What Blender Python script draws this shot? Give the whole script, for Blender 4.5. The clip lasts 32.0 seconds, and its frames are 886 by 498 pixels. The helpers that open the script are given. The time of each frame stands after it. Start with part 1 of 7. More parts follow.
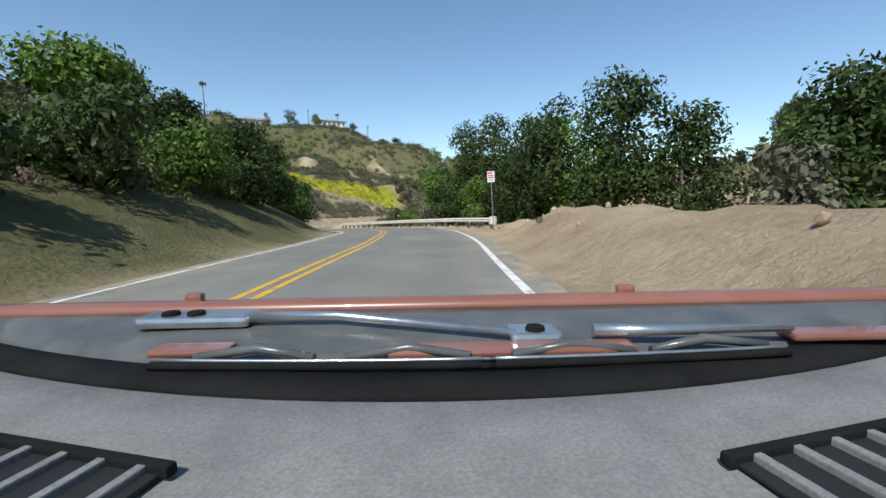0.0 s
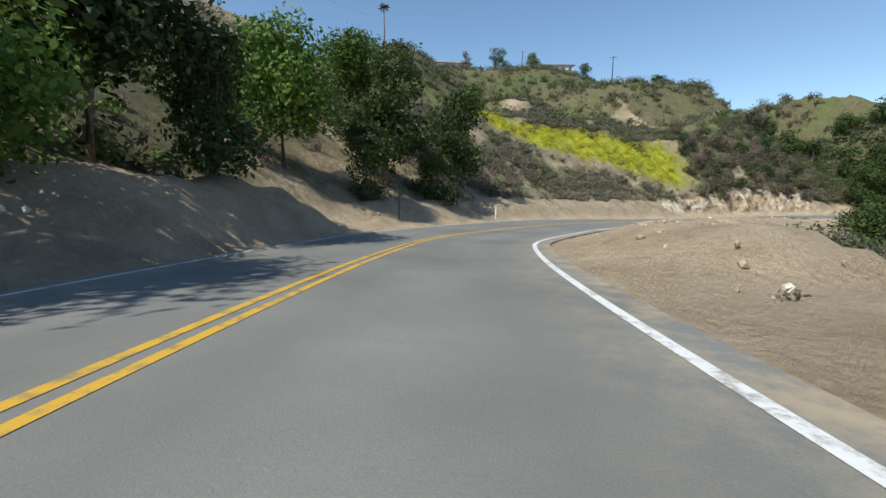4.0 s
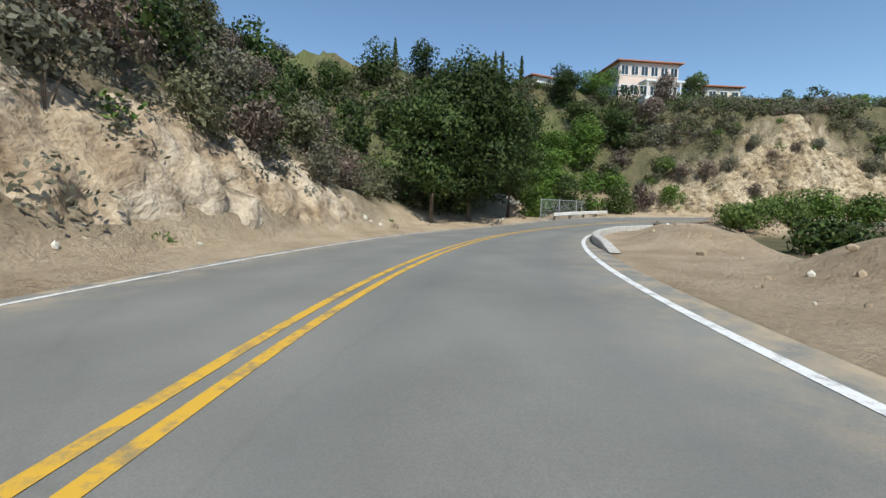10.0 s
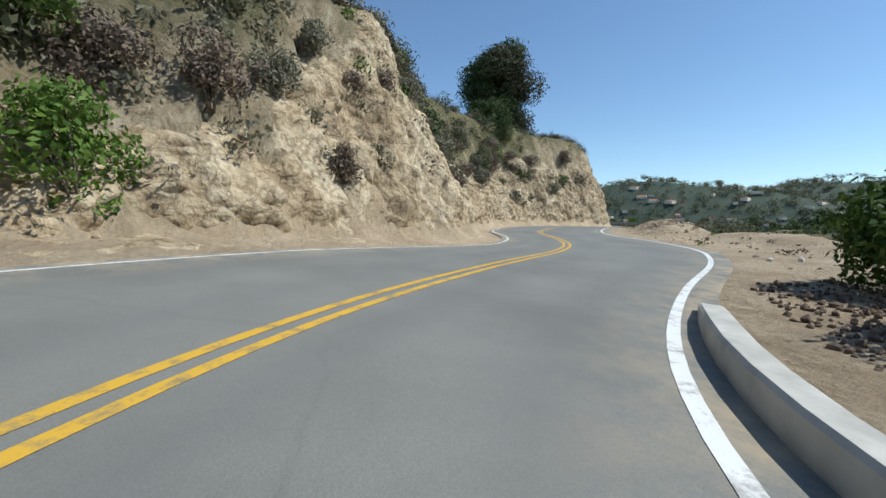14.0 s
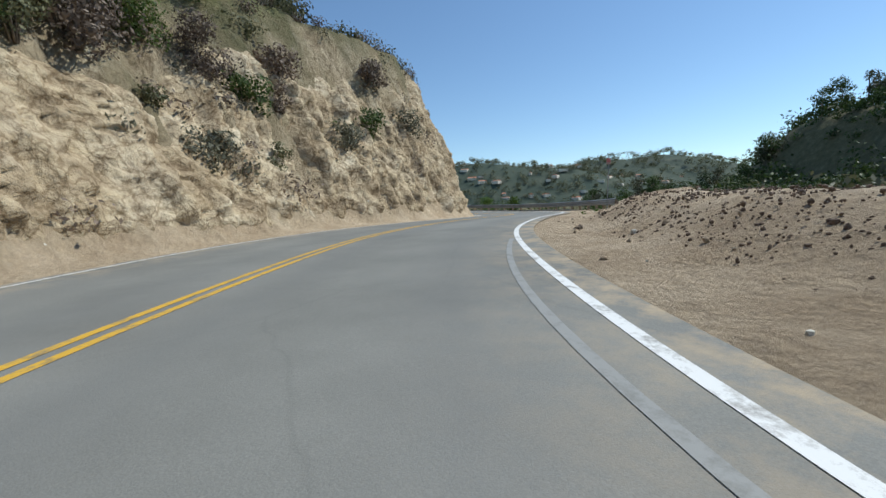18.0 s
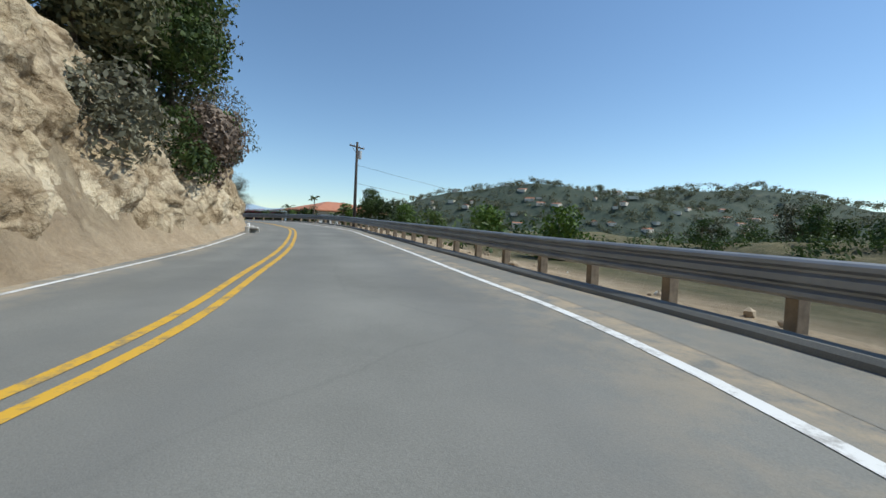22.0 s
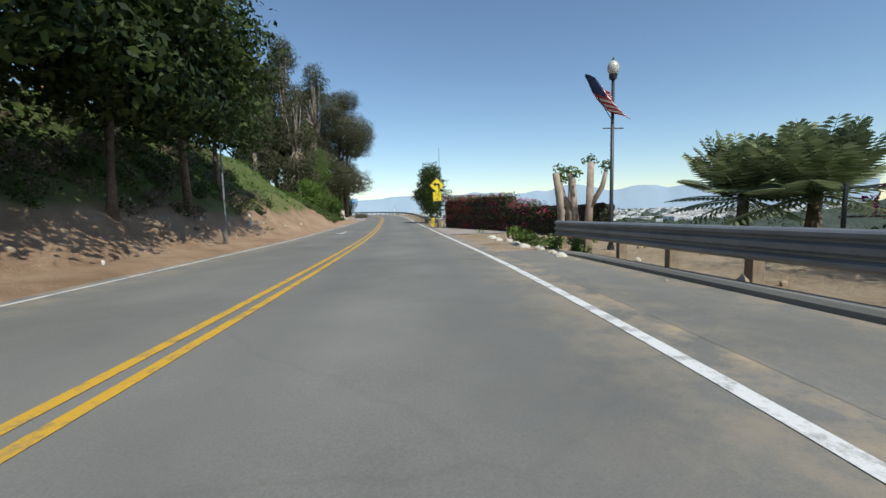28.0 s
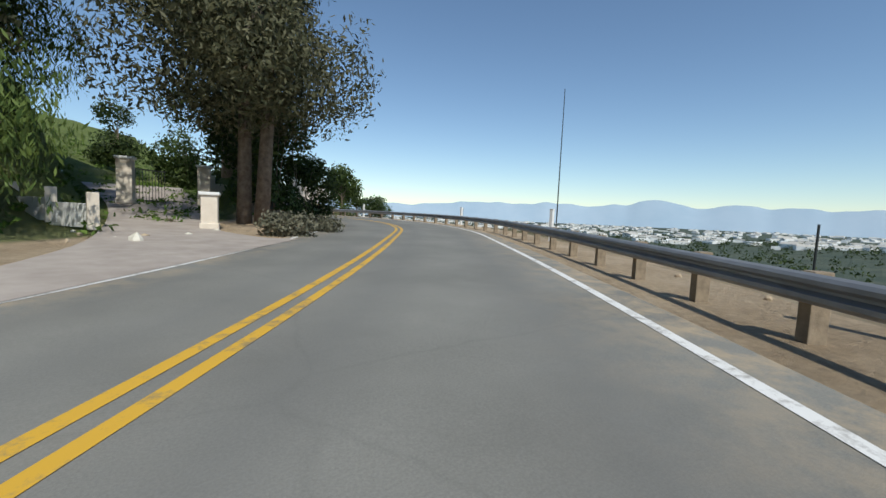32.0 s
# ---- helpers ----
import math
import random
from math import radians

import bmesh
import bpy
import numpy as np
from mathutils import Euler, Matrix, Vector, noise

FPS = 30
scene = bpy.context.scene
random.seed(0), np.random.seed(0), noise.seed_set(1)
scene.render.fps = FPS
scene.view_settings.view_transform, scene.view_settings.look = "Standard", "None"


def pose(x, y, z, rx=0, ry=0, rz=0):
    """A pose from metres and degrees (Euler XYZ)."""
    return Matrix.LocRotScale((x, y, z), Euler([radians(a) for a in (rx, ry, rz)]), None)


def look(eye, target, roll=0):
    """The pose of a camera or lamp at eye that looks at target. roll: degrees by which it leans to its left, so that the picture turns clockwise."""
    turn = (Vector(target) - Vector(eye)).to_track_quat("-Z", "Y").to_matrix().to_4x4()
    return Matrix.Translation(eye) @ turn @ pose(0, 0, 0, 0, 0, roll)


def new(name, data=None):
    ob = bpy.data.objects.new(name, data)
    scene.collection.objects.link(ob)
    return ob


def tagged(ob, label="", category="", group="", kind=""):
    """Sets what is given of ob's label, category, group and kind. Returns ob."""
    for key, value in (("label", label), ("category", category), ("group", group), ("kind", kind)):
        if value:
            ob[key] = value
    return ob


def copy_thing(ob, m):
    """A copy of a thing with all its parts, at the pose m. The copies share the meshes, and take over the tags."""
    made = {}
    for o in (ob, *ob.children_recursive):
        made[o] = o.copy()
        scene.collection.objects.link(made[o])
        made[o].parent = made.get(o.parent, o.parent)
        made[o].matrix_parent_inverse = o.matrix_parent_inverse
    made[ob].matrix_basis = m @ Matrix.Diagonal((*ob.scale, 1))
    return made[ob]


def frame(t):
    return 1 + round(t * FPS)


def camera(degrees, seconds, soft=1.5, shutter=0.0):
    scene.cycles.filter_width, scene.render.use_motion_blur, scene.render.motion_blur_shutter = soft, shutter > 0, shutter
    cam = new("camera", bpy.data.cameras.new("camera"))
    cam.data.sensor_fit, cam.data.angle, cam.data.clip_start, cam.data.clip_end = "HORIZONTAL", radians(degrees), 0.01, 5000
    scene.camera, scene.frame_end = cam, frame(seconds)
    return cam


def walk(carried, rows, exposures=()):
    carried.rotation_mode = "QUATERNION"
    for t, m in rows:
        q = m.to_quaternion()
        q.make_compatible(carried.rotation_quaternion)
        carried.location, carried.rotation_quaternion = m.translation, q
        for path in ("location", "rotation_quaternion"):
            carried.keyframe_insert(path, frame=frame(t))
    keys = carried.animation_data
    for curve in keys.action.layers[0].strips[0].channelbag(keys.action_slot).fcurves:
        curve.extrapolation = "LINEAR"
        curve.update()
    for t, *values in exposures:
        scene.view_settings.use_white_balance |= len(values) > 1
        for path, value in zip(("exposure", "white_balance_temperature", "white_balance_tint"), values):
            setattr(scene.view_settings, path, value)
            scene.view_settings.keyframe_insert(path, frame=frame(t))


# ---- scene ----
# ---- camera and its drive ----
cam = camera(93.7, 32.0)
PATH = [
    (0.0, 0.000, 1.600, 1.200, 83.48, 1.15, -0.00),
    (0.5, 0.074, 10.185, 1.060, 83.50, 1.42, -0.72),
    (1.0, -0.291, 18.748, 0.861, 82.33, 1.32, 3.88),
    (1.5, -1.574, 27.219, 0.587, 82.33, 0.52, 10.77),
    (2.0, -3.915, 35.443, 0.231, 82.36, -0.51, 18.22),
    (2.5, -7.358, 43.176, -0.178, 82.58, -0.61, 26.61),
    (3.0, -11.335, 50.437, -0.610, 81.89, -0.30, 29.64),
    (3.5, -15.292, 57.396, -1.049, 81.75, -0.29, 29.63),
    (4.0, -18.915, 64.163, -1.486, 81.66, -0.56, 27.55),
    (4.5, -21.933, 70.845, -1.905, 79.81, -1.40, 23.04),
    (5.0, -23.978, 77.603, -2.281, 80.40, -0.69, 14.50),
    (5.5, -24.864, 84.479, -2.590, 81.41, 0.85, 4.71),
    (6.0, -24.620, 91.376, -2.839, 82.55, 0.96, -4.50),
    (6.5, -23.383, 98.210, -3.068, 84.37, -0.01, -12.39),
    (7.0, -21.378, 104.891, -3.321, 83.82, -0.37, -18.31),
    (7.5, -18.953, 111.280, -3.605, 84.51, 0.60, -21.68),
    (8.0, -16.278, 117.469, -3.884, 84.59, 0.86, -23.98),
    (8.5, -13.290, 123.703, -4.121, 84.71, 0.65, -26.21),
    (9.0, -10.008, 129.945, -4.281, 84.33, 0.41, -28.31),
    (9.5, -6.501, 135.911, -4.351, 84.30, 0.20, -31.23),
    (10.0, -2.748, 141.462, -4.356, 84.91, -0.97, -35.07),
    (10.5, 1.353, 146.452, -4.332, 85.37, -1.44, -40.88),
    (11.0, 5.767, 150.727, -4.311, 85.25, -0.60, -47.50),
    (11.5, 10.453, 154.276, -4.295, 85.05, -0.58, -54.44),
    (12.0, 15.342, 157.046, -4.261, 84.53, -0.05, -62.12),
    (12.5, 20.206, 158.988, -4.181, 84.39, 0.11, -69.71),
    (13.0, 24.981, 160.023, -4.055, 84.41, -0.19, -79.44),
    (13.5, 29.647, 160.083, -3.902, 85.48, -0.75, -91.10),
    (14.0, 33.858, 159.168, -3.763, 86.68, -1.29, -103.92),
    (14.5, 37.295, 157.523, -3.666, 87.48, -1.85, -116.61),
    (15.0, 40.169, 155.380, -3.603, 86.72, -1.84, -127.28),
    (15.5, 43.011, 152.918, -3.543, 86.83, -0.93, -131.19),
    (16.0, 46.15, 150.05, -3.467, 86.12, -0.36, -126.90),
    (16.5, 50.0, 147.15, -3.363, 86.32, -0.14, -120.69),
    (17.0, 54.9, 144.75, -3.230, 86.41, -0.06, -117.15),
    (17.5, 60.510, 142.466, -3.074, 84.55, -0.04, -118.76),
    (18.0, 66.125, 138.720, -2.894, 84.74, 3.02, -125.47),
    (18.5, 71.432, 134.078, -2.689, 85.55, 2.94, -133.32),
    (19.0, 76.059, 128.836, -2.482, 86.90, 2.41, -140.53),
    (19.5, 80.072, 123.393, -2.324, 86.62, 1.57, -144.69),
    (20.0, 83.827, 118.136, -2.265, 85.39, -0.76, -144.39),
    (20.5, 87.518, 113.588, -2.302, 84.93, -1.54, -139.93),
    (21.0, 91.094, 110.018, -2.370, 84.52, -2.44, -133.83),
    (21.5, 94.893, 107.121, -2.421, 85.69, -2.22, -126.04),
    (22.0, 99.256, 104.687, -2.427, 87.24, -1.92, -117.64),
    (22.5, 103.850, 102.902, -2.374, 86.93, -2.21, -109.87),
    (23.0, 108.319, 101.667, -2.267, 87.67, -3.50, -104.64),
    (23.5, 112.681, 100.701, -2.127, 86.99, -4.01, -102.14),
    (24.0, 116.854, 99.876, -1.996, 86.52, -3.07, -101.04),
    (24.5, 120.736, 99.143, -1.891, 86.46, -3.33, -100.66),
    (25.0, 124.424, 98.541, -1.789, 86.01, -2.53, -99.16),
    (25.5, 128.298, 98.192, -1.649, 86.46, -1.82, -94.75),
    (26.0, 132.910, 98.201, -1.443, 87.68, -0.63, -89.00),
    (26.5, 138.603, 98.892, -1.194, 87.23, -0.07, -81.40),
    (27.0, 145.315, 100.734, -0.987, 86.09, 0.42, -72.16),
    (27.5, 152.651, 104.104, -0.918, 83.81, 1.33, -62.37),
    (28.0, 159.928, 108.959, -0.996, 84.45, 1.41, -53.47),
    (28.5, 166.666, 114.574, -1.132, 85.17, 0.27, -48.67),
    (29.0, 172.956, 120.309, -1.255, 84.95, 0.41, -47.17),
    (29.5, 179.111, 126.107, -1.360, 85.19, 0.87, -46.50),
    (30.0, 185.171, 131.854, -1.436, 85.23, 0.35, -46.52),
    (30.5, 190.782, 137.187, -1.465, 85.13, 0.03, -46.43),
    (31.0, 195.799, 142.004, -1.457, 84.83, 1.17, -46.07),
    (31.5, 200.521, 146.609, -1.417, 85.33, -0.18, -45.59),
    (32.0, 205.178, 151.339, -1.337, 85.18, -2.41, -44.19),
]
walk(cam, [(t, pose(x, y, z, rx, ry, rz)) for t, x, y, z, rx, ry, rz in PATH],
     [(0.0, 0.12, 6450, 4), (12.0, 0.1, 6300, 4), (14.5, 0.02, 6100, 3), (22.0, -0.08, 6150, 3), (26.0, -0.05, 6450, 4), (28.0, -0.12, 6450, 5), (32.0, -0.2, 6450, 5)])

# ---- world, sun, exposure ----
SUN_DIR = Vector((-0.36, -0.93, 1.25)).normalized()
world = bpy.data.worlds.new("world")
scene.world = world
world.use_nodes = True
wn = world.node_tree.nodes
sky = wn.new("ShaderNodeTexSky")
sky.sky_type = "NISHITA"
sky.sun_disc = False
sky.sun_elevation = math.asin(SUN_DIR.z)
sky.sun_rotation = math.atan2(SUN_DIR.x, SUN_DIR.y)
sky.air_density, sky.dust_density, sky.ozone_density = 1.0, 0.05, 3.0
wn["Background"].inputs["Strength"].default_value = 0.142
world.node_tree.links.new(sky.outputs["Color"], wn["Background"].inputs["Color"])
sun = new("sun", bpy.data.lights.new("sun", "SUN"))
sun.data.energy, sun.data.angle, sun.data.color = 4.5, radians(0.6), (1.0, 0.955, 0.89)
sun.matrix_world = look(SUN_DIR * 200, (0, 0, 0))


# ---- materials ----
def material(name, rough=0.8, metal=0.0, spec=0.5):
    m = bpy.data.materials.new(name)
    m.use_nodes = True
    b = m.node_tree.nodes["Principled BSDF"]
    b.inputs["Roughness"].default_value = rough
    b.inputs["Metallic"].default_value = metal
    b.inputs["Specular IOR Level"].default_value = spec
    return m, m.node_tree.nodes, m.node_tree.links, b


def noise_ramp(nodes, links, scale, stops, detail=6.0, rough=0.6, vector=None, distort=0.0):
    """A noise texture through a colour ramp; stops are (position, colour)."""
    n = nodes.new("ShaderNodeTexNoise")
    n.inputs["Scale"].default_value = scale
    n.inputs["Detail"].default_value = detail
    n.inputs["Roughness"].default_value = rough
    n.inputs["Distortion"].default_value = distort
    if vector:
        links.new(vector, n.inputs["Vector"])
    r = nodes.new("ShaderNodeValToRGB")
    e = r.color_ramp.elements
    while len(e) < len(stops):
        e.new(0.5)
    for k, (p, c) in zip(e, stops):
        k.position, k.color = p, (*c, 1)
    links.new(n.outputs["Fac"], r.inputs["Fac"])
    return n, r


def mix(nodes, links, a, b, fac, mode="MIX"):
    x = nodes.new("ShaderNodeMix")
    x.data_type, x.blend_type = "RGBA", mode
    for sock, v in ((x.inputs[0], fac), (x.inputs[6], a), (x.inputs[7], b)):
        if isinstance(v, (int, float)):
            sock.default_value = v
        elif isinstance(v, tuple):
            sock.default_value = (*v, 1)
        else:
            links.new(v, sock)
    return x.outputs[2]


def bump(nodes, links, bsdf, height, strength=0.4, distance=0.05):
    u = nodes.new("ShaderNodeBump")
    u.inputs["Strength"].default_value, u.inputs["Distance"].default_value = strength, distance
    links.new(height, u.inputs["Height"])
    links.new(u.outputs["Normal"], bsdf.inputs["Normal"])


def coords(nodes, kind="Object"):
    return nodes.new("ShaderNodeTexCoord").outputs[kind]


def simple(name, low, high, scale=8.0, rough=0.7, metal=0.0, relief=0.2, spec=0.5, dist=0.01):
    """A two-tone noise material with fine relief."""
    m, n, l, b = material(name, rough, metal, spec)
    c = coords(n)
    _, r = noise_ramp(n, l, scale, [(0.3, low), (0.7, high)], vector=c)
    l.new(r.outputs[0], b.inputs["Base Color"])
    t, _ = noise_ramp(n, l, scale * 6, [(0, (0, 0, 0)), (1, (1, 1, 1))], vector=c)
    bump(n, l, b, t.outputs["Fac"], relief, dist)
    return m


def attribute(nodes, name):
    a = nodes.new("ShaderNodeAttribute")
    a.attribute_name = name
    return a


def ground_material():
    m, n, l, b = material("soil_and_rock", 0.95, 0, 0.2)
    c = coords(n)
    _, dirt = noise_ramp(n, l, 0.5, [(0.25, (0.33, 0.24, 0.15)), (0.5, (0.48, 0.37, 0.25)), (0.75, (0.6, 0.48, 0.34))], 10, 0.65, c)
    _, fine = noise_ramp(n, l, 9.0, [(0.3, (0.72, 0.72, 0.72)), (0.65, (1.1, 1.08, 1.05))], 8, 0.7, c)
    dirtc = mix(n, l, dirt.outputs[0], fine.outputs[0], 0.8, "MULTIPLY")
    mp = n.new("ShaderNodeMapping")
    mp.inputs["Scale"].default_value = (1.0, 1.0, 0.35)
    l.new(c, mp.inputs["Vector"])
    _, rock = noise_ramp(n, l, 0.42, [(0.28, (0.2, 0.15, 0.1)), (0.42, (0.36, 0.28, 0.18)), (0.56, (0.5, 0.41, 0.28)), (0.74, (0.64, 0.57, 0.44))], 14, 0.72, c, 0.8)
    rill, streak = noise_ramp(n, l, 1.5, [(0.36, (0.36, 0.32, 0.28)), (0.5, (0.9, 0.89, 0.88)), (0.65, (1.1, 1.1, 1.08))], 12, 0.75, mp.outputs[0], 1.6)
    rockc = mix(n, l, rock.outputs[0], streak.outputs[0], 0.85, "MULTIPLY")
    vor = n.new("ShaderNodeTexVoronoi")
    vor.feature, vor.inputs["Scale"].default_value = "DISTANCE_TO_EDGE", 0.9
    wobble = n.new("ShaderNodeTexNoise")
    wobble.inputs["Scale"].default_value, wobble.inputs["Detail"].default_value = 1.3, 9
    l.new(c, wobble.inputs["Vector"])
    l.new(mix(n, l, c, wobble.outputs["Color"], 0.6, "LINEAR_LIGHT"), vor.inputs["Vector"])
    split = n.new("ShaderNodeValToRGB")
    split.color_ramp.elements[0].color, split.color_ramp.elements[1].position = (0.45, 0.42, 0.38, 1), 0.07
    l.new(vor.outputs["Distance"], split.inputs["Fac"])
    rockc = mix(n, l, rockc, split.outputs[0], 0.5, "MULTIPLY")
    _, red = noise_ramp(n, l, 0.6, [(0.25, (0.26, 0.15, 0.085)), (0.5, (0.43, 0.275, 0.17)), (0.75, (0.58, 0.41, 0.28))], 9, 0.65, c)
    _, dry = noise_ramp(n, l, 0.8, [(0.3, (0.085, 0.085, 0.04)), (0.55, (0.15, 0.13, 0.07)), (0.8, (0.27, 0.22, 0.13))], 9, 0.7, c)
    _, green = noise_ramp(n, l, 0.9, [(0.3, (0.07, 0.11, 0.025)), (0.7, (0.17, 0.22, 0.06))], 8, 0.7, c)
    _, must = noise_ramp(n, l, 1.1, [(0.3, (0.12, 0.17, 0.03)), (0.5, (0.36, 0.36, 0.03)), (0.75, (0.55, 0.5, 0.03))], 8, 0.7, c)
    _, far = noise_ramp(n, l, 0.03, [(0.35, (0.045, 0.065, 0.05)), (0.55, (0.075, 0.09, 0.065)), (0.8, (0.15, 0.145, 0.11))], 14, 0.75, c)
    col = dry.outputs[0]
    for src, name in ((dirtc, "dirt"), (rockc, "rock"), (red.outputs[0], "red"), (green.outputs[0], "green"), (must.outputs[0], "mustard"), (far.outputs[0], "far")):
        col = mix(n, l, col, src, attribute(n, name).outputs["Fac"])
    l.new(col, b.inputs["Base Color"])
    t, _ = noise_ramp(n, l, 3.0, [(0, (0, 0, 0)), (1, (1, 1, 1))], 14, 0.72, c)
    high = n.new("ShaderNodeMath")
    high.operation = "MULTIPLY_ADD"
    l.new(attribute(n, "rock").outputs["Fac"], high.inputs[0]), l.new(rill.outputs["Fac"], high.inputs[1]), l.new(t.outputs["Fac"], high.inputs[2])
    bump(n, l, b, high.outputs[0], 0.85, 0.32)
    return m


def asphalt_material():
    m, n, l, b = material("worn_asphalt", 0.86, 0, 0.3)
    c = coords(n)
    _, base = noise_ramp(n, l, 0.35, [(0.3, (0.168, 0.163, 0.145)), (0.5, (0.208, 0.202, 0.18)), (0.75, (0.253, 0.245, 0.218))], 8, 0.6, c)
    _, grit = noise_ramp(n, l, 60.0, [(0.3, (0.75, 0.75, 0.75)), (0.7, (1.15, 1.15, 1.15))], 4, 0.7, c)
    col = mix(n, l, base.outputs[0], grit.outputs[0], 0.7, "MULTIPLY")
    v = n.new("ShaderNodeTexVoronoi")
    v.feature, v.inputs["Scale"].default_value = "DISTANCE_TO_EDGE", 0.18
    wob = n.new("ShaderNodeTexNoise")
    wob.inputs["Scale"].default_value, wob.inputs["Detail"].default_value = 0.8, 8
    l.new(c, wob.inputs["Vector"])
    l.new(mix(n, l, c, wob.outputs["Color"], 0.25, "LINEAR_LIGHT"), v.inputs["Vector"])
    crack = n.new("ShaderNodeValToRGB")
    crack.color_ramp.elements[0].color, crack.color_ramp.elements[0].position = (0.6, 0.6, 0.6, 1), 0.0
    crack.color_ramp.elements[1].color, crack.color_ramp.elements[1].position = (1, 1, 1, 1), 0.006
    l.new(v.outputs["Distance"], crack.inputs["Fac"])
    col = mix(n, l, col, crack.outputs[0], 0.2, "MULTIPLY")
    dust = attribute(n, "dust")
    _, dn = noise_ramp(n, l, 1.6, [(0.42, (0, 0, 0)), (0.62, (1, 1, 1))], 8, 0.7, c)
    k = n.new("ShaderNodeMath")
    k.operation = "MULTIPLY"
    l.new(dust.outputs["Fac"], k.inputs[0]), l.new(dn.outputs[0], k.inputs[1])
    col = mix(n, l, col, (0.42, 0.33, 0.22), k.outputs[0])
    tyre = attribute(n, "wheel")
    col = mix(n, l, col, (0.15, 0.148, 0.14), tyre.outputs["Fac"])
    l.new(col, b.inputs["Base Color"])
    t, _ = noise_ramp(n, l, 90.0, [(0, (0, 0, 0)), (1, (1, 1, 1))], 3, 0.6, c)
    bump(n, l, b, t.outputs["Fac"], 0.35, 0.01)
    return m


def paint_material(name, colour, worn):
    m, n, l, b = material(name, 0.7, 0, 0.4)
    c = coords(n)
    _, r = noise_ramp(n, l, 3.5, [(0.38, worn), (0.5, colour)], 12, 0.75, c)
    l.new(r.outputs[0], b.inputs["Base Color"])
    return m


def leaf_material(name, dark, light, trans=0.25):
    m, n, l, b = material(name, 0.6, 0, 0.25)
    g = n.new("ShaderNodeNewGeometry")
    o = n.new("ShaderNodeObjectInfo")
    r = n.new("ShaderNodeValToRGB")
    r.color_ramp.elements[0].color, r.color_ramp.elements[1].color = (*dark, 1), (*light, 1)
    l.new(g.outputs["Random Per Island"], r.inputs["Fac"])
    h = n.new("ShaderNodeHueSaturation")
    mp = n.new("ShaderNodeMapRange")
    mp.inputs["To Min"].default_value, mp.inputs["To Max"].default_value = 0.75, 1.25
    l.new(o.outputs["Random"], mp.inputs["Value"])
    l.new(mp.outputs[0], h.inputs["Value"])
    l.new(r.outputs[0], h.inputs["Color"])
    l.new(h.outputs[0], b.inputs["Base Color"])
    t = n.new("ShaderNodeBsdfTranslucent")
    l.new(h.outputs[0], t.inputs["Color"])
    s = n.new("ShaderNodeMixShader")
    s.inputs[0].default_value = trans
    l.new(b.outputs[0], s.inputs[1]), l.new(t.outputs[0], s.inputs[2])
    l.new(s.outputs[0], n["Material Output"].inputs["Surface"])
    return m


def rock_material(name, low, mid, high, joints=0.7):
    """Weathered cut rock: beds, rills and open joints."""
    m, n, l, b = material(name, 0.95, 0, 0.15)
    c = coords(n)
    _, tone = noise_ramp(n, l, 0.3, [(0.3, low), (0.48, mid), (0.68, high)], 8, 0.6, c, 0.4)
    rill, streak = noise_ramp(n, l, 1.1, [(0.3, (0.3, 0.25, 0.2)), (0.42, (0.8, 0.77, 0.74)), (0.6, (1.12, 1.12, 1.1))], 7, 0.62, c, 0.5)
    col = mix(n, l, tone.outputs[0], streak.outputs[0], 0.9, "MULTIPLY")
    grit, speck = noise_ramp(n, l, 5.0, [(0.34, (0.6, 0.56, 0.5)), (0.5, (1.0, 1.0, 1.0))], 6, 0.6, c)
    col = mix(n, l, col, speck.outputs[0], 0.6, "MULTIPLY")
    v = n.new("ShaderNodeTexVoronoi")
    v.inputs["Scale"].default_value, v.feature = 1.4, "DISTANCE_TO_EDGE"
    wob = n.new("ShaderNodeTexNoise")
    wob.inputs["Scale"].default_value, wob.inputs["Detail"].default_value = 1.6, 5
    l.new(c, wob.inputs["Vector"])
    l.new(mix(n, l, c, wob.outputs["Color"], 0.5, "LINEAR_LIGHT"), v.inputs["Vector"])
    gap = n.new("ShaderNodeValToRGB")
    gap.color_ramp.elements[0].color, gap.color_ramp.elements[1].position = (0.42, 0.36, 0.3, 1), 0.1
    l.new(v.outputs["Distance"], gap.inputs["Fac"])
    col = mix(n, l, col, gap.outputs[0], joints, "MULTIPLY")
    l.new(col, b.inputs["Base Color"])
    high_ = n.new("ShaderNodeMath")
    high_.operation = "MULTIPLY_ADD"
    high_.inputs[1].default_value = 2.5
    l.new(rill.outputs["Fac"], high_.inputs[0]), l.new(grit.outputs["Fac"], high_.inputs[2])
    bump(n, l, b, high_.outputs[0], 0.8, 0.14)
    return m


GROUND = ground_material()
ROCK = rock_material("tan_cut_rock", (0.3, 0.225, 0.14), (0.47, 0.375, 0.25), (0.62, 0.53, 0.39))
PALE_ROCK = rock_material("sandy_cut_bank", (0.36, 0.26, 0.165), (0.5, 0.39, 0.27), (0.66, 0.57, 0.45), 0.2)
ASPHALT = asphalt_material()
YELLOW = paint_material("yellow_road_paint", (0.62, 0.36, 0.04), (0.3, 0.22, 0.1))
WHITE = paint_material("white_road_paint", (0.72, 0.71, 0.68), (0.36, 0.34, 0.31))
STEEL = simple("weathered_galvanised_steel", (0.23, 0.235, 0.24), (0.34, 0.345, 0.35), 1.5, 0.55, 0.55, 0.15)
RAIL_WHITE = simple("chalky_white_rail_paint", (0.6, 0.57, 0.5), (0.78, 0.75, 0.69), 2.0, 0.6, 0, 0.1)
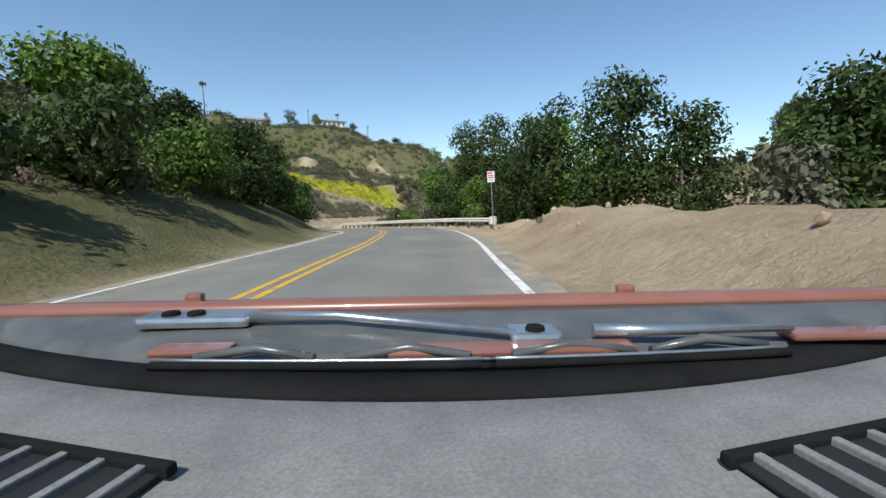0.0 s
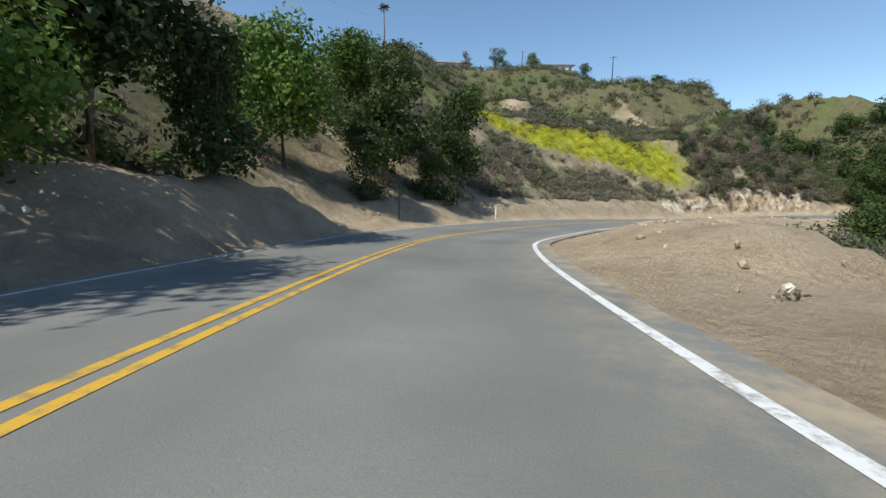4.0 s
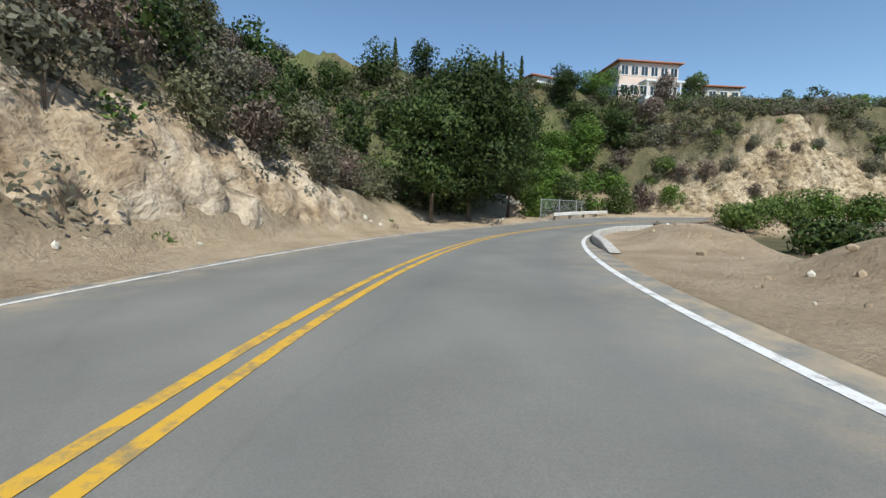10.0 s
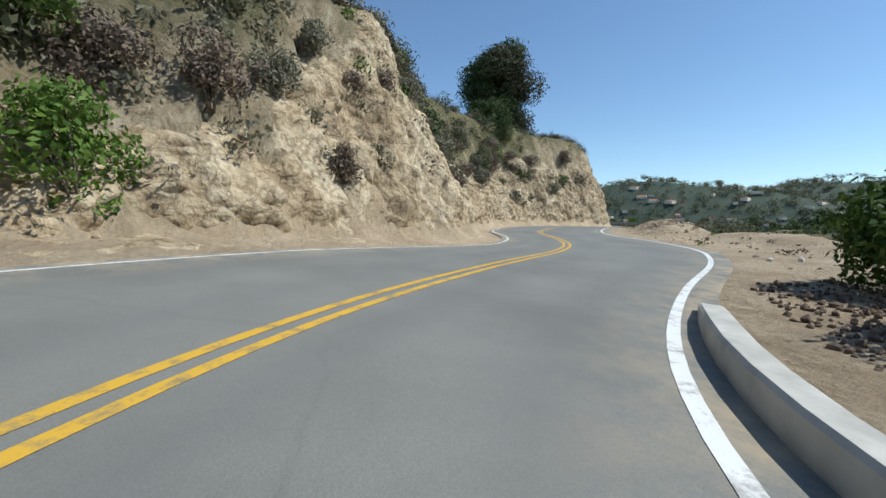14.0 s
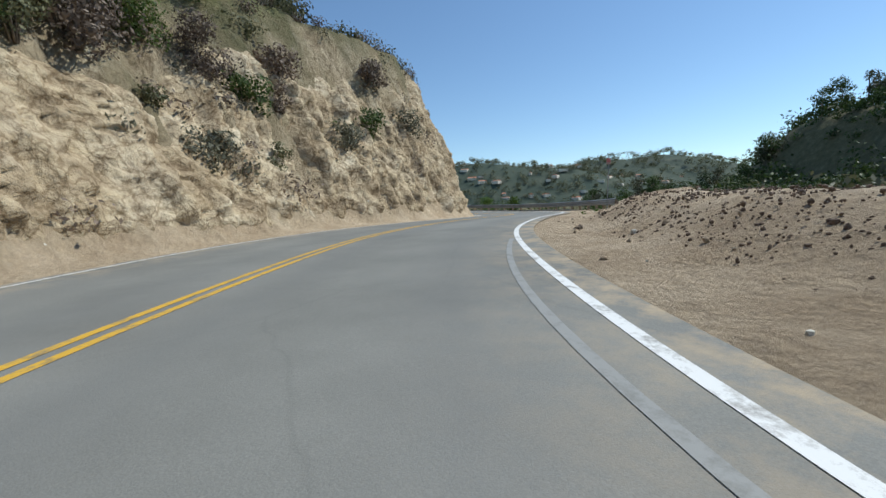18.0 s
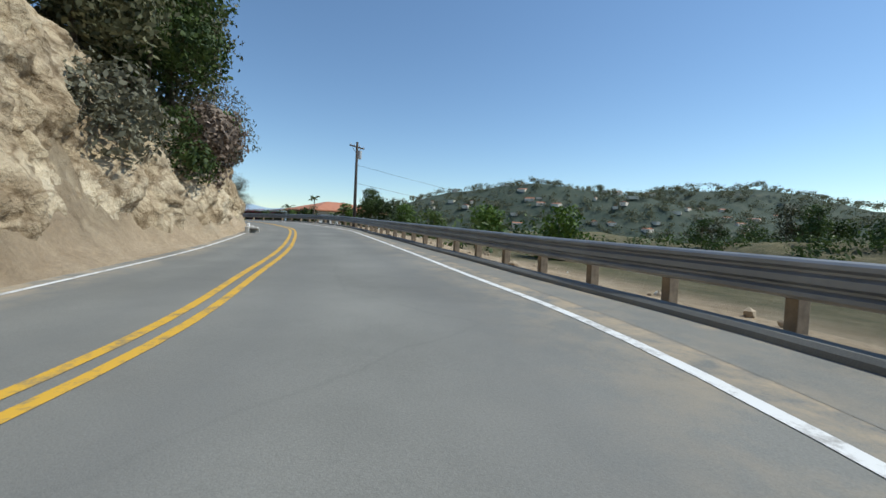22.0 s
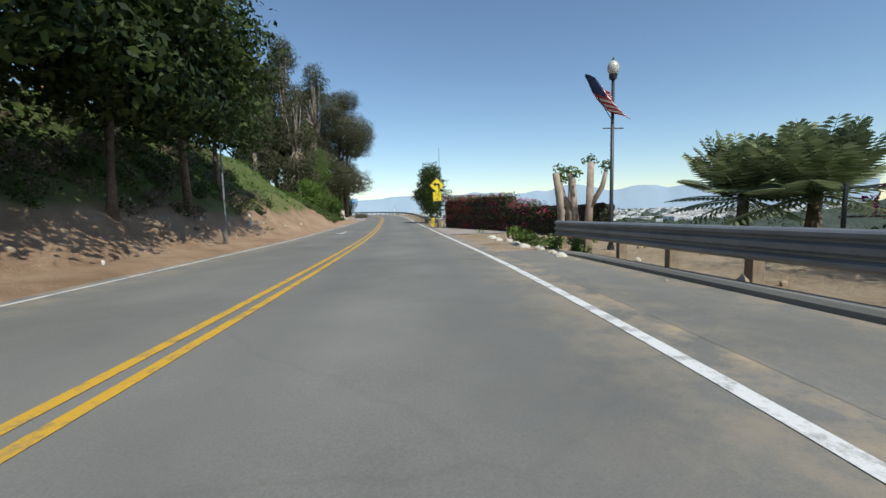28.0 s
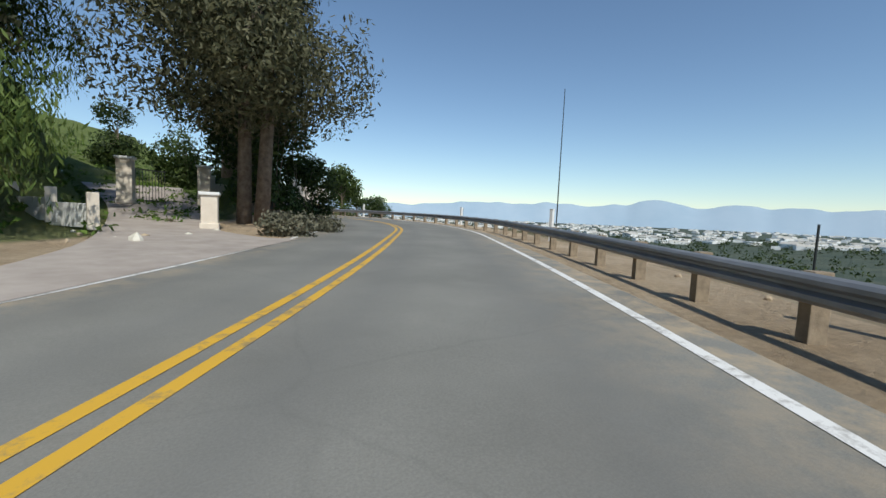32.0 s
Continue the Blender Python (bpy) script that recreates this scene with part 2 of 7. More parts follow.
TIMBER = simple("weathered_post_timber", (0.2, 0.155, 0.105), (0.36, 0.28, 0.19), 7, 0.85, 0, 0.5)
DARK_TIMBER = simple("tarred_pole_timber", (0.035, 0.028, 0.024), (0.085, 0.066, 0.052), 6, 0.85, 0, 0.4)
CONCRETE = simple("stained_concrete", (0.36, 0.34, 0.3), (0.56, 0.53, 0.47), 2.5, 0.85, 0, 0.3)
PALE_CONCRETE = simple("pale_driveway_concrete", (0.3, 0.255, 0.22), (0.42, 0.365, 0.32), 1.5, 0.85, 0, 0.3)
STUCCO = simple("cream_stucco", (0.66, 0.57, 0.46), (0.78, 0.69, 0.57), 3, 0.85, 0, 0.2)
WHITE_STUCCO = simple("white_stucco", (0.74, 0.73, 0.7), (0.84, 0.83, 0.8), 3, 0.8, 0, 0.2)
PINK_STUCCO = simple("pink_beige_stucco", (0.66, 0.5, 0.42), (0.76, 0.6, 0.5), 3, 0.85, 0, 0.2)
ROOF_TILE = simple("clay_roof_tile", (0.36, 0.13, 0.07), (0.56, 0.24, 0.13), 4, 0.8, 0, 0.5, dist=0.05)
GLASS_DARK = simple("dark_window_glass", (0.02, 0.025, 0.03), (0.04, 0.05, 0.06), 2, 0.08, 0, 0.0, 0.8)
BARK = simple("grey_brown_bark", (0.1, 0.075, 0.055), (0.24, 0.19, 0.14), 5, 0.9, 0, 0.8, dist=0.03)
PALE_BARK = simple("peeling_eucalyptus_bark", (0.24, 0.18, 0.13), (0.48, 0.4, 0.32), 4, 0.85, 0, 0.6, dist=0.02)
SIGN_YELLOW = simple("fluorescent_yellow_sheeting", (0.82, 0.62, 0.02), (0.88, 0.69, 0.03), 3, 0.7)
SIGN_ORANGE = simple("faded_amber_sheeting", (0.85, 0.42, 0.02), (0.9, 0.48, 0.03), 3, 0.7)
SIGN_WHITE = simple("white_sign_sheeting", (0.74, 0.74, 0.73), (0.8, 0.8, 0.79), 3, 0.4)
SIGN_BLUE = simple("blue_sign_sheeting", (0.03, 0.22, 0.5), (0.05, 0.27, 0.58), 3, 0.4)
SIGN_RED = simple("red_sign_print", (0.5, 0.04, 0.05), (0.6, 0.06, 0.07), 3, 0.45)
BLACK = simple("black_print", (0.012, 0.012, 0.012), (0.022, 0.022, 0.022), 4, 0.5)
DARK_METAL = simple("dark_painted_metal", (0.03, 0.035, 0.035), (0.06, 0.065, 0.065), 4, 0.45, 0.3)
OAK = leaf_material("oak_leaf", (0.022, 0.042, 0.012), (0.085, 0.12, 0.03))
BRIGHT = leaf_material("bright_green_leaf", (0.05, 0.1, 0.015), (0.15, 0.23, 0.04))
SAGE = leaf_material("grey_sage_leaf", (0.1, 0.102, 0.068), (0.25, 0.235, 0.16))
BROWN = leaf_material("dry_brown_twig", (0.1, 0.074, 0.056), (0.25, 0.19, 0.145), 0.15)
CHAPARRAL = leaf_material("chaparral_leaf", (0.07, 0.078, 0.036), (0.21, 0.2, 0.11))
EUCA = leaf_material("eucalyptus_leaf", (0.04, 0.05, 0.025), (0.15, 0.14, 0.075))
PEPPER = leaf_material("pepper_tree_leaf", (0.06, 0.1, 0.02), (0.17, 0.23, 0.06))
PALM = leaf_material("palm_frond_green", (0.09, 0.12, 0.05), (0.24, 0.28, 0.15))
RED_FLOWER = leaf_material("red_bract", (0.2, 0.015, 0.035), (0.58, 0.04, 0.08))
PINK_FLOWER = leaf_material("magenta_bract", (0.3, 0.02, 0.1), (0.62, 0.06, 0.2))
MUSTARD = leaf_material("mustard_flower", (0.2, 0.22, 0.02), (0.6, 0.52, 0.03))
IVY = leaf_material("ivy_leaf", (0.03, 0.055, 0.012), (0.11, 0.15, 0.04))

# ---- the road's line: centre stripe, levels and half-widths, station by station ----
CENTRE = [(-2.7, -70), (-2.7, -30), (-2.75, 8), (-3.0, 20), (-5.0, 33), (-12.4, 48), (-17.3, 56.3), (-21.6, 64), (-26.0, 74.6), (-27.6, 83), (-26.0, 97.9),
          (-23.2, 106), (-17.7, 120), (-14.6, 126), (-8.1, 136.9), (0, 147.5), (10.2, 156), (20.3, 161), (30, 162.2), (37, 160.4), (43.5, 155.4), (47.4, 151.6), (52.0, 148.4),
          (58.2, 145.6), (67.5, 142.0), (78.5, 133.6), (84.5, 125.4), (88.3, 118.2), (94, 111), (102.3, 105.9), (107.7, 104.4), (115.1, 102.7), (126.9, 100.9), (132, 100.7),
          (138.2, 101.7), (144.5, 103.6), (151, 106.4), (157, 109.7), (164, 115.5), (176.8, 127), (189, 138.5), (199.2, 148.3), (208.1, 156.8), (215, 164.2), (219.8, 170), (223.2, 177), (224.6, 186), (222.5, 196), (212, 216)]
LEVEL = [0.8, 0.4, -0.08, -0.35, -0.85, -1.7, -2.2, -2.7, -3.35, -3.75, -4.25, -4.55, -5.15, -5.4, -5.58, -5.54, -5.49, -5.4, -5.0, -4.82, -4.7, -4.66, -4.58,
         -4.45, -4.15, -3.7, -3.47, -3.5, -3.55, -3.58, -3.5, -3.21, -2.88, -2.72, -2.38, -2.22, -2.12, -2.14, -2.3, -2.55, -2.68, -2.63, -2.45, -2.3, -2.2, -2.1, -2.0, -2.0]
LEFT_W = [3.2, 3.0, 2.6, 2.6, 2.7, 3.0, 3.2, 3.4, 3.6, 4.0, 4.6, 4.8, 4.7, 4.4, 3.9, 3.8, 4.2, 4.3, 4.6, 4.6, 4.3, 3.6, 3.1,
          3.0, 4.2, 4.9, 3.8, 3.2, 2.9, 2.8, 2.6, 2.4, 2.3, 2.2, 2.3, 2.7, 3.2, 3.5, 3.9, 4.1, 4.2, 3.5, 2.8, 3.2, 3.4, 3.4, 3.4, 3.4]
RIGHT_W = [4.0, 4.0, 3.9, 4.1, 4.4, 4.5, 4.5, 4.4, 4.3, 4.2, 4.3, 4.6, 5.0, 4.9, 4.5, 4.4, 4.1, 3.8, 3.7, 3.4, 4.0, 4.9, 5.4,
           5.6, 5.2, 5.2, 4.9, 4.4, 4.3, 4.9, 4.6, 4.0, 4.0, 4.1, 4.1, 4.0, 4.1, 4.2, 4.5, 4.4, 4.5, 4.3, 4.1, 4.0, 4.0, 4.0, 4.0, 4.0]


def catmull(rows, per=12):
    """A smooth curve through the rows."""
    p = np.array(rows, float)
    p = np.vstack([2 * p[0] - p[1], p, 2 * p[-1] - p[-2]])
    out = []
    for i in range(1, len(p) - 2):
        a, b, c, d = p[i - 1:i + 3]
        for k in np.arange(per) / per:
            out.append(0.5 * (2 * b + (c - a) * k + (2 * a - 5 * b + 4 * c - d) * k**2 + (3 * b - a - 3 * c + d) * k**3))
    return np.array(out + [p[-2]])


def smooth(v, n):
    k = np.ones(n) / n
    return np.convolve(np.pad(v, (n // 2, n - 1 - n // 2), mode="edge"), k, "valid")


raw = catmull([(x, y, z, a, b) for (x, y), z, a, b in zip(CENTRE, LEVEL, LEFT_W, RIGHT_W)])
arc = np.r_[0, np.cumsum(np.hypot(*np.diff(raw[:, :2], axis=0).T))]
STEP = 0.5
ST = np.arange(0, arc[-1], STEP)
ROAD = np.stack([np.interp(ST, arc, raw[:, k]) for k in range(5)], 1)
ROAD = np.stack([smooth(ROAD[:, k], n) for k, n in zip(range(5), (9, 9, 31, 25, 25))], 1)
HEAD = np.gradient(ROAD[:, :2], axis=0)
HEAD /= np.hypot(*HEAD.T)[:, None]
SIDE = np.stack([HEAD[:, 1], -HEAD[:, 0]], 1)


def station(x, y):
    """The station nearest to a place."""
    return float(ST[np.argmin((ROAD[:, 0] - x) ** 2 + (ROAD[:, 1] - y) ** 2)])


# the sharp bend leans inwards: rise to the uphill side for each metre across
CAMBER = np.interp(ST, [station(20, 161), station(31, 162.2), station(42, 156.5), station(50, 149.5)], [0.0, 0.07, 0.06, 0.0])


def at(s, u, dz=0.0):
    """The place u metres to the right of the centre stripe at station s, dz over the road."""
    c = [np.interp(s, ST, ROAD[:, k]) for k in range(3)]
    n = [np.interp(s, ST, SIDE[:, k]) for k in range(2)]
    return Vector((c[0] + n[0] * u, c[1] + n[1] * u, c[2] + dz - u * float(np.interp(s, ST, CAMBER))))


def width(s, right=True):
    return float(np.interp(s, ST, ROAD[:, 4 if right else 3]))


def heading(s):
    return math.degrees(math.atan2(-np.interp(s, ST, HEAD[:, 0]), np.interp(s, ST, HEAD[:, 1])))


# ---- the lie of the land ----
# places on the hills and in the canyon: x, y, height
HILLS = [(-63, 234, 42), (-90, 164, 35), (-75, 312, 62), (-63, 216, 39), (-102, 144, 27), (-82, 196, 36), (-44, 134, 10.5), (-74, 229, 42), (-22, 209, 29), (-34, 199, 28),
         (-2, 188, 18), (17, 198, 20), (39, 188, 15), (40, 203, 15.5), (60, 182, 13.6), (18, 215, 26), (5, 222, 33), (-10, 209, 28), (27, 206, 21), (34, 196, 17.5), (50, 184, 15.5), (62, 172, 12), (60, 167, 11), (56, 164, 8.5), (50, 176, 9), (64, 160, 9.6), (58, 160, 6), (63, 166, 11.5), (-1, 162, 3.5), (13, 172, -1.5), (30, 176, 1), (45, 172, 4), (12, 184, 13.5), (24, 187, 12), (4, 179, 13.5), (26, 196, 17), (-8, 176, 13.5)]
MORE_HILLS = [(95, 129, 11), (104, 124, 11.5), (98, 133, 11), (107.5, 111, 9.5), (111, 114, 9), (120, 112, 4.0), (128, 111, 3.5), (90, 142, 11), (85, 150, 11), (70, 158, 10), (120, 130, 16), (140, 112, 4), (134.5, 108, 4.5), (160, 128, 4), (188, 157, 3.4), (178, 195, 13.5),
              (176, 178, 7.5), (177, 152, 4.2), (176, 165, 6.5), (150, 150, 14), (205, 178, 3), (225, 195, 0), (201, 194, 7.5), (205, 206, 10.5), (-22, 0, 5), (-32, 30, 7), (-44, 62, 9), (-60, 92, 19), (-46, 112, 9), (-80, 60, 24), (-37, 140, 8.6), (-32, 146, 8.8), (-45, 146, 12.8), (-24, 150, 7), (-34, 157, 13), (-50, 160, 18.5), (-60, 20, 16), (-40, -40, 8)]
CANYON = [(16, 0, -1.2), (22, 22, -3), (10, 52, -4), (30, 80, -14), (50, 50, -18), (40, 122, -11), (62, 100, -14), (90, 70, -15), (120, 60, -16), (90, -25, 19), (120, 10, -3), (150, -30, -6), (62, 2, 20), (48, 24, 4), (100, 20, -4),
          (59, -37, 37), (30, -50, 36), (200, 110, -13), (232, 130, -18), (180, 88, -10), (160, 78, -9), (150, 55, -13), (20, 120, -8), (0, 100, -8), (-8, 84, -6), (270, 180, -20), (250, 120, -30), (30, 140, -6.5), (60, 130, -7)]
KNOWN = np.array(HILLS + MORE_HILLS + CANYON, float)
# cut beside the road: x, y near it, toe from the edge line, rise per metre, (left side then right side)
CUTS = [(-2.7, -30, 1.2, 0.5, 3.0, 0.3), (-2.7, 15, 1.4, 0.5, 4.0, 0.3), (-12, 48, 1.6, 0.6, 3.0, 0.3), (-26, 75, 2.2, 0.7, 5.0, 0.3), (-27, 92, 3.2, 0.75, 8, 0.3), (-17.7, 120, 2.8, 0.75, 8, 0.4), (-8, 137, 2.4, 1.1, 8, 0.4),
        (2, 150, 1.6, 1.5, 6, 0.4), (10, 156, 2.0, 0.9, 5, 0.4), (22, 161, 4.0, 0.35, 2, 0.4), (33, 162, 4.0, 0.9, 2, 0.4), (39, 159, 2.6, 1.7, 2.5, 0.45), (43, 155.5, 2.0, 2.0, 3, 0.5), (52, 148.5, 1.8, 2.2, 5, 0.5), (58, 145.7, 2.0, 2.1, 8, 0.5), (72, 140, 1.3, 1.9, 7, 0.5),
        (84.5, 125.4, 1.2, 2.2, 5, 0.5), (94, 111, 1.0, 2.8, 3, 0.6), (104, 105.4, 0.8, 3.4, 2.4, 0.6), (110, 103.9, 0.8, 2.6, 2.2, 0.6), (117, 102.3, 0.6, 1.6, 2.3, 0.6), (124, 101.4, 0.4, 2.2, 2.5, 0.6), (128, 101, 0.3, 2.8, 2.6, 0.6), (133.5, 100.9, 0.2, 2.8, 3.5, 0.6), (137.5, 101.5, 1.6, 0.9, 5.0, 0.6), (142, 102.8, 1.6, 0.6, 5, 0.6)]
MORE_CUTS = [(157, 110, 2.0, 0.75, 5.0, 0.5), (177, 127, 1.8, 0.9, 9, 0.4), (189, 138.5, 1.8, 1.0, 2.5, 0.5), (200, 149, 1.5, 0.45, 2.5, 0.5), (208, 157, 14, 0.25, 2.5, 0.5), (218, 168, 2.5, 0.6, 2.5, 0.5), (224, 181, 1.6, 0.9, 2.5, 0.5), (213, 214, 3, 0.4, 3, 0.5)]
cut = np.array([(station(r[0], r[1]), *r[2:]) for r in CUTS + MORE_CUTS])
cut = cut[cut[:, 0].argsort()]
# how high the bare rock stands over the road
ROCKTOP = np.array([(station(x, y), h) for x, y, h in ((-2.7, -30, 0.4), (-22, 65, 0.6), (-27, 90, 3.0), (-25, 102, 3.0), (-12, 130, 3.0), (-3, 144, 3.4), (3, 150.5, 4.2), (9, 155, 4.0), (14, 158, 0.5), (35, 161.5, 0.8), (39, 159, 3.0), (43, 155.5, 6.0), (47, 151.8, 9.5), (52, 148.4, 11.0), (60, 145, 6.5), (70, 141, 6.0), (80, 131, 8.0), (88, 118, 11.5), (94, 111, 12.0), (115, 102.7, 6.0), (128, 101, 5.0), (135, 101.2, 4.5), (141, 102.5, 0.8), (213, 214, 0.8))])
# heaps of earth along the road: x, y from, x, y to, distance from the edge line, half width, height, side
BERMS = [(-2.7, -20, -3.0, 20.5, 4.2, 2.6, 1.1, 1), (-24.5, 71, -27, 94, 5.4, 3.6, 0.95, 1), (-26.6, 95, -9, 135, 6.2, 2.4, 1.0, 1), (-7, 138, 4, 151.5, 6.4, 2.6, 0.95, 1), (8, 154.5, 31, 162, 4.4, 2.2, 0.7, 1),
         (31, 162.1, 38.5, 159.5, 4.9, 2.6, 1.55, 1), (52, 148.4, 62, 144, 7.6, 2.4, 0.6, 1), (63, 143.6, 84, 126, 5.4, 2.6, 0.95, 1), (83, 127.5, 90, 115, 5.0, 1.8, 0.8, 1), (-3.2, 25, -4.6, 31.5, 6.4, 2.2, 0.95, 1), (-24, 70, -27, 80, 2.8, 1.6, 1.3, -1), (-27.6, 84, -26, 97, 3.4, 1.4, 0.8, -1),
         (-26, 98, -10, 134, 3.4, 1.8, 1.2, -1)]


def fractal(x, y, scale, octaves=4, seed=0.0):
    """Smooth random relief between -1 and 1, by sums of turned sines."""
    out, amp, f, tot = np.zeros_like(x), 1.0, 1.0 / scale, 0.0
    for o in range(octaves):
        a = 1.7 * o + seed
        for k in range(3):
            b = a + 2.1 * k
            px = (x * math.cos(b) + y * math.sin(b)) * f
            py = (-x * math.sin(b) + y * math.cos(b)) * f
            out = out + amp * np.sin(6.28 * px + 1.3 * np.sin(4.1 * py + b) + 5 * b) / 3
        tot += amp
        amp, f = amp * 0.55, f * 2.03
    return out / tot


def far_land(x, y):
    """Valley floor and the ranges beyond it."""
    z = -46 + 5 * fractal(x, y, 500, 3, 2.0)
    for cx, cy, h, rx, ry, turn in ((690, -400, 84, 430, 130, 48), (600, -760, 100, 420, 150, 30), (-300, 500, 95, 260, 240, 0),
                                    (-500, 0, 60, 260, 300, 0), (60, -150, 44, 130, 90, 0), (120, 330, 22, 130, 90, 0)):
        c, s = math.cos(radians(turn)), math.sin(radians(turn))
        u, v = ((x - cx) * c + (y - cy) * s) / rx, (-(x - cx) * s + (y - cy) * c) / ry
        z = np.maximum(z, -40 + (h + 40) * np.exp(-(u * u + v * v)) * (1 + 0.16 * fractal(x, y, 160, 4, 1.0)))
    return z


def land(x, y):
    """Height of the ground and what covers it, for arrays of places."""
    x, y = np.asarray(x, float), np.asarray(y, float)
    shape, x, y = x.shape, x.ravel(), y.ravel()
    near_i, d2 = np.zeros(x.size, int), np.full(x.size, 1e9)
    box = (x > -190) & (x < 400) & (y > -130) & (y < 400)
    idx = np.flatnonzero(box)
    R = ROAD[::2, :2]
    for k in range(0, idx.size, 20000):
        j = idx[k:k + 20000]
        q = (x[j, None] - R[None, :, 0]) ** 2 + (y[j, None] - R[None, :, 1]) ** 2
        a = q.argmin(1)
        near_i[j], d2[j] = a * 2, q[np.arange(j.size), a]
    num, den = np.zeros(x.size), np.zeros(x.size)
    for px, py, pz in KNOWN:
        w = 1.0 / (((x - px) ** 2 + (y - py) ** 2) + 22.0) ** 1.9
        num, den = num + w * pz, den + w
    nd = np.sqrt(d2)
    nat = num / den
    out = np.maximum(np.maximum(-170 - x, x - 330), np.maximum(-110 - y, y - 340))
    w = np.clip((out + 90) / 160, 0, 1)
    w = w * w * (3 - 2 * w)
    nat = nat * (1 - w) + far_land(x, y) * w
    rough = np.clip((nd - 10) / 30, 0, 1)
    nat = nat + rough * (1.5 * fractal(x, y, 34, 4, 0.3) + 0.5 * fractal(x, y, 7, 3, 0.9))
    c = ROAD[near_i]
    u = (x - c[:, 0]) * SIDE[near_i, 0] + (y - c[:, 1]) * SIDE[near_i, 1]
    left = u < 0
    c = c.copy()
    c[:, 2] -= CAMBER[near_i] * np.clip(u, -c[:, 3] - 1, c[:, 4] + 1)
    nat = np.where(~left & (nd < 60), np.minimum(nat, c[:, 2] + 0.1 - 0.04 * nd), nat)
    s = near_i * STEP
    edge = np.where(left, c[:, 3], c[:, 4])
    off = nd - edge
    toe = np.where(left, np.interp(s, cut[:, 0], cut[:, 1]), np.interp(s, cut[:, 0], cut[:, 3]))
    rise = np.where(left, np.interp(s, cut[:, 0], cut[:, 2]), np.interp(s, cut[:, 0], cut[:, 4]))
    steep = np.clip((rise - 0.55) / 0.5, 0, 1)
    wob = fractal(x, y, 9.0, 4, 0.5)
    crag = fractal(x, y, 3.1, 3, 1.4)
    run = np.maximum(off - toe - (0.5 + 0.8 * wob + 0.45 * crag) * steep * np.clip((off - toe + 1) / 2, 0, 1), 0)
    up = c[:, 2] + run * rise + 0.25 * np.clip(off / 3, 0, 1)
    down = c[:, 2] - np.maximum(off - np.maximum(toe, 1.2) - 0.6, 0) * np.where(left, 0.5, np.maximum(rise, 0.35)) - 0.02
    z = np.clip(nat, down, up)
    berm = np.zeros(x.size)
    for x0, y0, x1, y1, o, hw, h, side in BERMS:
        s0, s1 = station(x0, y0), station(x1, y1)
        inside = np.clip((s - s0 + 1.0) / 2.5, 0, 1) * np.clip((s1 + 1.0 - s) / 2.5, 0, 1) * (np.sign(u) == side)
        lump = 1 + 0.22 * fractal(x, y, 4.2, 3, 0.2) + 0.1 * fractal(x, y, 1.3, 2, 0.8)
        prof = np.clip(1.25 - np.abs(off - o + 0.5 * fractal(x, y, 8, 2, 3.0)) / hw, 0, 1)
        berm = np.maximum(berm, inside * h * lump * prof * prof * (3 - 2 * prof))
    z = np.where(nd < 60, z + berm, z)
    lift = np.clip((off - 0.1) / 0.8, 0, 1)
    z = np.where(off < 0.9, c[:, 2] - 0.1 + 0.1 * lift + np.minimum(berm, 0.0), z)
    axis = np.interp(y, [156, 163, 168, 178, 190], [208.2, 208.2, 208.4, 209.7, 210.5])
    half = np.interp(y, [156, 163, 166, 178, 190], [4.5, 4.2, 2.4, 2.6, 3.5])
    floor_ = np.interp(y, [156, 163, 169, 178, 190], [-2.46, -2.42, -2.3, -1.55, -0.25])
    w = np.clip((half + 2.4 - np.abs(x - axis)) / 2.0, 0, 1) * np.clip((y - 156) / 2, 0, 1) * np.clip((196 - y) / 6, 0, 1) * left * (off > 0.5)
    z = z * (1 - w) + floor_ * w
    near = nd < 70
    cutface = near & (z > c[:, 2] + 0.6) & (z > up - 0.8) & left
    cov = {}
    shady = left & (s < station(-22, 65))
    edge_dirt = np.clip((toe + np.where(shady, 0.2, 3.0) + 1.5 * wob - off) / 2.0, 0, 1) * (nd < 40)
    cov["dirt"] = np.clip(np.maximum(edge_dirt, np.clip(berm * 4, 0, 1)), 0, 1)
    scar = left & (nd > 9) & (nd < 48) & (s > station(-27, 88)) & (s < station(2, 150))
    cov["dirt"] = np.where(scar, np.maximum(cov["dirt"], np.clip(0.15 + 1.7 * fractal(x, y, 17, 4, 5.0), 0, 0.9)), cov["dirt"])
    top = np.interp(s, ROCKTOP[:, 0], ROCKTOP[:, 1])
    bare = np.clip(1 - (z - c[:, 2] - top * (1 + 0.5 * wob)) / (0.25 * top + 0.5), 0, 1)
    steep = steep * bare
    cov["rock"] = np.where(cutface, np.clip(steep * 1.3, 0, 1) * np.clip(0.75 + 0.8 * fractal(x, y, 6, 3, 2.2), 0, 1), 0)
    late = s > station(150, 106)
    cov["red"] = np.where((cutface | (cov["dirt"] > 0.5)) & late & left & (z < c[:, 2] + 3.2), 0.85, 0.0)
    cov["rock"] = np.where(late, 0, cov["rock"])
    along = 0.8 * (x + 36) + 0.6 * (y - 131)
    above = -0.6 * (x + 36) + 0.8 * (y - 131) + 2.5 * fractal(x, y, 16, 3, 0.7) * 0.5
    cov["mustard"] = np.clip((above + 2.0) / 1.5, 0, 1) * np.clip((5.5 - above) / 2.5, 0, 1) * np.clip((along + 26) / 8, 0, 1) * np.clip((30 - along) / 6, 0, 1) * np.clip(0.9 + 0.5 * fractal(x, y, 9, 3, 3.1), 0.4, 1)
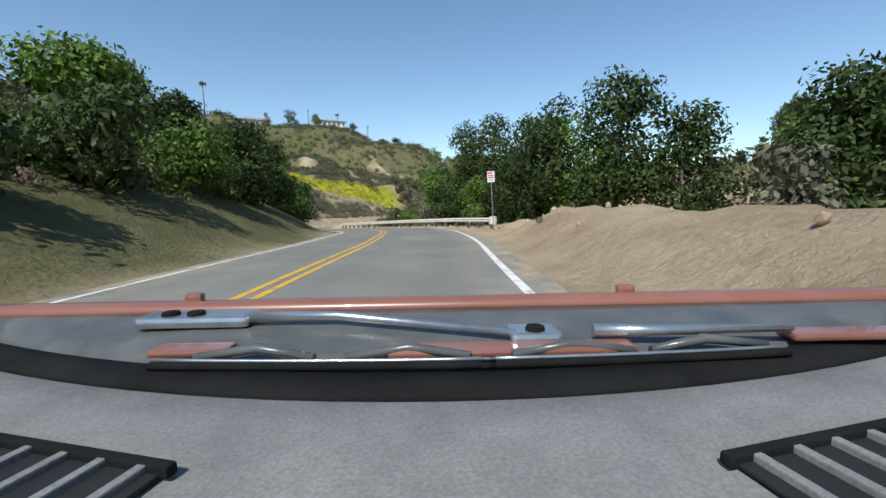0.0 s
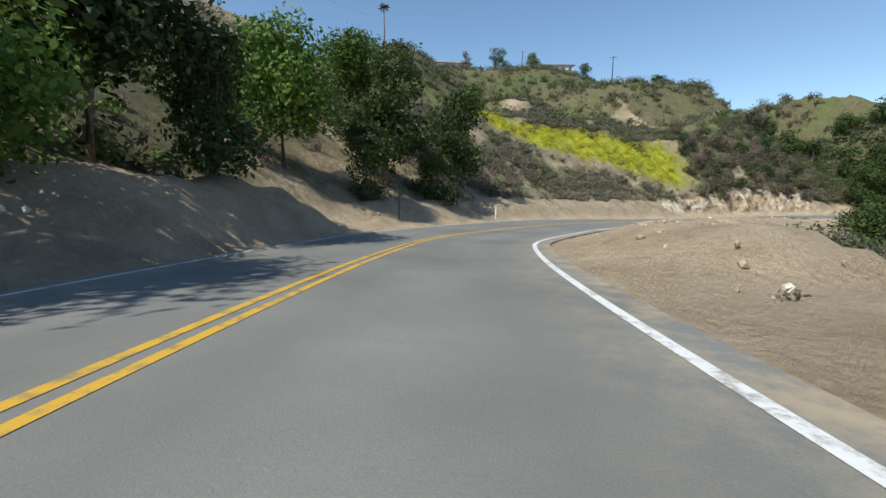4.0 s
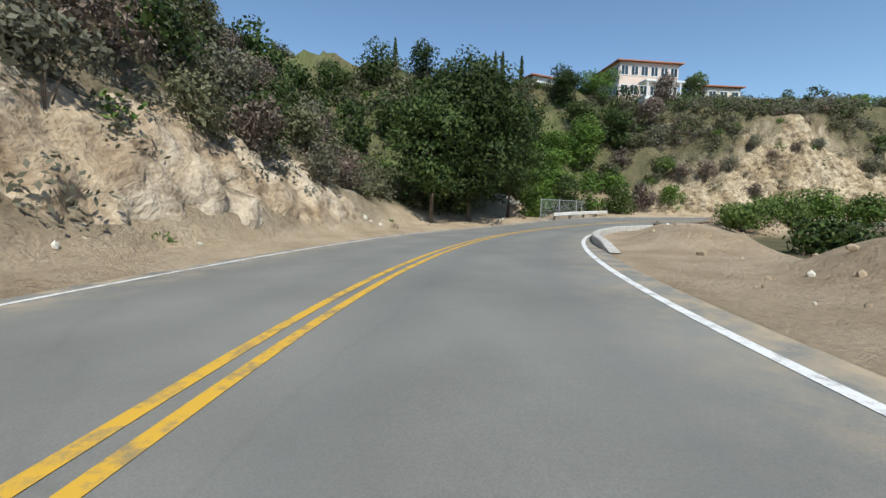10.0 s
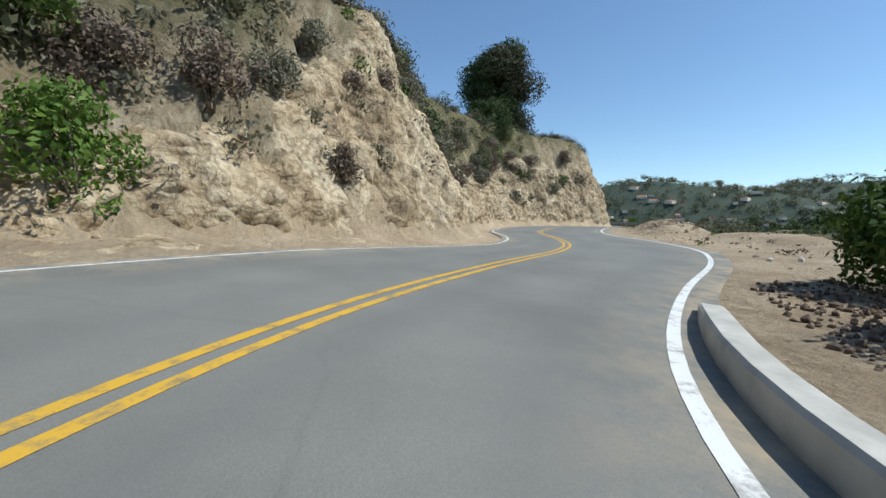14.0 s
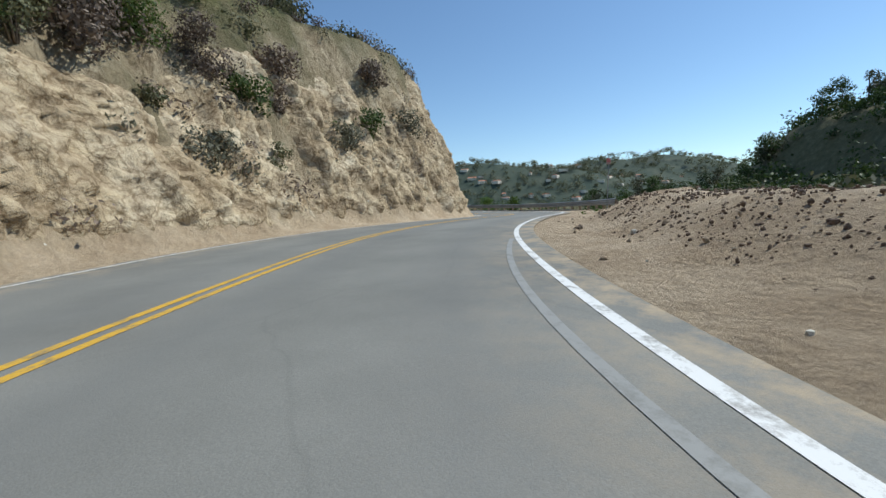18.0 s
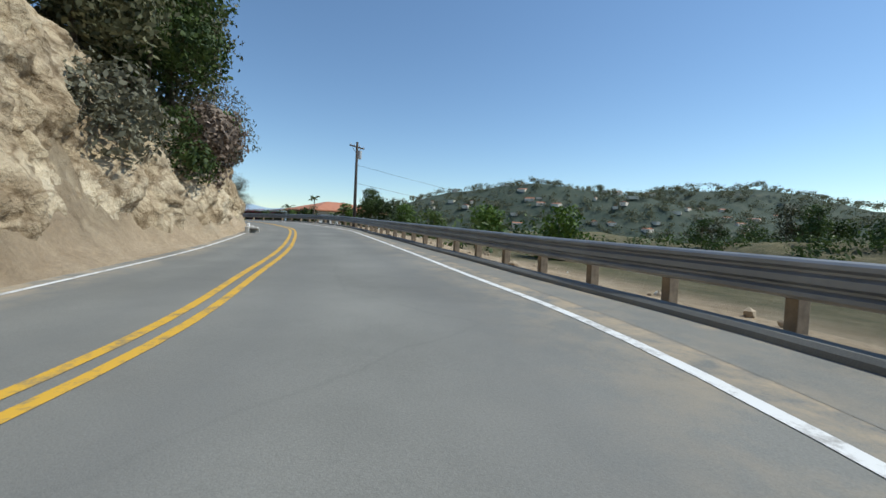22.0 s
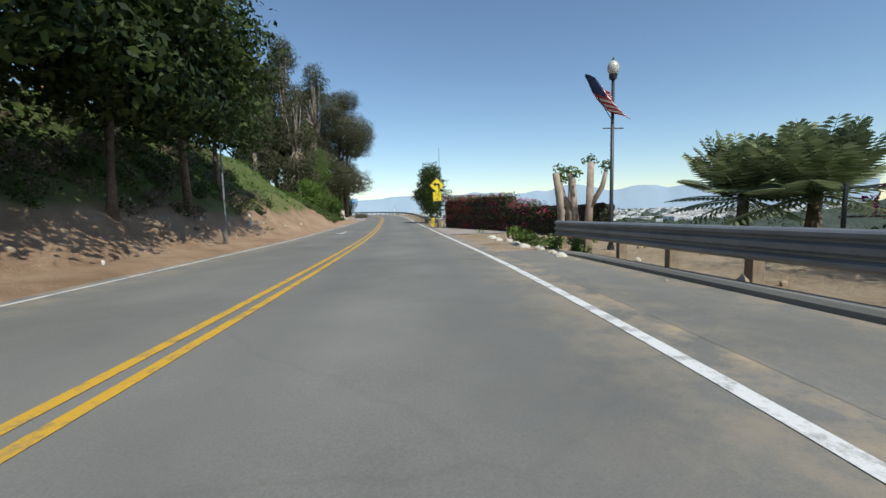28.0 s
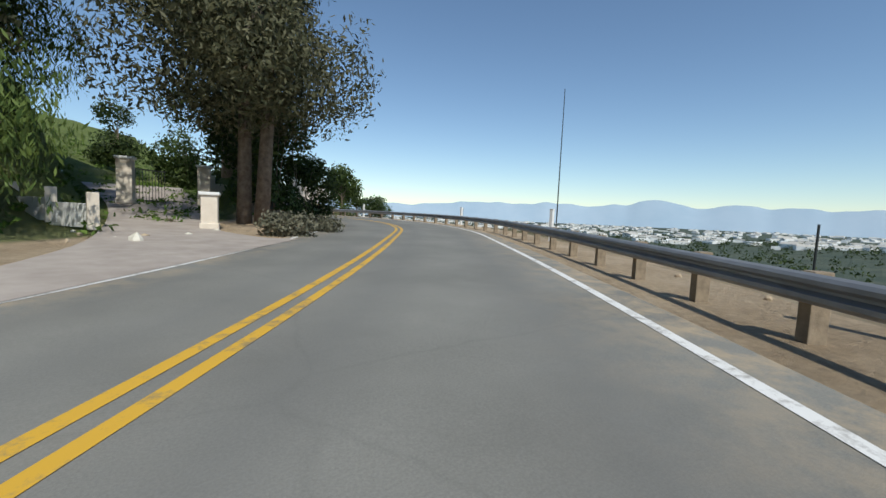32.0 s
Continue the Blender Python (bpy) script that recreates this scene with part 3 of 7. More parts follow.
    worn = left & (above < 0) & (off > toe + 1.5) & (nd < 40) & (s > station(-27, 80)) & (s < station(-6, 140))
    cov["rock"] = np.where(worn, np.clip(0.6 + 0.9 * fractal(x, y, 7, 4, 1.9), 0.2, 1), cov["rock"])
    cov["dirt"] = np.where(worn, np.minimum(cov["dirt"], 0.3), cov["dirt"])
    cov["green"] = np.where(late & left & (nd > 8), 0.8, 0.0) + np.where(left & ~late & (nd > 12), np.clip(0.1 + 0.8 * fractal(x, y, 26, 3, 4.0), 0, 0.6), 0)
    cov["green"] = np.where(shady, 0.2, cov["green"])
    cov["red"] = cov["red"] * (1 - w)
    cov["far"] = np.clip((out + 60) / 120, 0, 1)
    return z.reshape(shape), {k: np.asarray(v, float).reshape(shape) for k, v in cov.items()}, nd.reshape(shape), s.reshape(shape), u.reshape(shape), np.asarray(cutface).reshape(shape)


def height(x, y):
    return float(land(np.array([x]), np.array([y]))[0][0])


def spread(lo, hi, fine_lo, fine_hi, step, grow=1.13):
    """Grid lines: even in the middle, ever wider outside."""
    mid = list(np.arange(fine_lo, fine_hi + step, step))
    a, d = [], step
    while (a[-1] if a else mid[-1]) < hi:
        d *= grow
        a.append((a[-1] if a else mid[-1]) + d)
    b, d = [], step
    while (b[-1] if b else mid[0]) > lo:
        d *= grow
        b.append((b[-1] if b else mid[0]) - d)
    return np.array(b[::-1] + mid + a)


def mesh_object(name, verts, faces, mats, smooth_faces=True):
    me = bpy.data.meshes.new(name)
    me.from_pydata([tuple(v) for v in verts], [], [tuple(f) for f in faces])
    for m in mats if isinstance(mats, (list, tuple)) else [mats]:
        me.materials.append(m)
    me.polygons.foreach_set("use_smooth", np.full(len(me.polygons), smooth_faces))
    me.update()
    return new(name, me)


def grid_mesh(name, X, Y, Z, mat, cover=None):
    ny, nx = X.shape
    v = np.stack([X.ravel(), Y.ravel(), Z.ravel()], 1)
    i = (np.arange(ny - 1)[:, None] * nx + np.arange(nx - 1)[None]).ravel()
    f = np.stack([i, i + 1, i + nx + 1, i + nx], 1)
    me = bpy.data.meshes.new(name)
    me.vertices.add(len(v)), me.loops.add(f.size), me.polygons.add(len(f))
    me.vertices.foreach_set("co", v.astype(np.float32).ravel())
    me.loops.foreach_set("vertex_index", f.astype(np.int32).ravel())
    me.polygons.foreach_set("loop_start", np.arange(0, f.size, 4, dtype=np.int32))
    me.polygons.foreach_set("use_smooth", np.ones(len(f), bool))
    me.update(), me.validate()
    me.materials.append(mat)
    for k, a in (cover or {}).items():
        me.attributes.new(k, "FLOAT", "POINT").data.foreach_set("value", a.astype(np.float32).ravel())
    return new(name, me)


gx = spread(-4300, 4300, -48, 252, 0.7)
gy = spread(-4300, 4300, -10, 206, 0.7)
GX, GY = np.meshgrid(gx, gy)
GZ, COVER, FROM_ROAD, _, _, _ = land(GX, GY)
# crags and rills on the cut rock
CRAG = np.maximum(COVER["rock"], 0.75 * COVER["red"]) * np.clip((FROM_ROAD - 7.0) / 1.5, 0, 1)
craggy = np.argwhere(CRAG > 0.15)
for i, j in craggy:
    p = Vector((GX[i, j], GY[i, j], GZ[i, j]))
    k = min(1.0, CRAG[i, j] * 1.3)
    d = 0.62 * (noise.ridged_multi_fractal(p * 0.3, 1.0, 2.1, 5, 1.0, 2.0) - 1.1) + 0.5 * noise.fractal(p * 0.75, 0.7, 2.0, 4)
    q = int(np.argmin((ROAD[:, 0] - p.x) ** 2 + (ROAD[:, 1] - p.y) ** 2))
    GX[i, j] += SIDE[q, 0] * 0.75 * k * d
    GY[i, j] += SIDE[q, 1] * 0.75 * k * d
    GZ[i, j] += 0.45 * k * noise.fractal(p * 0.5 + Vector((9, 3, 1)), 0.8, 2.0, 4)
ground = tagged(grid_mesh("ground", GX, GY, GZ, GROUND, COVER), "dry sandy soil, cut rock banks and scrubby hillsides", "ground", kind="structure")


def rock_face(name, label, s0, s1, mat, step=0.27, rough=1.0, share=1.0):
    """A craggy cut face over the bank on the uphill side, from its toe to where the brush begins."""
    ss, offs = np.arange(s0, s1, step), np.arange(0, 15, 0.2)
    c = np.stack([np.interp(ss, ST, ROAD[:, k]) for k in range(4)], 1)
    n = np.stack([np.interp(ss, ST, SIDE[:, k]) for k in range(2)], 1)
    out = c[:, 3, None] + 0.5 + offs[None]
    z = land(c[:, 0, None] - n[:, 0, None] * out, c[:, 1, None] - n[:, 1, None] * out)[0] - c[:, 2, None]
    z = np.maximum.accumulate(z, axis=1) + 1e-4 * np.arange(offs.size)
    top = np.minimum(np.interp(ss, ROCKTOP[:, 0], ROCKTOP[:, 1]) * share * (1 + 0.16 * np.sin(ss * 0.31) + 0.1 * np.sin(ss * 0.83)), z.max(1) - 0.1)
    rows = int(top.max() / step) + 2
    X, Y, Z = np.zeros((rows, ss.size)), np.zeros((rows, ss.size)), np.zeros((rows, ss.size))
    for j in range(ss.size):
        for i in range(rows):
            f = i / (rows - 1)
            h = 0.15 + f * max(top[j] - 0.15, 0.2)
            o = c[j, 3] + 0.5 + np.interp(h, z[j], offs)
            p = Vector((c[j, 0] - n[j, 0] * o, c[j, 1] - n[j, 1] * o, c[j, 2] + h))
            fade = min(1, h / 1.5) ** 0.7 * min(1, (1 - f) * 6) * min(1, j * step / 3) * min(1, (ss.size - 1 - j) * step / 3)
            q = Vector((p.x, p.y, p.z * 0.55))
            gully = noise.ridged_multi_fractal(Vector((p.x * 0.33, p.y * 0.33, p.z * 0.09)), 0.9, 2.1, 4, 1.0, 2.0) - 1.0
            near_ = noise.voronoi(q * 0.95 + 0.7 * noise.noise_vector(q * 0.6))[0]
            cracks = noise.ridged_multi_fractal(Vector((p.x * 1.3, p.y * 1.3, p.z * 0.45)), 0.9, 2.1, 3, 1.0, 2.0) - 1.0
            d = 0.45 * gully + 0.2 * (min(1.0, 3.4 * (near_[1] - near_[0])) - 0.6) + 0.35 * noise.fractal(q * 0.45, 0.8, 2.1, 4) + 0.13 * cracks + 0.16 * noise.fractal(q * 2.2, 0.7, 2.1, 4)
            d = fade * (0.3 + rough * max(-0.9, min(1.0, d))) - 0.5 * (1 - fade)
            X[i, j], Y[i, j] = p.x + n[j, 0] * d, p.y + n[j, 1] * d
            Z[i, j] = p.z + 0.22 * fade * noise.noise(q * 1.1 + Vector((3, 7, 1)))
    return tagged(grid_mesh(name, X, Y, Z, mat), label, "rock face", kind="structure")


rock_face("rock_face_1", "tan weathered rock face cut beside the road", station(37, 160.4), station(137, 101.5), ROCK, 0.17)
rock_face("rock_face_2", "pale eroded bank cut beside the road", station(-13, 129), station(12, 157), PALE_ROCK, 0.2, 0.6, 1.2)

# ---- road ribbon and its paint ----
def ribbon(name, stations, offsets, dz, mat, cover=None):
    """A strip along the road between lateral offsets given as functions of the station."""
    X, Y, Z, A = [], [], [], {k: [] for k in (cover or {})}
    for s in stations:
        row = [at(s, o(s) if callable(o) else o, dz) for o in offsets]
        X.append([p.x for p in row]), Y.append([p.y for p in row]), Z.append([p.z for p in row])
        for k, fn in (cover or {}).items():
            A[k].append([fn(s, j) for j in range(len(offsets))])
    return grid_mesh(name, np.array(X), np.array(Y), np.array(Z), mat, {k: np.array(v) for k, v in A.items()})


RS = np.arange(0, ST[-1], 1.0)
LANES = [lambda s: -width(s, False) - 0.35, lambda s: -width(s, False) - 0.05, lambda s: -width(s, False) * 0.72, lambda s: -width(s, False) * 0.5, lambda s: -width(s, False) * 0.28, 0.0,
         lambda s: width(s) * 0.2, lambda s: width(s) * 0.36, lambda s: width(s) * 0.52, lambda s: width(s) * 0.7, lambda s: width(s) - 0.1, lambda s: width(s) + 0.55]
DUST = [1.0, 0.75, 0.05, 0, 0, 0.05, 0, 0, 0, 0.05, 0.45, 1.0]
WHEEL = [0, 0, 0.35, 0, 0.35, 0, 0.4, 0, 0.0, 0.4, 0, 0]
road = tagged(ribbon("road", RS, LANES, 0.0, ASPHALT, {"dust": lambda s, j: DUST[j], "wheel": lambda s, j: WHEEL[j]}), "worn grey two-lane asphalt road with dusty edges", "road", kind="structure")


def stripe(name, s0, s1, offset, w, mat, label):
    half = w / 2
    ss = np.arange(s0, s1, 0.8)
    f = offset if callable(offset) else (lambda s: offset)
    return tagged(ribbon(name, ss, [lambda s: f(s) - half, lambda s: f(s) + half], 0.006, mat), label, "road marking", kind="structure")


END = ST[-1] - 3
stripe("centre_line_1", 2, END, -0.14, 0.13, YELLOW, "yellow half of a double centre line")
stripe("centre_line_2", 2, END, 0.14, 0.13, YELLOW, "yellow half of a double centre line")
stripe("edge_line_1", 2, END, lambda s: width(s), 0.15, WHITE, "thick white edge line, chipped and dusty")
stripe("edge_line_2", 2, END, lambda s: -width(s, False), 0.1, WHITE, "thin white edge line along the uphill side")

FADED = paint_material("faded_ghost_paint", (0.28, 0.274, 0.255), (0.21, 0.205, 0.185))
G0, G1 = station(66, 143), station(77.5, 134.5)
stripe("edge_line_3", G0, G1, lambda s: width(s) - 0.16 - 0.42 * math.sin(math.pi * (s - G0) / (G1 - G0)), 0.12, FADED, "faded ghost of an older edge line")

# ---- helpers for things and their parts ----
def thing(name, label, category, x=0, y=0, z=0, rz=0, group="", rx=0, ry=0):
    ob = new(name)
    ob.empty_display_size = 0.2
    ob.matrix_world = pose(x, y, z, rx, ry, rz)
    return tagged(ob, label, category, group)


def part(name, bm, mat, parent, label=""):
    """Links a bmesh, in its parent's space, as one mesh object under it."""
    me = bpy.data.meshes.new(name)
    bm.to_mesh(me)
    bm.free()
    for m in mat if isinstance(mat, (list, tuple)) else [mat]:
        me.materials.append(m)
    ob = new(name, me)
    ob.parent = parent
    return tagged(ob, label)


def again(ob, parent, m):
    """Another object on the same mesh."""
    o = new(ob.name.split(".")[0], ob.data)
    o.parent, o.matrix_basis = parent, m
    return o


def box(bm, cx, cy, cz, sx, sy, sz, rz=0.0, bev=0.0, m=None):
    r = bmesh.ops.create_cube(bm, size=1, matrix=(m or Matrix()) @ pose(cx, cy, cz, 0, 0, rz) @ Matrix.Diagonal((sx, sy, sz, 1)))
    if bev:
        es = list({e for v in r["verts"] for e in v.link_edges})
        bmesh.ops.bevel(bm, geom=es, offset=bev, segments=2, affect="EDGES", profile=0.6)
    return bm


def cubed(sx, sy, sz, cz=0.0, bev=0.01, cx=0.0, cy=0.0):
    return box(bmesh.new(), cx, cy, cz, sx, sy, sz, 0, bev)


def tube(bm, a, b, r0, r1=None, n=10, caps=True):
    """A tapered tube from a to b."""
    a, b = Vector(a), Vector(b)
    d = b - a
    q = d.to_track_quat("Z", "Y").to_matrix().to_4x4()
    bmesh.ops.create_cone(bm, cap_ends=caps, segments=n, radius1=r0, radius2=r0 if r1 is None else r1, depth=d.length, matrix=Matrix.Translation((a + b) / 2) @ q)
    return bm


def rod(bm, pts, radii, n=8):
    """A bent tapered tube through the points."""
    rings = []
    for i, p in enumerate(pts):
        p = Vector(p)
        d = (Vector(pts[min(i + 1, len(pts) - 1)]) - Vector(pts[max(i - 1, 0)])).normalized()
        q = d.to_track_quat("Z", "Y")
        rings.append([bm.verts.new(p + q @ Vector((math.cos(6.2832 * k / n) * radii[i], math.sin(6.2832 * k / n) * radii[i], 0))) for k in range(n)])
    for r, t in zip(rings, rings[1:]):
        for k in range(n):
            f = bm.faces.new((r[k], r[(k + 1) % n], t[(k + 1) % n], t[k]))
            f.smooth = True
    bm.faces.new(rings[0][::-1]), bm.faces.new(rings[-1])
    return bm


def plate(bm, outline, thick, m=None):
    """A flat plate from a 2D outline in x and z, thick along y."""
    m = m or Matrix()
    a = [bm.verts.new(m @ Vector((x, -thick / 2, z))) for x, z in outline]
    b = [bm.verts.new(m @ Vector((x, thick / 2, z))) for x, z in outline]
    bm.faces.new(a), bm.faces.new(b[::-1])
    n = len(a)
    for k in range(n):
        bm.faces.new((a[(k + 1) % n], a[k], b[k], b[(k + 1) % n]))
    return bm


def lettering(name, text, size, mat, parent, m):
    """Raised letters in the built-in font, as one mesh."""
    cu = bpy.data.curves.new(name, "FONT")
    cu.body, cu.size, cu.extrude, cu.align_x, cu.align_y = text, size, 0.002, "CENTER", "CENTER"
    tmp = new("tmp", cu)
    me = bpy.data.meshes.new_from_object(tmp.evaluated_get(bpy.context.evaluated_depsgraph_get()))
    bpy.data.objects.remove(tmp)
    me.materials.append(mat)
    ob = new(name, me)
    ob.parent, ob.matrix_basis = parent, m
    return ob


# ---- foliage ----
RNG = np.random.default_rng(7)


def leaf_quads(centre, radii, count, size, rng, shell=(0.62, 1.06), droop=0.0, slim=0.5):
    """Leaf-shaped quads spread through the outer shell of one lumpy lobe."""
    d = rng.normal(size=(count, 3))
    d /= np.linalg.norm(d, axis=1)[:, None]
    bumps = 1 + 0.18 * np.sin(5 * d[:, 0] + 3 * centre[0]) * np.sin(4 * d[:, 1] + centre[1]) + 0.12 * np.sin(9 * d[:, 2] + centre[2])
    c = np.array(centre) + d * np.array(radii) * (rng.uniform(shell[0], shell[1], count) * bumps)[:, None]
    nrm = d + rng.normal(scale=0.55, size=(count, 3))
    nrm /= np.linalg.norm(nrm, axis=1)[:, None]
    a = np.cross(nrm, rng.normal(size=(count, 3)))
    a[:, 2] -= droop * np.linalg.norm(a, axis=1)
    a /= np.linalg.norm(a, axis=1)[:, None]
    b = np.cross(nrm, a)
    s = size * rng.uniform(0.6, 1.35, count)[:, None]
    return np.stack([c - a * s * 0.5, c + b * s * slim * 0.5 + a * s * 0.08, c + a * s * 0.55, c - b * s * slim * 0.5 + a * s * 0.08], 1).reshape(-1, 3)


def quad_mesh(name, blocks, mat):
    v = np.concatenate(blocks).astype(np.float32)
    n = len(v) // 4
    me = bpy.data.meshes.new(name)
    me.vertices.add(4 * n), me.loops.add(4 * n), me.polygons.add(n)
    me.vertices.foreach_set("co", v.ravel())
    me.loops.foreach_set("vertex_index", np.arange(4 * n, dtype=np.int32))
    me.polygons.foreach_set("loop_start", np.arange(0, 4 * n, 4, dtype=np.int32))
    me.update()
    me.materials.append(mat)
    return me


def lobes(h0, h1, radius, n, rng, spread_=0.62, lobe=0.46):
    """Lobe centres and radii filling a crown between two heights."""
    out = []
    for k in range(n):
        a, r = rng.uniform(0, 6.28), radius * spread_ * math.sqrt(rng.uniform(0.02, 1))
        t = rng.uniform(0.0, 1.0)
        squeeze = math.sqrt(max(0.12, 1 - (2 * t - 0.9) ** 2 * 0.8))
        lr = radius * lobe * rng.uniform(0.7, 1.2)
        out.append(((math.cos(a) * r * squeeze, math.sin(a) * r * squeeze, h0 + lr * 0.6 + (h1 - h0 - 1.3 * lr) * t), (lr, lr, lr * rng.uniform(0.7, 0.95))))
    return out


def tree(x, y, h, crown, kind, label, seed, clear=0.25, n=14, density=1.0, z=None, name="tree", lean=(0, 0), bark=BARK, trunks=1, leaf=0.3, droop=0.0, slim=0.55, lobe=0.46, mix_mat=None):
    """A tree: tapered trunk and limbs, and a crown of leaves in uneven lobes."""
    rng = np.random.default_rng(seed)
    base = height(x, y) - 0.15 if z is None else z
    t = thing(name, label, name, x, y, base, rng.uniform(0, 360), "")
    L = lobes(h * clear, h, crown, n, rng, lobe=lobe)
    L = [((c[0] + lean[0] * c[2] / h, c[1] + lean[1] * c[2] / h, c[2]), r) for c, r in L]
    bm = bmesh.new()
    for k in range(trunks):
        a = rng.uniform(0, 6.28)
        ox, oy = (math.cos(a) * 0.35 * crown * 0.3, math.sin(a) * 0.35 * crown * 0.3) if trunks > 1 else (0, 0)
        r = max(0.06, h * 0.016) * (1 if trunks == 1 else 0.7)
        mid = (ox * 1.6 + rng.uniform(-0.2, 0.2) + lean[0] * 0.3, oy * 1.6 + rng.uniform(-0.2, 0.2) + lean[1] * 0.3, h * 0.3)
        top = (ox * 2.5 + lean[0] * 0.7, oy * 2.5 + lean[1] * 0.7, h * 0.74)
        rod(bm, [(ox, oy, 0), mid, top], [r * 1.25, r * 0.9, r * 0.35], 9)
        for c, rr in L[k::trunks]:
            m0 = Vector(mid).lerp(Vector(top), rng.uniform(0, 0.6))
            rod(bm, [m0, m0.lerp(Vector(c), 0.5) + Vector((0, 0, 0.15 * h * 0.2)), c], [r * 0.45, r * 0.3, r * 0.1], 6)
    part("trunk", bm, bark, t)
    blocks = [leaf_quads(c, r, max(30, int(density * 300 * (r[0] / leaf / 4.2) ** 2)), leaf, rng, droop=droop, slim=slim) for c, r in L]
    cut_ = len(blocks) if mix_mat is None else int(len(blocks) * 0.6)
    o = new("crown", quad_mesh("crown", blocks[:cut_], kind))
    o.parent = t
    if mix_mat is not None:
        o = new("crown", quad_mesh("crown", blocks[cut_:], mix_mat))
        o.parent = t
    return t


def shrub(x, y, w, h, mat, label, seed, z=None, leaf=0.2, n=7, density=1.0, name="bush", slim=0.55, flower=None, flower_share=0.3):
    """A many-lobed bush that reaches down to the ground, on thin stems."""
    rng = np.random.default_rng(seed)
    base = height(x, y) - 0.08 if z is None else z
    t = thing(name, label, name, x, y, base, rng.uniform(0, 360))
    L = lobes(-0.1 * h, h, w / 2, n, rng, lobe=0.5)
    bm = bmesh.new()
    for c, r in L:
        rod(bm, [(c[0] * 0.15, c[1] * 0.15, -0.05), (c[0] * 0.5, c[1] * 0.5, c[2] * 0.5), c], [0.035, 0.025, 0.008], 5)
    part("stem", bm, BARK, t)
    blocks = [leaf_quads(c, r, max(40, int(density * 300 * (r[0] / leaf / 4.2) ** 2)), leaf, rng, slim=slim) for c, r in L]
    o = new("foliage", quad_mesh("foliage", blocks, mat))
    o.parent = t
    if flower is not None:
        fl = [leaf_quads(c, (r[0] * 1.05, r[1] * 1.05, r[2] * 1.05), max(12, int(flower_share * 200 * (r[0] / leaf / 4.2) ** 2)), leaf * 0.8, rng, (0.9, 1.1)) for c, r in L]
        o = new("blossom", quad_mesh("blossom", fl, flower))
        o.parent = t
    return t


# chaparral on the slopes: one object for each sort of scrub
def scatter(name, label, mat, count, seed, size, accept, leaf, box_, per=70, flat=0.75):
    rng = np.random.default_rng(seed)
    xs, ys = rng.uniform(box_[0], box_[1], count * 6), rng.uniform(box_[2], box_[3], count * 6)
    z, cov, nd, s, u, face = land(xs, ys)
    p = accept(xs, ys, z, cov, nd, s, u, face)
    keep = np.flatnonzero(rng.uniform(size=xs.size) < p)[:count]
    blocks = []
    for k in keep:
        r = size * rng.uniform(0.55, 1.5)
        near = nd[k] < 32
        n = int(per * (1.9 if near else 1.0))
        ls = leaf * (0.72 if near else 1.0) * (0.7 + 0.3 * r / size)
        blocks.append(leaf_quads((xs[k], ys[k], z[k] + r * flat * 0.45), (r, r, r * flat), n, ls, rng, (0.45, 1.08)))
    ob = new(name, quad_mesh(name, blocks, mat))
    return tagged(ob, label, "scrub", kind="stuff")


S_LATE = station(140, 102)
S_HILL = station(-24, 104)


def on_slope(base, far=1.0, bank=0.1, eroded=1.0):
    def f(x, y, z, cov, nd, s, u, face):
        p = np.full(x.shape, base)
        below = (-0.6 * (x + 36) + 0.8 * (y - 131) < 0) & (s > S_HILL - 30) & (s < station(-6, 140)) & (nd < 45) & (u < 0)
        p = np.where(u < 0, p, p * 0.3)
        p = p * np.clip((nd - 6.5) / 1.5, 0, 1) * (nd < 165) * np.where(nd > 70, far, 1.0)
        p = p * (1 - (1 - np.where(below, 0.8, bank)) * np.clip(cov["rock"] * 2.2, 0, 1))
        p = np.where(cov["dirt"] > 0.4, 0, p)
        p = np.where(cov["mustard"] > 0.25, p * 0.05, p)
        p = np.where((s > S_LATE) & (u < 0), p * 0.06, p)
        p = np.where(below, p * eroded * np.clip((-2.5 - (-0.6 * (x + 36) + 0.8 * (y - 131))) / 2, 0.1, 1), p)
        p = np.where((s > S_HILL - 25) & (s < station(14, 158)) & (nd < 45), p * np.clip(0.6 + 1.1 * fractal(x, y, 13, 3, 2.0), 0.12, 1), p)
        return p
    return f


def cover(name, label, mat, seed, size, accept, leaf, boxes, per=70, flat=0.75, kind_="scrub"):
    """Bushes over several stretches of slope, all in one mesh; boxes are (x0, x1, y0, y1, count)."""
    rng = np.random.default_rng(seed)
    blocks = []
    for x0, x1, y0, y1, count in boxes:
        xs, ys = rng.uniform(x0, x1, count * 8), rng.uniform(y0, y1, count * 8)
        z, cov, nd, s, u, face = land(xs, ys)
        keep = np.flatnonzero(rng.uniform(size=xs.size) < accept(xs, ys, z, cov, nd, s, u, face))[:count]
        for k in keep:
            r = size * rng.uniform(0.55, 1.5) * (0.72 if nd[k] < 32 and u[k] < 0 else 1.0)
            near = nd[k] < 32
            ls = leaf * (0.6 if near else 1.0) * (0.7 + 0.3 * r / size)
            blocks.append(leaf_quads((xs[k], ys[k], z[k] + r * flat * 0.4), (r, r, r * flat), int(per * (2.1 if near else 1.0)), ls, rng, (0.35, 1.08)))
    return tagged(new(name, quad_mesh(name, blocks, mat)), label, kind_, kind="stuff")


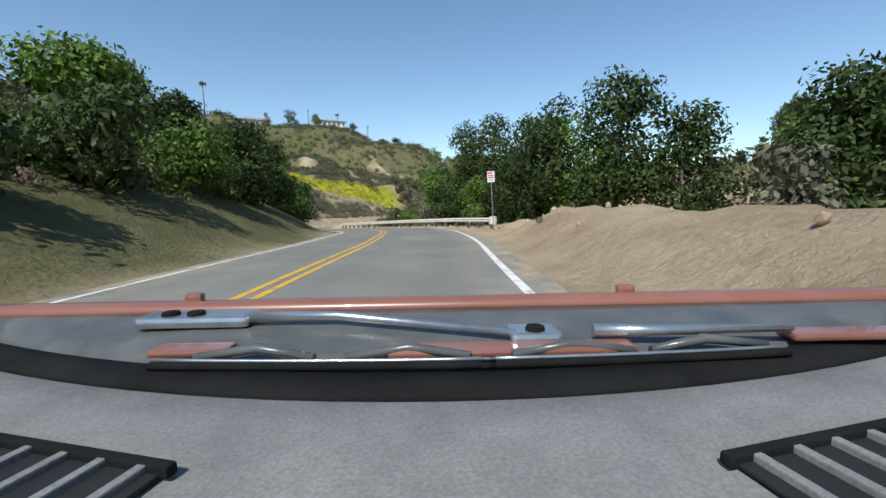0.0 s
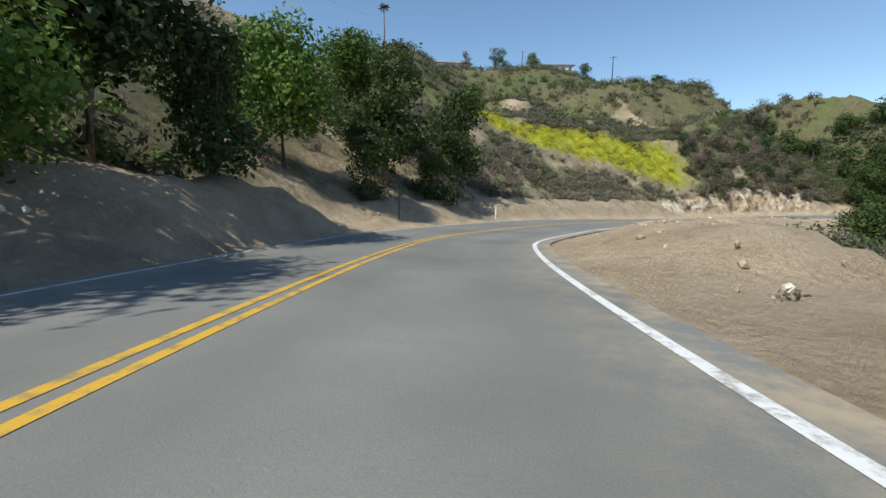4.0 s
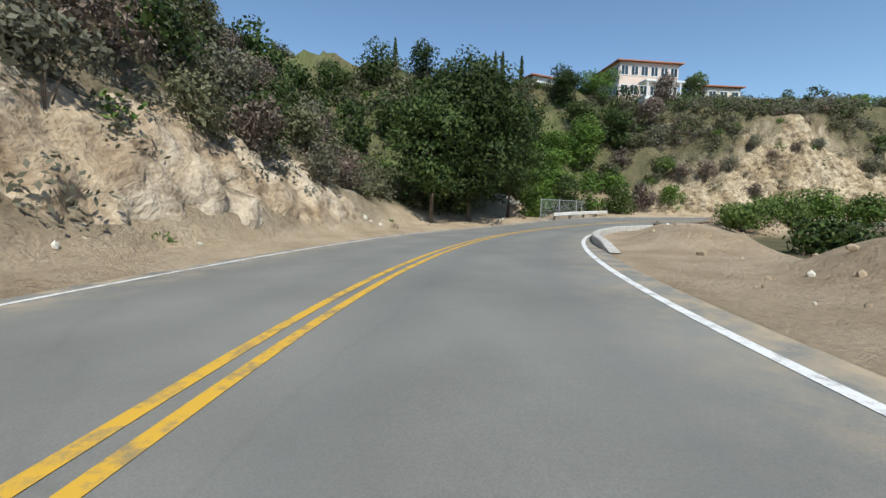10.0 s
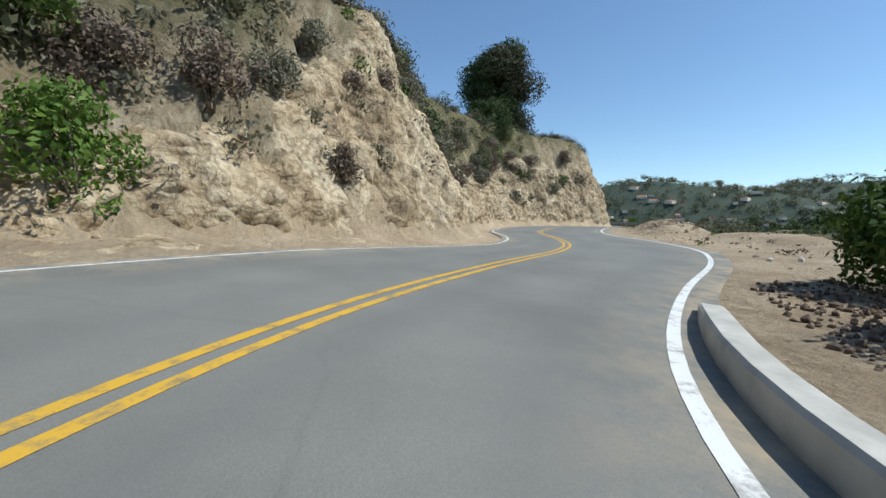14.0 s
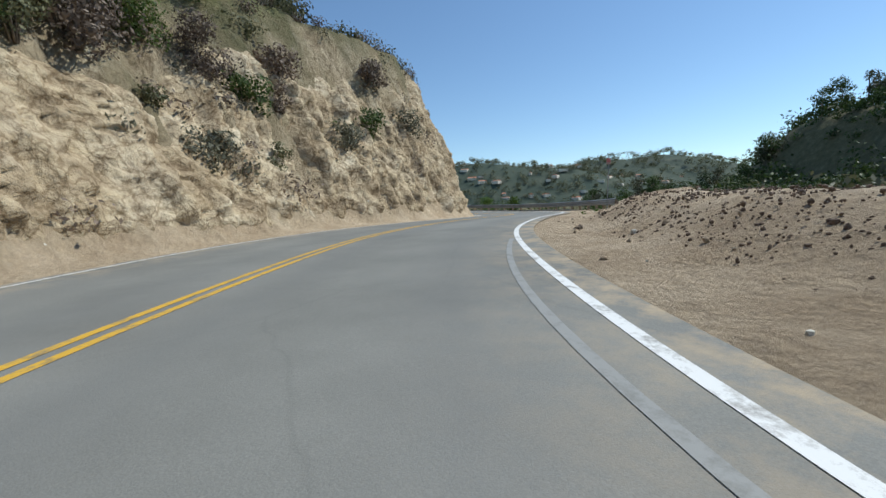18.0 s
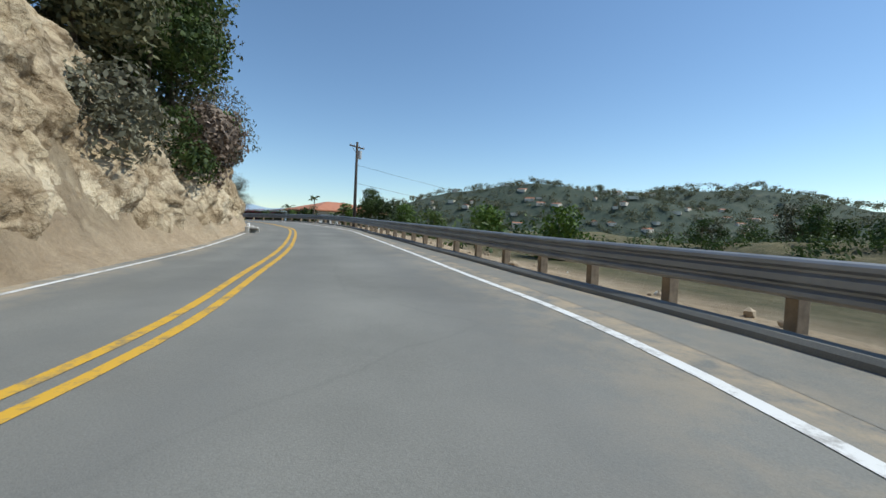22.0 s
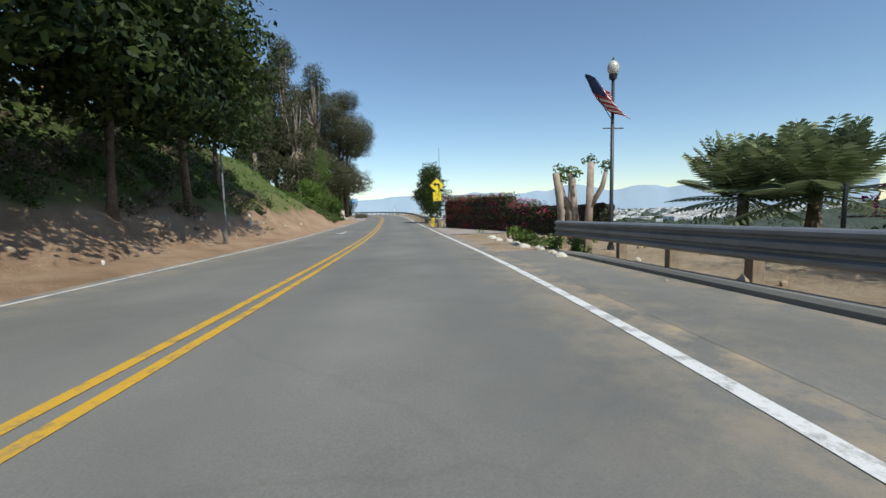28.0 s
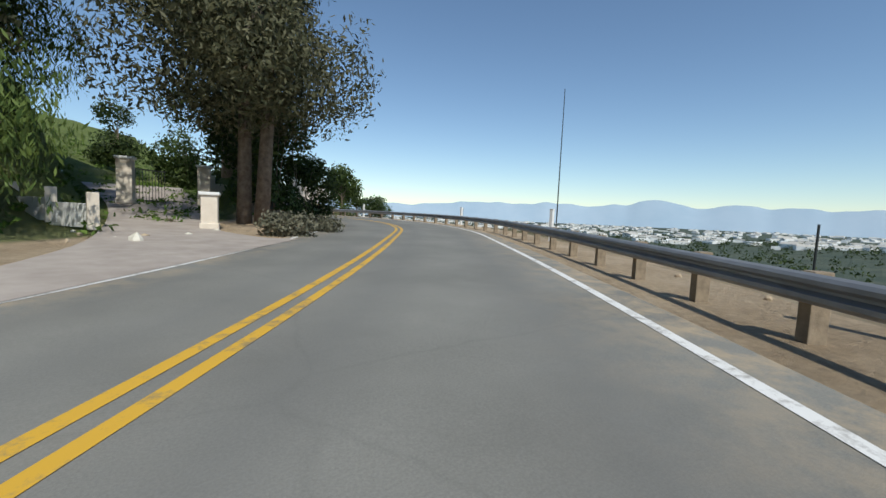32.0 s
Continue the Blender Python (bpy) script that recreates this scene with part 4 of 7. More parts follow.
EARLY, BANK, HILL, BELOW, CLIFF, TOP = (-60, -6, 0, 100), (-50, 2, 96, 165), (-125, 20, 110, 275), (0, 75, 160, 205), (60, 150, 102, 165), (-10, 20, 148, 180)
ACROSS = (0, 160, -60, 110)
SHOULDER = (36, 66, 147, 168)
cover("dark_scrub", "dense olive green chaparral over the hillsides", CHAPARRAL, 1, 1.4, on_slope(0.85, 1.0, 0.03, 0.1), 0.46, [(*EARLY, 500), (*BANK, 260), (*HILL, 1500), (*BELOW, 800), (*CLIFF, 750), (*TOP, 160), (*SHOULDER, 60)], 110)
cover("oak_scrub", "dark scrub oak on the hillsides and across the canyon", OAK, 11, 1.7, on_slope(0.85, 1.0, 0.0, 0.02), 0.55, [(*EARLY, 400), (*BANK, 60), (*HILL, 260), (*BELOW, 320), (*CLIFF, 60), (*TOP, 40), (*ACROSS, 400), (40, 140, 30, 78, 400)])
cover("grey_scrub", "grey-green sagebrush on the slopes", SAGE, 2, 1.0, on_slope(0.8, 1.0, 0.1, 0.9), 0.36, [(*EARLY, 350), (*BANK, 1700), (*HILL, 1300), (*BELOW, 260), (*CLIFF, 650), (*TOP, 140), (*SHOULDER, 130)], 80)
cover("brown_scrub", "dry brown brush on the banks", BROWN, 3, 0.9, on_slope(0.7, 0.8, 0.16, 1.0), 0.3, [(*EARLY, 150), (*BANK, 1200), (*HILL, 650), (*CLIFF, 450), (*TOP, 120), (*SHOULDER, 150)], 80)
cover("green_scrub", "fresh green bushes on the slopes", BRIGHT, 4, 0.95, on_slope(0.6, 0.8, 0.1, 0.4), 0.36, [(*EARLY, 260), (*BANK, 150), (*HILL, 260), (*BELOW, 360), (*TOP, 40), (*SHOULDER, 40)], 80)


def in_mustard(x, y, z, cov, nd, s, u, face):
    return cov["mustard"] * 0.9


scatter("mustard_flowers", "yellow wild mustard in bloom across the hill", MUSTARD, 2600, 5, 0.47, in_mustard, 0.17, (-72, 8, 105, 185), 60)


def by_road(x, y, z, cov, nd, s, u, face):
    off = nd - np.where(u < 0, np.interp(s, ST, ROAD[:, 3]), np.interp(s, ST, ROAD[:, 4]))
    p = np.clip((off - 1.2) / 1.5, 0, 1) * (off < 9) * 0.35
    return np.where(cov["rock"] > 0.5, p * 0.25, p)


scatter("dry_weeds", "dry tufts of weeds along the verges and banks", BROWN, 700, 6, 0.22, by_road, 0.16, (-60, 240, -10, 215), 22, 0.6)
scatter("green_weeds", "small green weeds along the banks", BRIGHT, 380, 8, 0.26, by_road, 0.16, (-60, 240, 60, 215), 22, 0.6)


def green_bank(x, y, z, cov, nd, s, u, face):
    return ((s > station(150, 106)) & (u < 0) & (nd > 8) & (nd < 60)) * 0.9


scatter("hill_grass", "short green grass on the slope above the road cut", BRIGHT, 2600, 9, 0.42, green_bank, 0.26, (140, 235, 105, 215), 16, 0.5)


def shady_bank(x, y, z, cov, nd, s, u, face):
    return ((s < station(-22, 65)) & (u < 0) & (nd > 7.0) & (nd < 16)) * 0.9


cover("bank_grass", "tufts of green grass on the shaded bank", BRIGHT, 63, 0.34, shady_bank, 0.2, [(-32, -6, 0, 66, 320)], 16, 0.6)
cover("bank_thicket", "dark thicket along the shaded bank", OAK, 64, 0.9, shady_bank, 0.26, [(-34, -8, 0, 70, 190)], 70)


def under_oaks(x, y, z, cov, nd, s, u, face):
    return ((s > station(146, 104.3)) & (s < station(184, 134)) & (u < 0) & (nd > 7.6) & (nd < 17)) * 0.9


cover("bank_brush", "tangled dry brush and roots on the shaded bank", BROWN, 61, 0.75, under_oaks, 0.24, [(138, 185, 105, 150, 260)], 60)
cover("bank_shrubs", "dark shrubs on the shaded bank under the oaks", OAK, 62, 0.85, under_oaks, 0.26, [(138, 185, 105, 150, 230)], 60)


def ivy_bank(x, y, z, cov, nd, s, u, face):
    return ((s > station(196, 145)) & (s < station(205.5, 154)) & (u < 0) & (nd > 5.5) & (nd < 16)) * 1.0


scatter("ivy_bed", "low ivy covering the bank before the driveway", IVY, 420, 10, 0.5, ivy_bank, 0.2, (190, 212, 145, 172), 60, 0.5)


def cliff_tufts(x, y, z, cov, nd, s, u, face):
    return (cov["rock"] > 0.4) * (nd > 6.5) * 0.5


scatter("cliff_brush", "tufts of brush clinging to the cut rock", SAGE, 330, 12, 0.85, cliff_tufts, 0.26, (-10, 135, 95, 175), 60)
scatter("cliff_dry_brush", "dead brown brush clinging to the cut rock", BROWN, 240, 13, 0.85, cliff_tufts, 0.26, (-10, 135, 95, 175), 60)


# loose stones and clods on heaps and verges
def stones(name, label, count, seed, accept, size, mat, area=(-50, 215, -15, 170)):
    rng = np.random.default_rng(seed)
    x0, x1, y0, y1 = area
    xs, ys = rng.uniform(x0, x1, count * 30), rng.uniform(y0, y1, count * 30)
    z, cov, nd, s, u, face = land(xs, ys)
    keep = np.flatnonzero(rng.uniform(size=xs.size) < accept(xs, ys, z, cov, nd, s, u, face))[:count]
    V, F = [], []
    ico = bmesh.new()
    bmesh.ops.create_icosphere(ico, subdivisions=1, radius=1)
    bv, bf = np.array([v.co for v in ico.verts]), [[v.index for v in f.verts] for f in ico.faces]
    ico.free()
    for k in keep:
        r = size * min(rng.lognormal(0, 0.45), 2.4)
        v = bv * (1 + rng.uniform(-0.28, 0.28, (len(bv), 1))) * r * rng.uniform(0.6, 1.2, 3)
        F += [[i + len(V) * len(bv) for i in f] for f in bf]
        V.append(v + (xs[k], ys[k], z[k] + r * 0.25))
    ob = mesh_object(name, np.concatenate(V), F, mat, False)
    return tagged(ob, label, "stones", kind="stuff")


CLOD = simple("dry_earth_clod", (0.3, 0.22, 0.14), (0.5, 0.4, 0.28), 3, 0.95, 0, 0.6, dist=0.02)
PALE_STONE = simple("pale_broken_stone", (0.5, 0.46, 0.38), (0.72, 0.68, 0.58), 3, 0.9, 0, 0.5, dist=0.02)
stones("earth_clods", "broken earth clods on the heaps and verges", 1500, 21, lambda x, y, z, c, nd, s, u, f: (c["dirt"] > 0.6) * (nd > 6.3) * 0.5, 0.06, CLOD)
stones("pale_stones", "pale stones scattered on the dirt", 420, 22, lambda x, y, z, c, nd, s, u, f: (c["dirt"] > 0.6) * (nd > 6.0) * 0.3, 0.06, PALE_STONE)
stones("fallen_rocks", "rocks fallen to the foot of the cut banks", 300, 23, lambda x, y, z, c, nd, s, u, f: (u < 0) * (c["dirt"] > 0.5) * (nd > 5.6) * (nd < 9) * 0.5, 0.09, PALE_STONE)

MULCH = simple("dark_mulch_chunk", (0.09, 0.06, 0.042), (0.24, 0.17, 0.12), 4, 0.95, 0, 0.6, dist=0.02)
stones("mulch_heap", "dark chunks of earth and mulch heaped behind the kerb", 2800, 24, lambda x, y, z, c, nd, s, u, f: (u > 0) * (c["dirt"] > 0.3) * (x > 28) * (x < 41) * (y > 145) * (nd > 5.3) * (nd < 12), 0.038, MULCH, (27, 42, 144, 160))

stones("mulch_bank", "dark crumbled earth and mulch on the roadside heap", 4200, 25, lambda x, y, z, c, nd, s, u, f: (u > 0) * (c["dirt"] > 0.3) * (s > station(64, 143.2)) * (s < station(84, 126)) * (nd > 7.6) * (nd < 13), 0.022, MULCH, (58, 86, 115, 142))

# single trees and bushes that stand out
OAKS = [(-17.3, 22, 4.4, 3.0), (-19.5, 33, 5.5, 3.4), (-24.5, 48.5, 8, 4.2), (-21, 8, 3.6, 2.8), (-30, 60, 9, 4), (-33, 70, 9.5, 3.8), (-38.5, 81.7, 8.5, 3.9), (-38, 91, 10.5, 4.2), (-36, 100, 10.5, 3.6), (-44, 96, 10, 4), (-28, 40, 8, 3.6), (-15, 45, 6, 2.6), (-24, 56, 6.5, 2.8)]
for k, (x, y, h, r) in enumerate(OAKS):
    tree(x, y, h, r, OAK if k % 3 else BRIGHT, "dense evergreen oak on the shaded bank above the road", 100 + k, 0.18, 15)
for k, (x, y, w, h, mt) in enumerate([(-9.8, 9, 3.6, 2.6, OAK), (-10.2, 14, 4.0, 3.4, OAK), (-10.4, 19, 4.2, 3.4, BRIGHT), (-10.8, 24, 4.6, 4.4, OAK), (-11.6, 29, 4.6, 4.4, OAK), (-13, 34, 4.6, 5.0, BRIGHT), (-15, 38.5, 4.6, 4.6, OAK), (-18, 43.5, 4.8, 5.4, OAK),
                                       (-21, 49, 4.8, 5.5, OAK), (-24.5, 55, 5, 5.5, OAK), (-28, 61.5, 5, 5.5, OAK), (-31, 67, 5, 5, BRIGHT), (-33.5, 74, 5, 5.5, OAK), (-36, 86, 5, 5.5, OAK), (-35.5, 95, 4.6, 4.8, OAK)]):
    shrub(x, y, w, h, mt, "dense shaded bush on the bank beside the road", 230 + k, leaf=0.22, n=10)
SHELF = [SAGE, BROWN, CHAPARRAL, BROWN, OAK]
for k, s_ in enumerate(np.arange(station(-6, 140), station(12, 156.9), 2.2)):
    for row in range(4):
        p = at(s_ + 1.1 * row, -(width(s_, False) + 5.0 + 2.8 * row + 0.8 * math.sin(k * 2.3)))
        shrub(p.x, p.y, 3.3, 2.5 + 0.4 * row, SHELF[(k + 2 * row) % 5], "straggling brush along the top of the bank", 1000 + 4 * k + row, leaf=0.2, n=7, density=0.75)
for k, (x, y, w, h, mt) in enumerate([(114.5, 107.8, 4.2, 2.6, SAGE), (119.5, 106.2, 3.4, 3.6, OAK), (123, 105.6, 3.4, 3.6, SAGE), (126.5, 105.4, 3.2, 3.2, OAK), (130, 105.2, 3.0, 2.8, BROWN)]):
    shrub(x, y, w, h, mt, "brush hanging over the edge of the rock face", 1060 + k, leaf=0.2, n=8)
for k, s_ in enumerate(np.arange(station(61, 145.6), station(89, 117), 2.7)):
    p = at(s_, -(width(s_, False) + 4.6 + 1.1 * math.sin(k * 1.9)))
    shrub(p.x, p.y, 3.2, 2.2, (SAGE, OAK, BROWN)[k % 3], "scrubby brush rooted above the rock face", 1100 + k, leaf=0.2, n=8, density=0.8)
for k, (x, y, w, h, mt) in enumerate([(46.8, 165.0, 2.6, 2.4, BROWN), (48.2, 163.0, 2.4, 2.6, BROWN), (50.0, 161.6, 2.2, 2.4, SAGE), (44.5, 164.6, 3.2, 3.0, BRIGHT), (50.6, 159.0, 1.8, 1.5, BROWN), (52.5, 157.6, 1.7, 1.4, SAGE), (46.0, 166.6, 2.8, 2.4, PEPPER), (53.2, 160.5, 2.0, 1.6, SAGE), (53.4, 158.6, 1.6, 1.2, BROWN), (55.0, 157.2, 1.8, 1.6, BROWN), (57.0, 156.0, 2.0, 1.6, SAGE), (69.8, 148.4, 1.4, 1.2, BROWN),
                                       (81.5, 143.4, 3.2, 3.0, SAGE), (84.5, 141.5, 3.4, 3.2, CHAPARRAL), (88.3, 133.0, 1.5, 1.9, CHAPARRAL), (90.7, 132.0, 1.6, 1.7, BROWN), (91.3, 128.8, 1.4, 1.4, SAGE), (88.9, 136.2, 3.4, 3.0, BROWN), (88.3, 138.6, 3.6, 2.8, PEPPER), (85.4, 141.5, 3.6, 2.8, CHAPARRAL), (91.7, 136.2, 3.6, 3.4, OAK), (86.9, 140.0, 3.2, 2.6, BROWN), (97.8, 115.3, 1.0, 0.9, SAGE), (82.5, 145.0, 3.4, 3.0, SAGE), (79.5, 146.5, 3.2, 2.8, CHAPARRAL), (76.5, 148.0, 3.2, 2.8, BROWN)]):
    shrub(x, y, w, h, mt, "dry brush clinging to the rock slope", 1150 + k, leaf=0.16, n=8, density=0.9)
RIGHT_OAKS = [(10.5, 32, 9, 3.8), (14.5, 27, 8.5, 3.6), (8.5, 37.5, 8, 3.2), (15.5, 17, 7.5, 3.4), (19, 22, 8.5, 3.8), (7.2, 41, 9.5, 3.4), (2.4, 50.5, 12.5, 3.6), (5.4, 46.5, 12.5, 3.6), (-1.0, 56, 10.5, 3.0), (8.5, 32.5, 10, 3.6), (11.5, 29, 10.5, 3.8), (7.2, 35.5, 9, 3.0), (2.5, 63, 9.5, 3.2), (13, 127, 10.5, 4.4), (17.5, 132, 10, 3.2), (18, 9, 8, 3.5)]
for k, (x, y, h, r) in enumerate(RIGHT_OAKS):
    tree(x, y, h + 1.5, r, OAK if k % 4 else BRIGHT, "leafy evergreen tree on the canyon side of the road", 140 + k, 0.15, 14)
for k, (x, y, w, h) in enumerate([(3.2, 45, 4.5, 6.2), (0.5, 49.5, 4.2, 5.6), (-2.5, 53, 4.0, 4.6), (-4.5, 58, 3.8, 3.8), (-7.0, 62, 3.6, 3.4), (-8.5, 67, 3.8, 3.2), (-5.5, 71, 4.4, 3.6), (0, 56, 5, 6), (9, 13, 3.2, 3.4), (11, 6, 3.4, 3.2), (12.5, 22, 3, 3.2),
                                   (-11, 74, 3.0, 2.4), (2, 122, 7, 6.5), (6, 129, 6.5, 6.2), (-3, 112, 5.5, 3.8), (10, 141, 3, 1.0), (20, 146, 3.4, 1.2)]):
    shrub(x, y, w, h + 0.6, (BRIGHT, OAK, SAGE)[k % 3] if k < 12 else OAK, "rounded green bush behind the roadside", 200 + k, leaf=0.24, n=9)
tree(18.6, 168.2, 13, 5.8, OAK, "broad dark oak spreading over the road bend", 301, 0.12, 26, 1.2, leaf=0.32)
tree(13.8, 166.6, 9.5, 3.6, OAK, "dark oak at the foot of the rock bank", 302, 0.15, 14)
tree(24.5, 169.8, 9.5, 4.0, OAK, "dark oak shading the gully", 303, 0.2, 14)
for k, (x, y, w, h, mt) in enumerate([(30, 171, 4.6, 4.2, BRIGHT), (34.5, 172.5, 5.4, 5.6, BRIGHT), (39.5, 173.5, 5.6, 6.6, BRIGHT), (44, 172, 5.0, 5.0, OAK), (47, 168.5, 3.8, 3.4, SAGE), (41, 170, 3.4, 3.0, BRIGHT), (50, 174, 5, 5.5, OAK), (36, 178, 6, 6.5, OAK), (44, 180, 6, 6, OAK),
                                       (55, 172, 5, 4.5, BROWN), (52, 180, 6, 6, BRIGHT), (63, 172, 4, 4.5, OAK), (68, 162, 3, 3, OAK), (27, 178, 5, 5.5, SAGE), (27.5, 169, 3.6, 4.2, BRIGHT), (31.5, 169, 4.0, 4.8, OAK), (35.5, 169.2, 4.0, 4.6, BRIGHT), (39, 167.8, 3.6, 3.4, PEPPER), (42, 166.8, 3.2, 2.6, BROWN), (33.5, 175, 5, 5.5, BRIGHT), (38, 176, 5.5, 5.5, BRIGHT), (29, 174, 5, 5.5, OAK), (42.5, 176, 5, 5, OAK), (47, 173, 4.5, 4.5, CHAPARRAL), (48.5, 170, 4, 3.6, BROWN), (41.2, 170.6, 3, 3, CHAPARRAL), (43.2, 170.2, 3, 3, BROWN), (44.4, 171.2, 3.2, 3.2, OAK), (45.2, 169.4, 2.8, 2.8, CHAPARRAL), (46.2, 171.8, 3.2, 3, SAGE)]):
    shrub(x, y, w, h, mt, "leafy bush on the steep slope below the houses", 330 + k, leaf=0.26, n=9)
for k, (x, y, w, h) in enumerate([(32.5, 151.6, 4.0, 2.4), (36, 150.5, 4.2, 2.8), (29, 152.5, 3.2, 1.9), (39.5, 148.5, 3.6, 2.4), (26, 151.5, 2.8, 1.5)]):
    shrub(x, y, w, h, BRIGHT if k % 2 else PEPPER, "leafy green shrub behind the kerb and mound", 360 + k, z=-4.9, leaf=0.18, n=9)
tree(108, 130, 19, 8.2, EUCA, "tall dense eucalyptus on top of the cliff", 370, 0.06, 48, 1.3, leaf=0.38, mix_mat=OAK, z=11.5, lobe=0.4)
for k, (x, y, h, r) in enumerate([(100, 134, 6.5, 3.6), (96, 138, 6, 3.2), (115, 124, 6, 3), (117, 113, 4.5, 2.4), (111.5, 112.5, 3.6, 1.8), (109, 117, 3.4, 1.8)]):
    tree(x, y, h, r, OAK, "dark bushy tree along the cliff edge", 380 + k, 0.08, 12)
for k, (x, y, h, r, mt) in enumerate([(127.5, 107.6, 8.0, 3.2, BROWN), (124.0, 107.0, 8.0, 3.4, CHAPARRAL), (120.4, 107.6, 8.5, 3.4, OAK), (117.0, 109.0, 7.5, 3.0, CHAPARRAL), (121.8, 105.4, 4.6, 2.2, BROWN), (130.4, 109.5, 9.0, 3.2, CHAPARRAL), (138.6, 105.8, 3.0, 1.7, BRIGHT), (141, 108.6, 5.8, 2.6, OAK), (146, 111.5, 6.5, 2.8, OAK), (150, 115, 7, 3, BROWN)]):
    tree(x, y, h, r, mt, "overhanging tree above the road cut", 390 + k, 0.08, 15, leaf=0.24)
shrub(131.2, 105.2, 3.4, 3.6, BRIGHT, "bright green bush on the brink of the rock cut", 398, leaf=0.2, n=10)
tree(134.0, 105.3, 9.5, 3.1, EUCA, "gangling eucalyptus with thin reddish foliage", 399, 0.32, 18, 0.55, bark=PALE_BARK, leaf=0.3, droop=0.9, slim=0.3, mix_mat=BROWN, trunks=3)
for k, (x, y, w, h, mt) in enumerate([(126.8, 91.4, 2.6, 2.8, PEPPER), (136.5, 89.5, 3.0, 3.2, BRIGHT), (138.5, 90.5, 3.2, 4.0, OAK), (141.5, 91.2, 3.6, 4.4, OAK), (144.5, 90, 4.0, 4.2, OAK), (148, 92, 3.0, 3.0, BRIGHT), (153.5, 95.3, 3.0, 3.0, OAK), (157.5, 96.8, 2.6, 2.4, BRIGHT), (160.8, 99.2, 2.6, 2.6, OAK), (113, 92, 3.0, 2.6, BRIGHT), (121, 90, 3.4, 2.8, BRIGHT)]):
    shrub(x, y, w, h, mt, "leafy shrub beyond the guardrail", 420 + k, leaf=0.2, n=9)
for k, (x, y, h, r) in enumerate([(164.5, 126, 10.5, 4.6), (168.5, 130, 10.5, 4.4), (160, 121.5, 9.5, 4.2), (156, 117, 8.5, 3.8), (172.5, 135.5, 9.5, 3.6)]):
    tree(x, y, h, r, OAK, "large spreading oak on the cut bank", 440 + k, 0.28, 17, 1.2)
EUC = [(197.5, 163.5, 17, 3.6), (199.5, 168.5, 24, 4.2), (195.5, 171, 19, 4.0), (200.5, 174, 22, 4.2), (193, 167, 15, 3.6), (198.5, 179, 20, 4.2), (202.3, 181, 18, 4.0), (203.4, 171.5, 15, 3.8), (190.5, 163, 13, 3.4), (214.5, 181.5, 24, 5.2), (217, 185.5, 22, 5.0)]
for k, (x, y, h, r) in enumerate(EUC):
    tree(x, y, h * 1.18, r * 1.1, EUCA, "tall eucalyptus with pale peeling trunk", 450 + k, 0.1, 34, 1.1, bark=PALE_BARK, leaf=0.32, droop=0.6, slim=0.36, lobe=0.36, mix_mat=OAK if k % 2 else None)
tree(211.6, 170.2, 24, 6.4, EUCA, "big eucalyptus with twin trunks beside the driveway", 460, 0.12, 40, 1.3, bark=BARK, leaf=0.25, droop=0.5, slim=0.36, trunks=2, mix_mat=CHAPARRAL, z=-2.5, lobe=0.4)
for k, (x, y, w, h) in enumerate([(214.2, 173.5, 4.4, 6.0), (216.5, 175.5, 4.6, 5.6), (214.5, 177, 4, 6.5), (219, 178.5, 4.4, 4.6)]):
    shrub(x, y, w, h, OAK, "dark understorey bush behind the twin eucalyptus", 490 + k, leaf=0.24, n=10)
tree(202.6, 166.4, 11.5, 3.8, PEPPER, "weeping pepper tree with feathery green foliage", 461, 0.08, 22, 1.5, leaf=0.22, droop=1.6, slim=0.28)
tree(203.6, 175.0, 11.0, 3.6, PEPPER, "weeping pepper tree beside the driveway wall", 462, 0.08, 20, 1.5, leaf=0.22, droop=1.6, slim=0.28)
shrub(195.2, 158.5, 4.6, 5.2, BRIGHT, "bright green bush over the red cut bank", 463, leaf=0.22, n=11)
shrub(198.4, 156.4, 3.6, 3.4, BRIGHT, "bright green bush at the end of the cut bank", 464, leaf=0.22, n=9)
shrub(191.5, 165, 3.5, 4.0, PEPPER, "young tree on the grassy slope", 465, leaf=0.24)
tree(198.7, 139.4, 7.2, 2.45, OAK, "lone oak leaning over the guardrail", 466, 0.12, 24, 1.1, leaf=0.2, lean=(0.3, -0.1))
for k, (x, y, h, r) in enumerate([(215.5, 181, 6.5, 3.2), (217, 188, 6.5, 3.2), (215, 195, 7, 3.4), (211, 203, 7, 3.4)]):
    tree(x, y, h, r, OAK, "roadside oak where the road bends away", 470 + k, 0.1, 12)
for k, (x, y, h, r) in enumerate([(232, 197, 2.5, 2.8), (236, 203, 2, 2.8), (229, 205, 4, 3.2), (225, 212, 4, 3.4), (241, 208, 1.5, 2.6), (246, 211, 0.8, 2.4), (220, 219, 5, 3.6), (251, 216, 1, 2.8)]):
    tree(x, y, h + 4, r, OAK, "distant oak beside the bending road", 480 + k, 0.1, 10)
for k in range(54):
    a = k / 53
    x, y = 20 + 135 * a + RNG.uniform(-6, 6), -38 + 50 * a * a + RNG.uniform(-12, 16)
    tree(x, y, RNG.uniform(6, 11) * (1.15 - 0.4 * a), RNG.uniform(3, 4.4), OAK if k % 5 else EUCA, "dark tree on the far side of the canyon", 500 + k, 0.08, 8, 0.6, leaf=0.5)
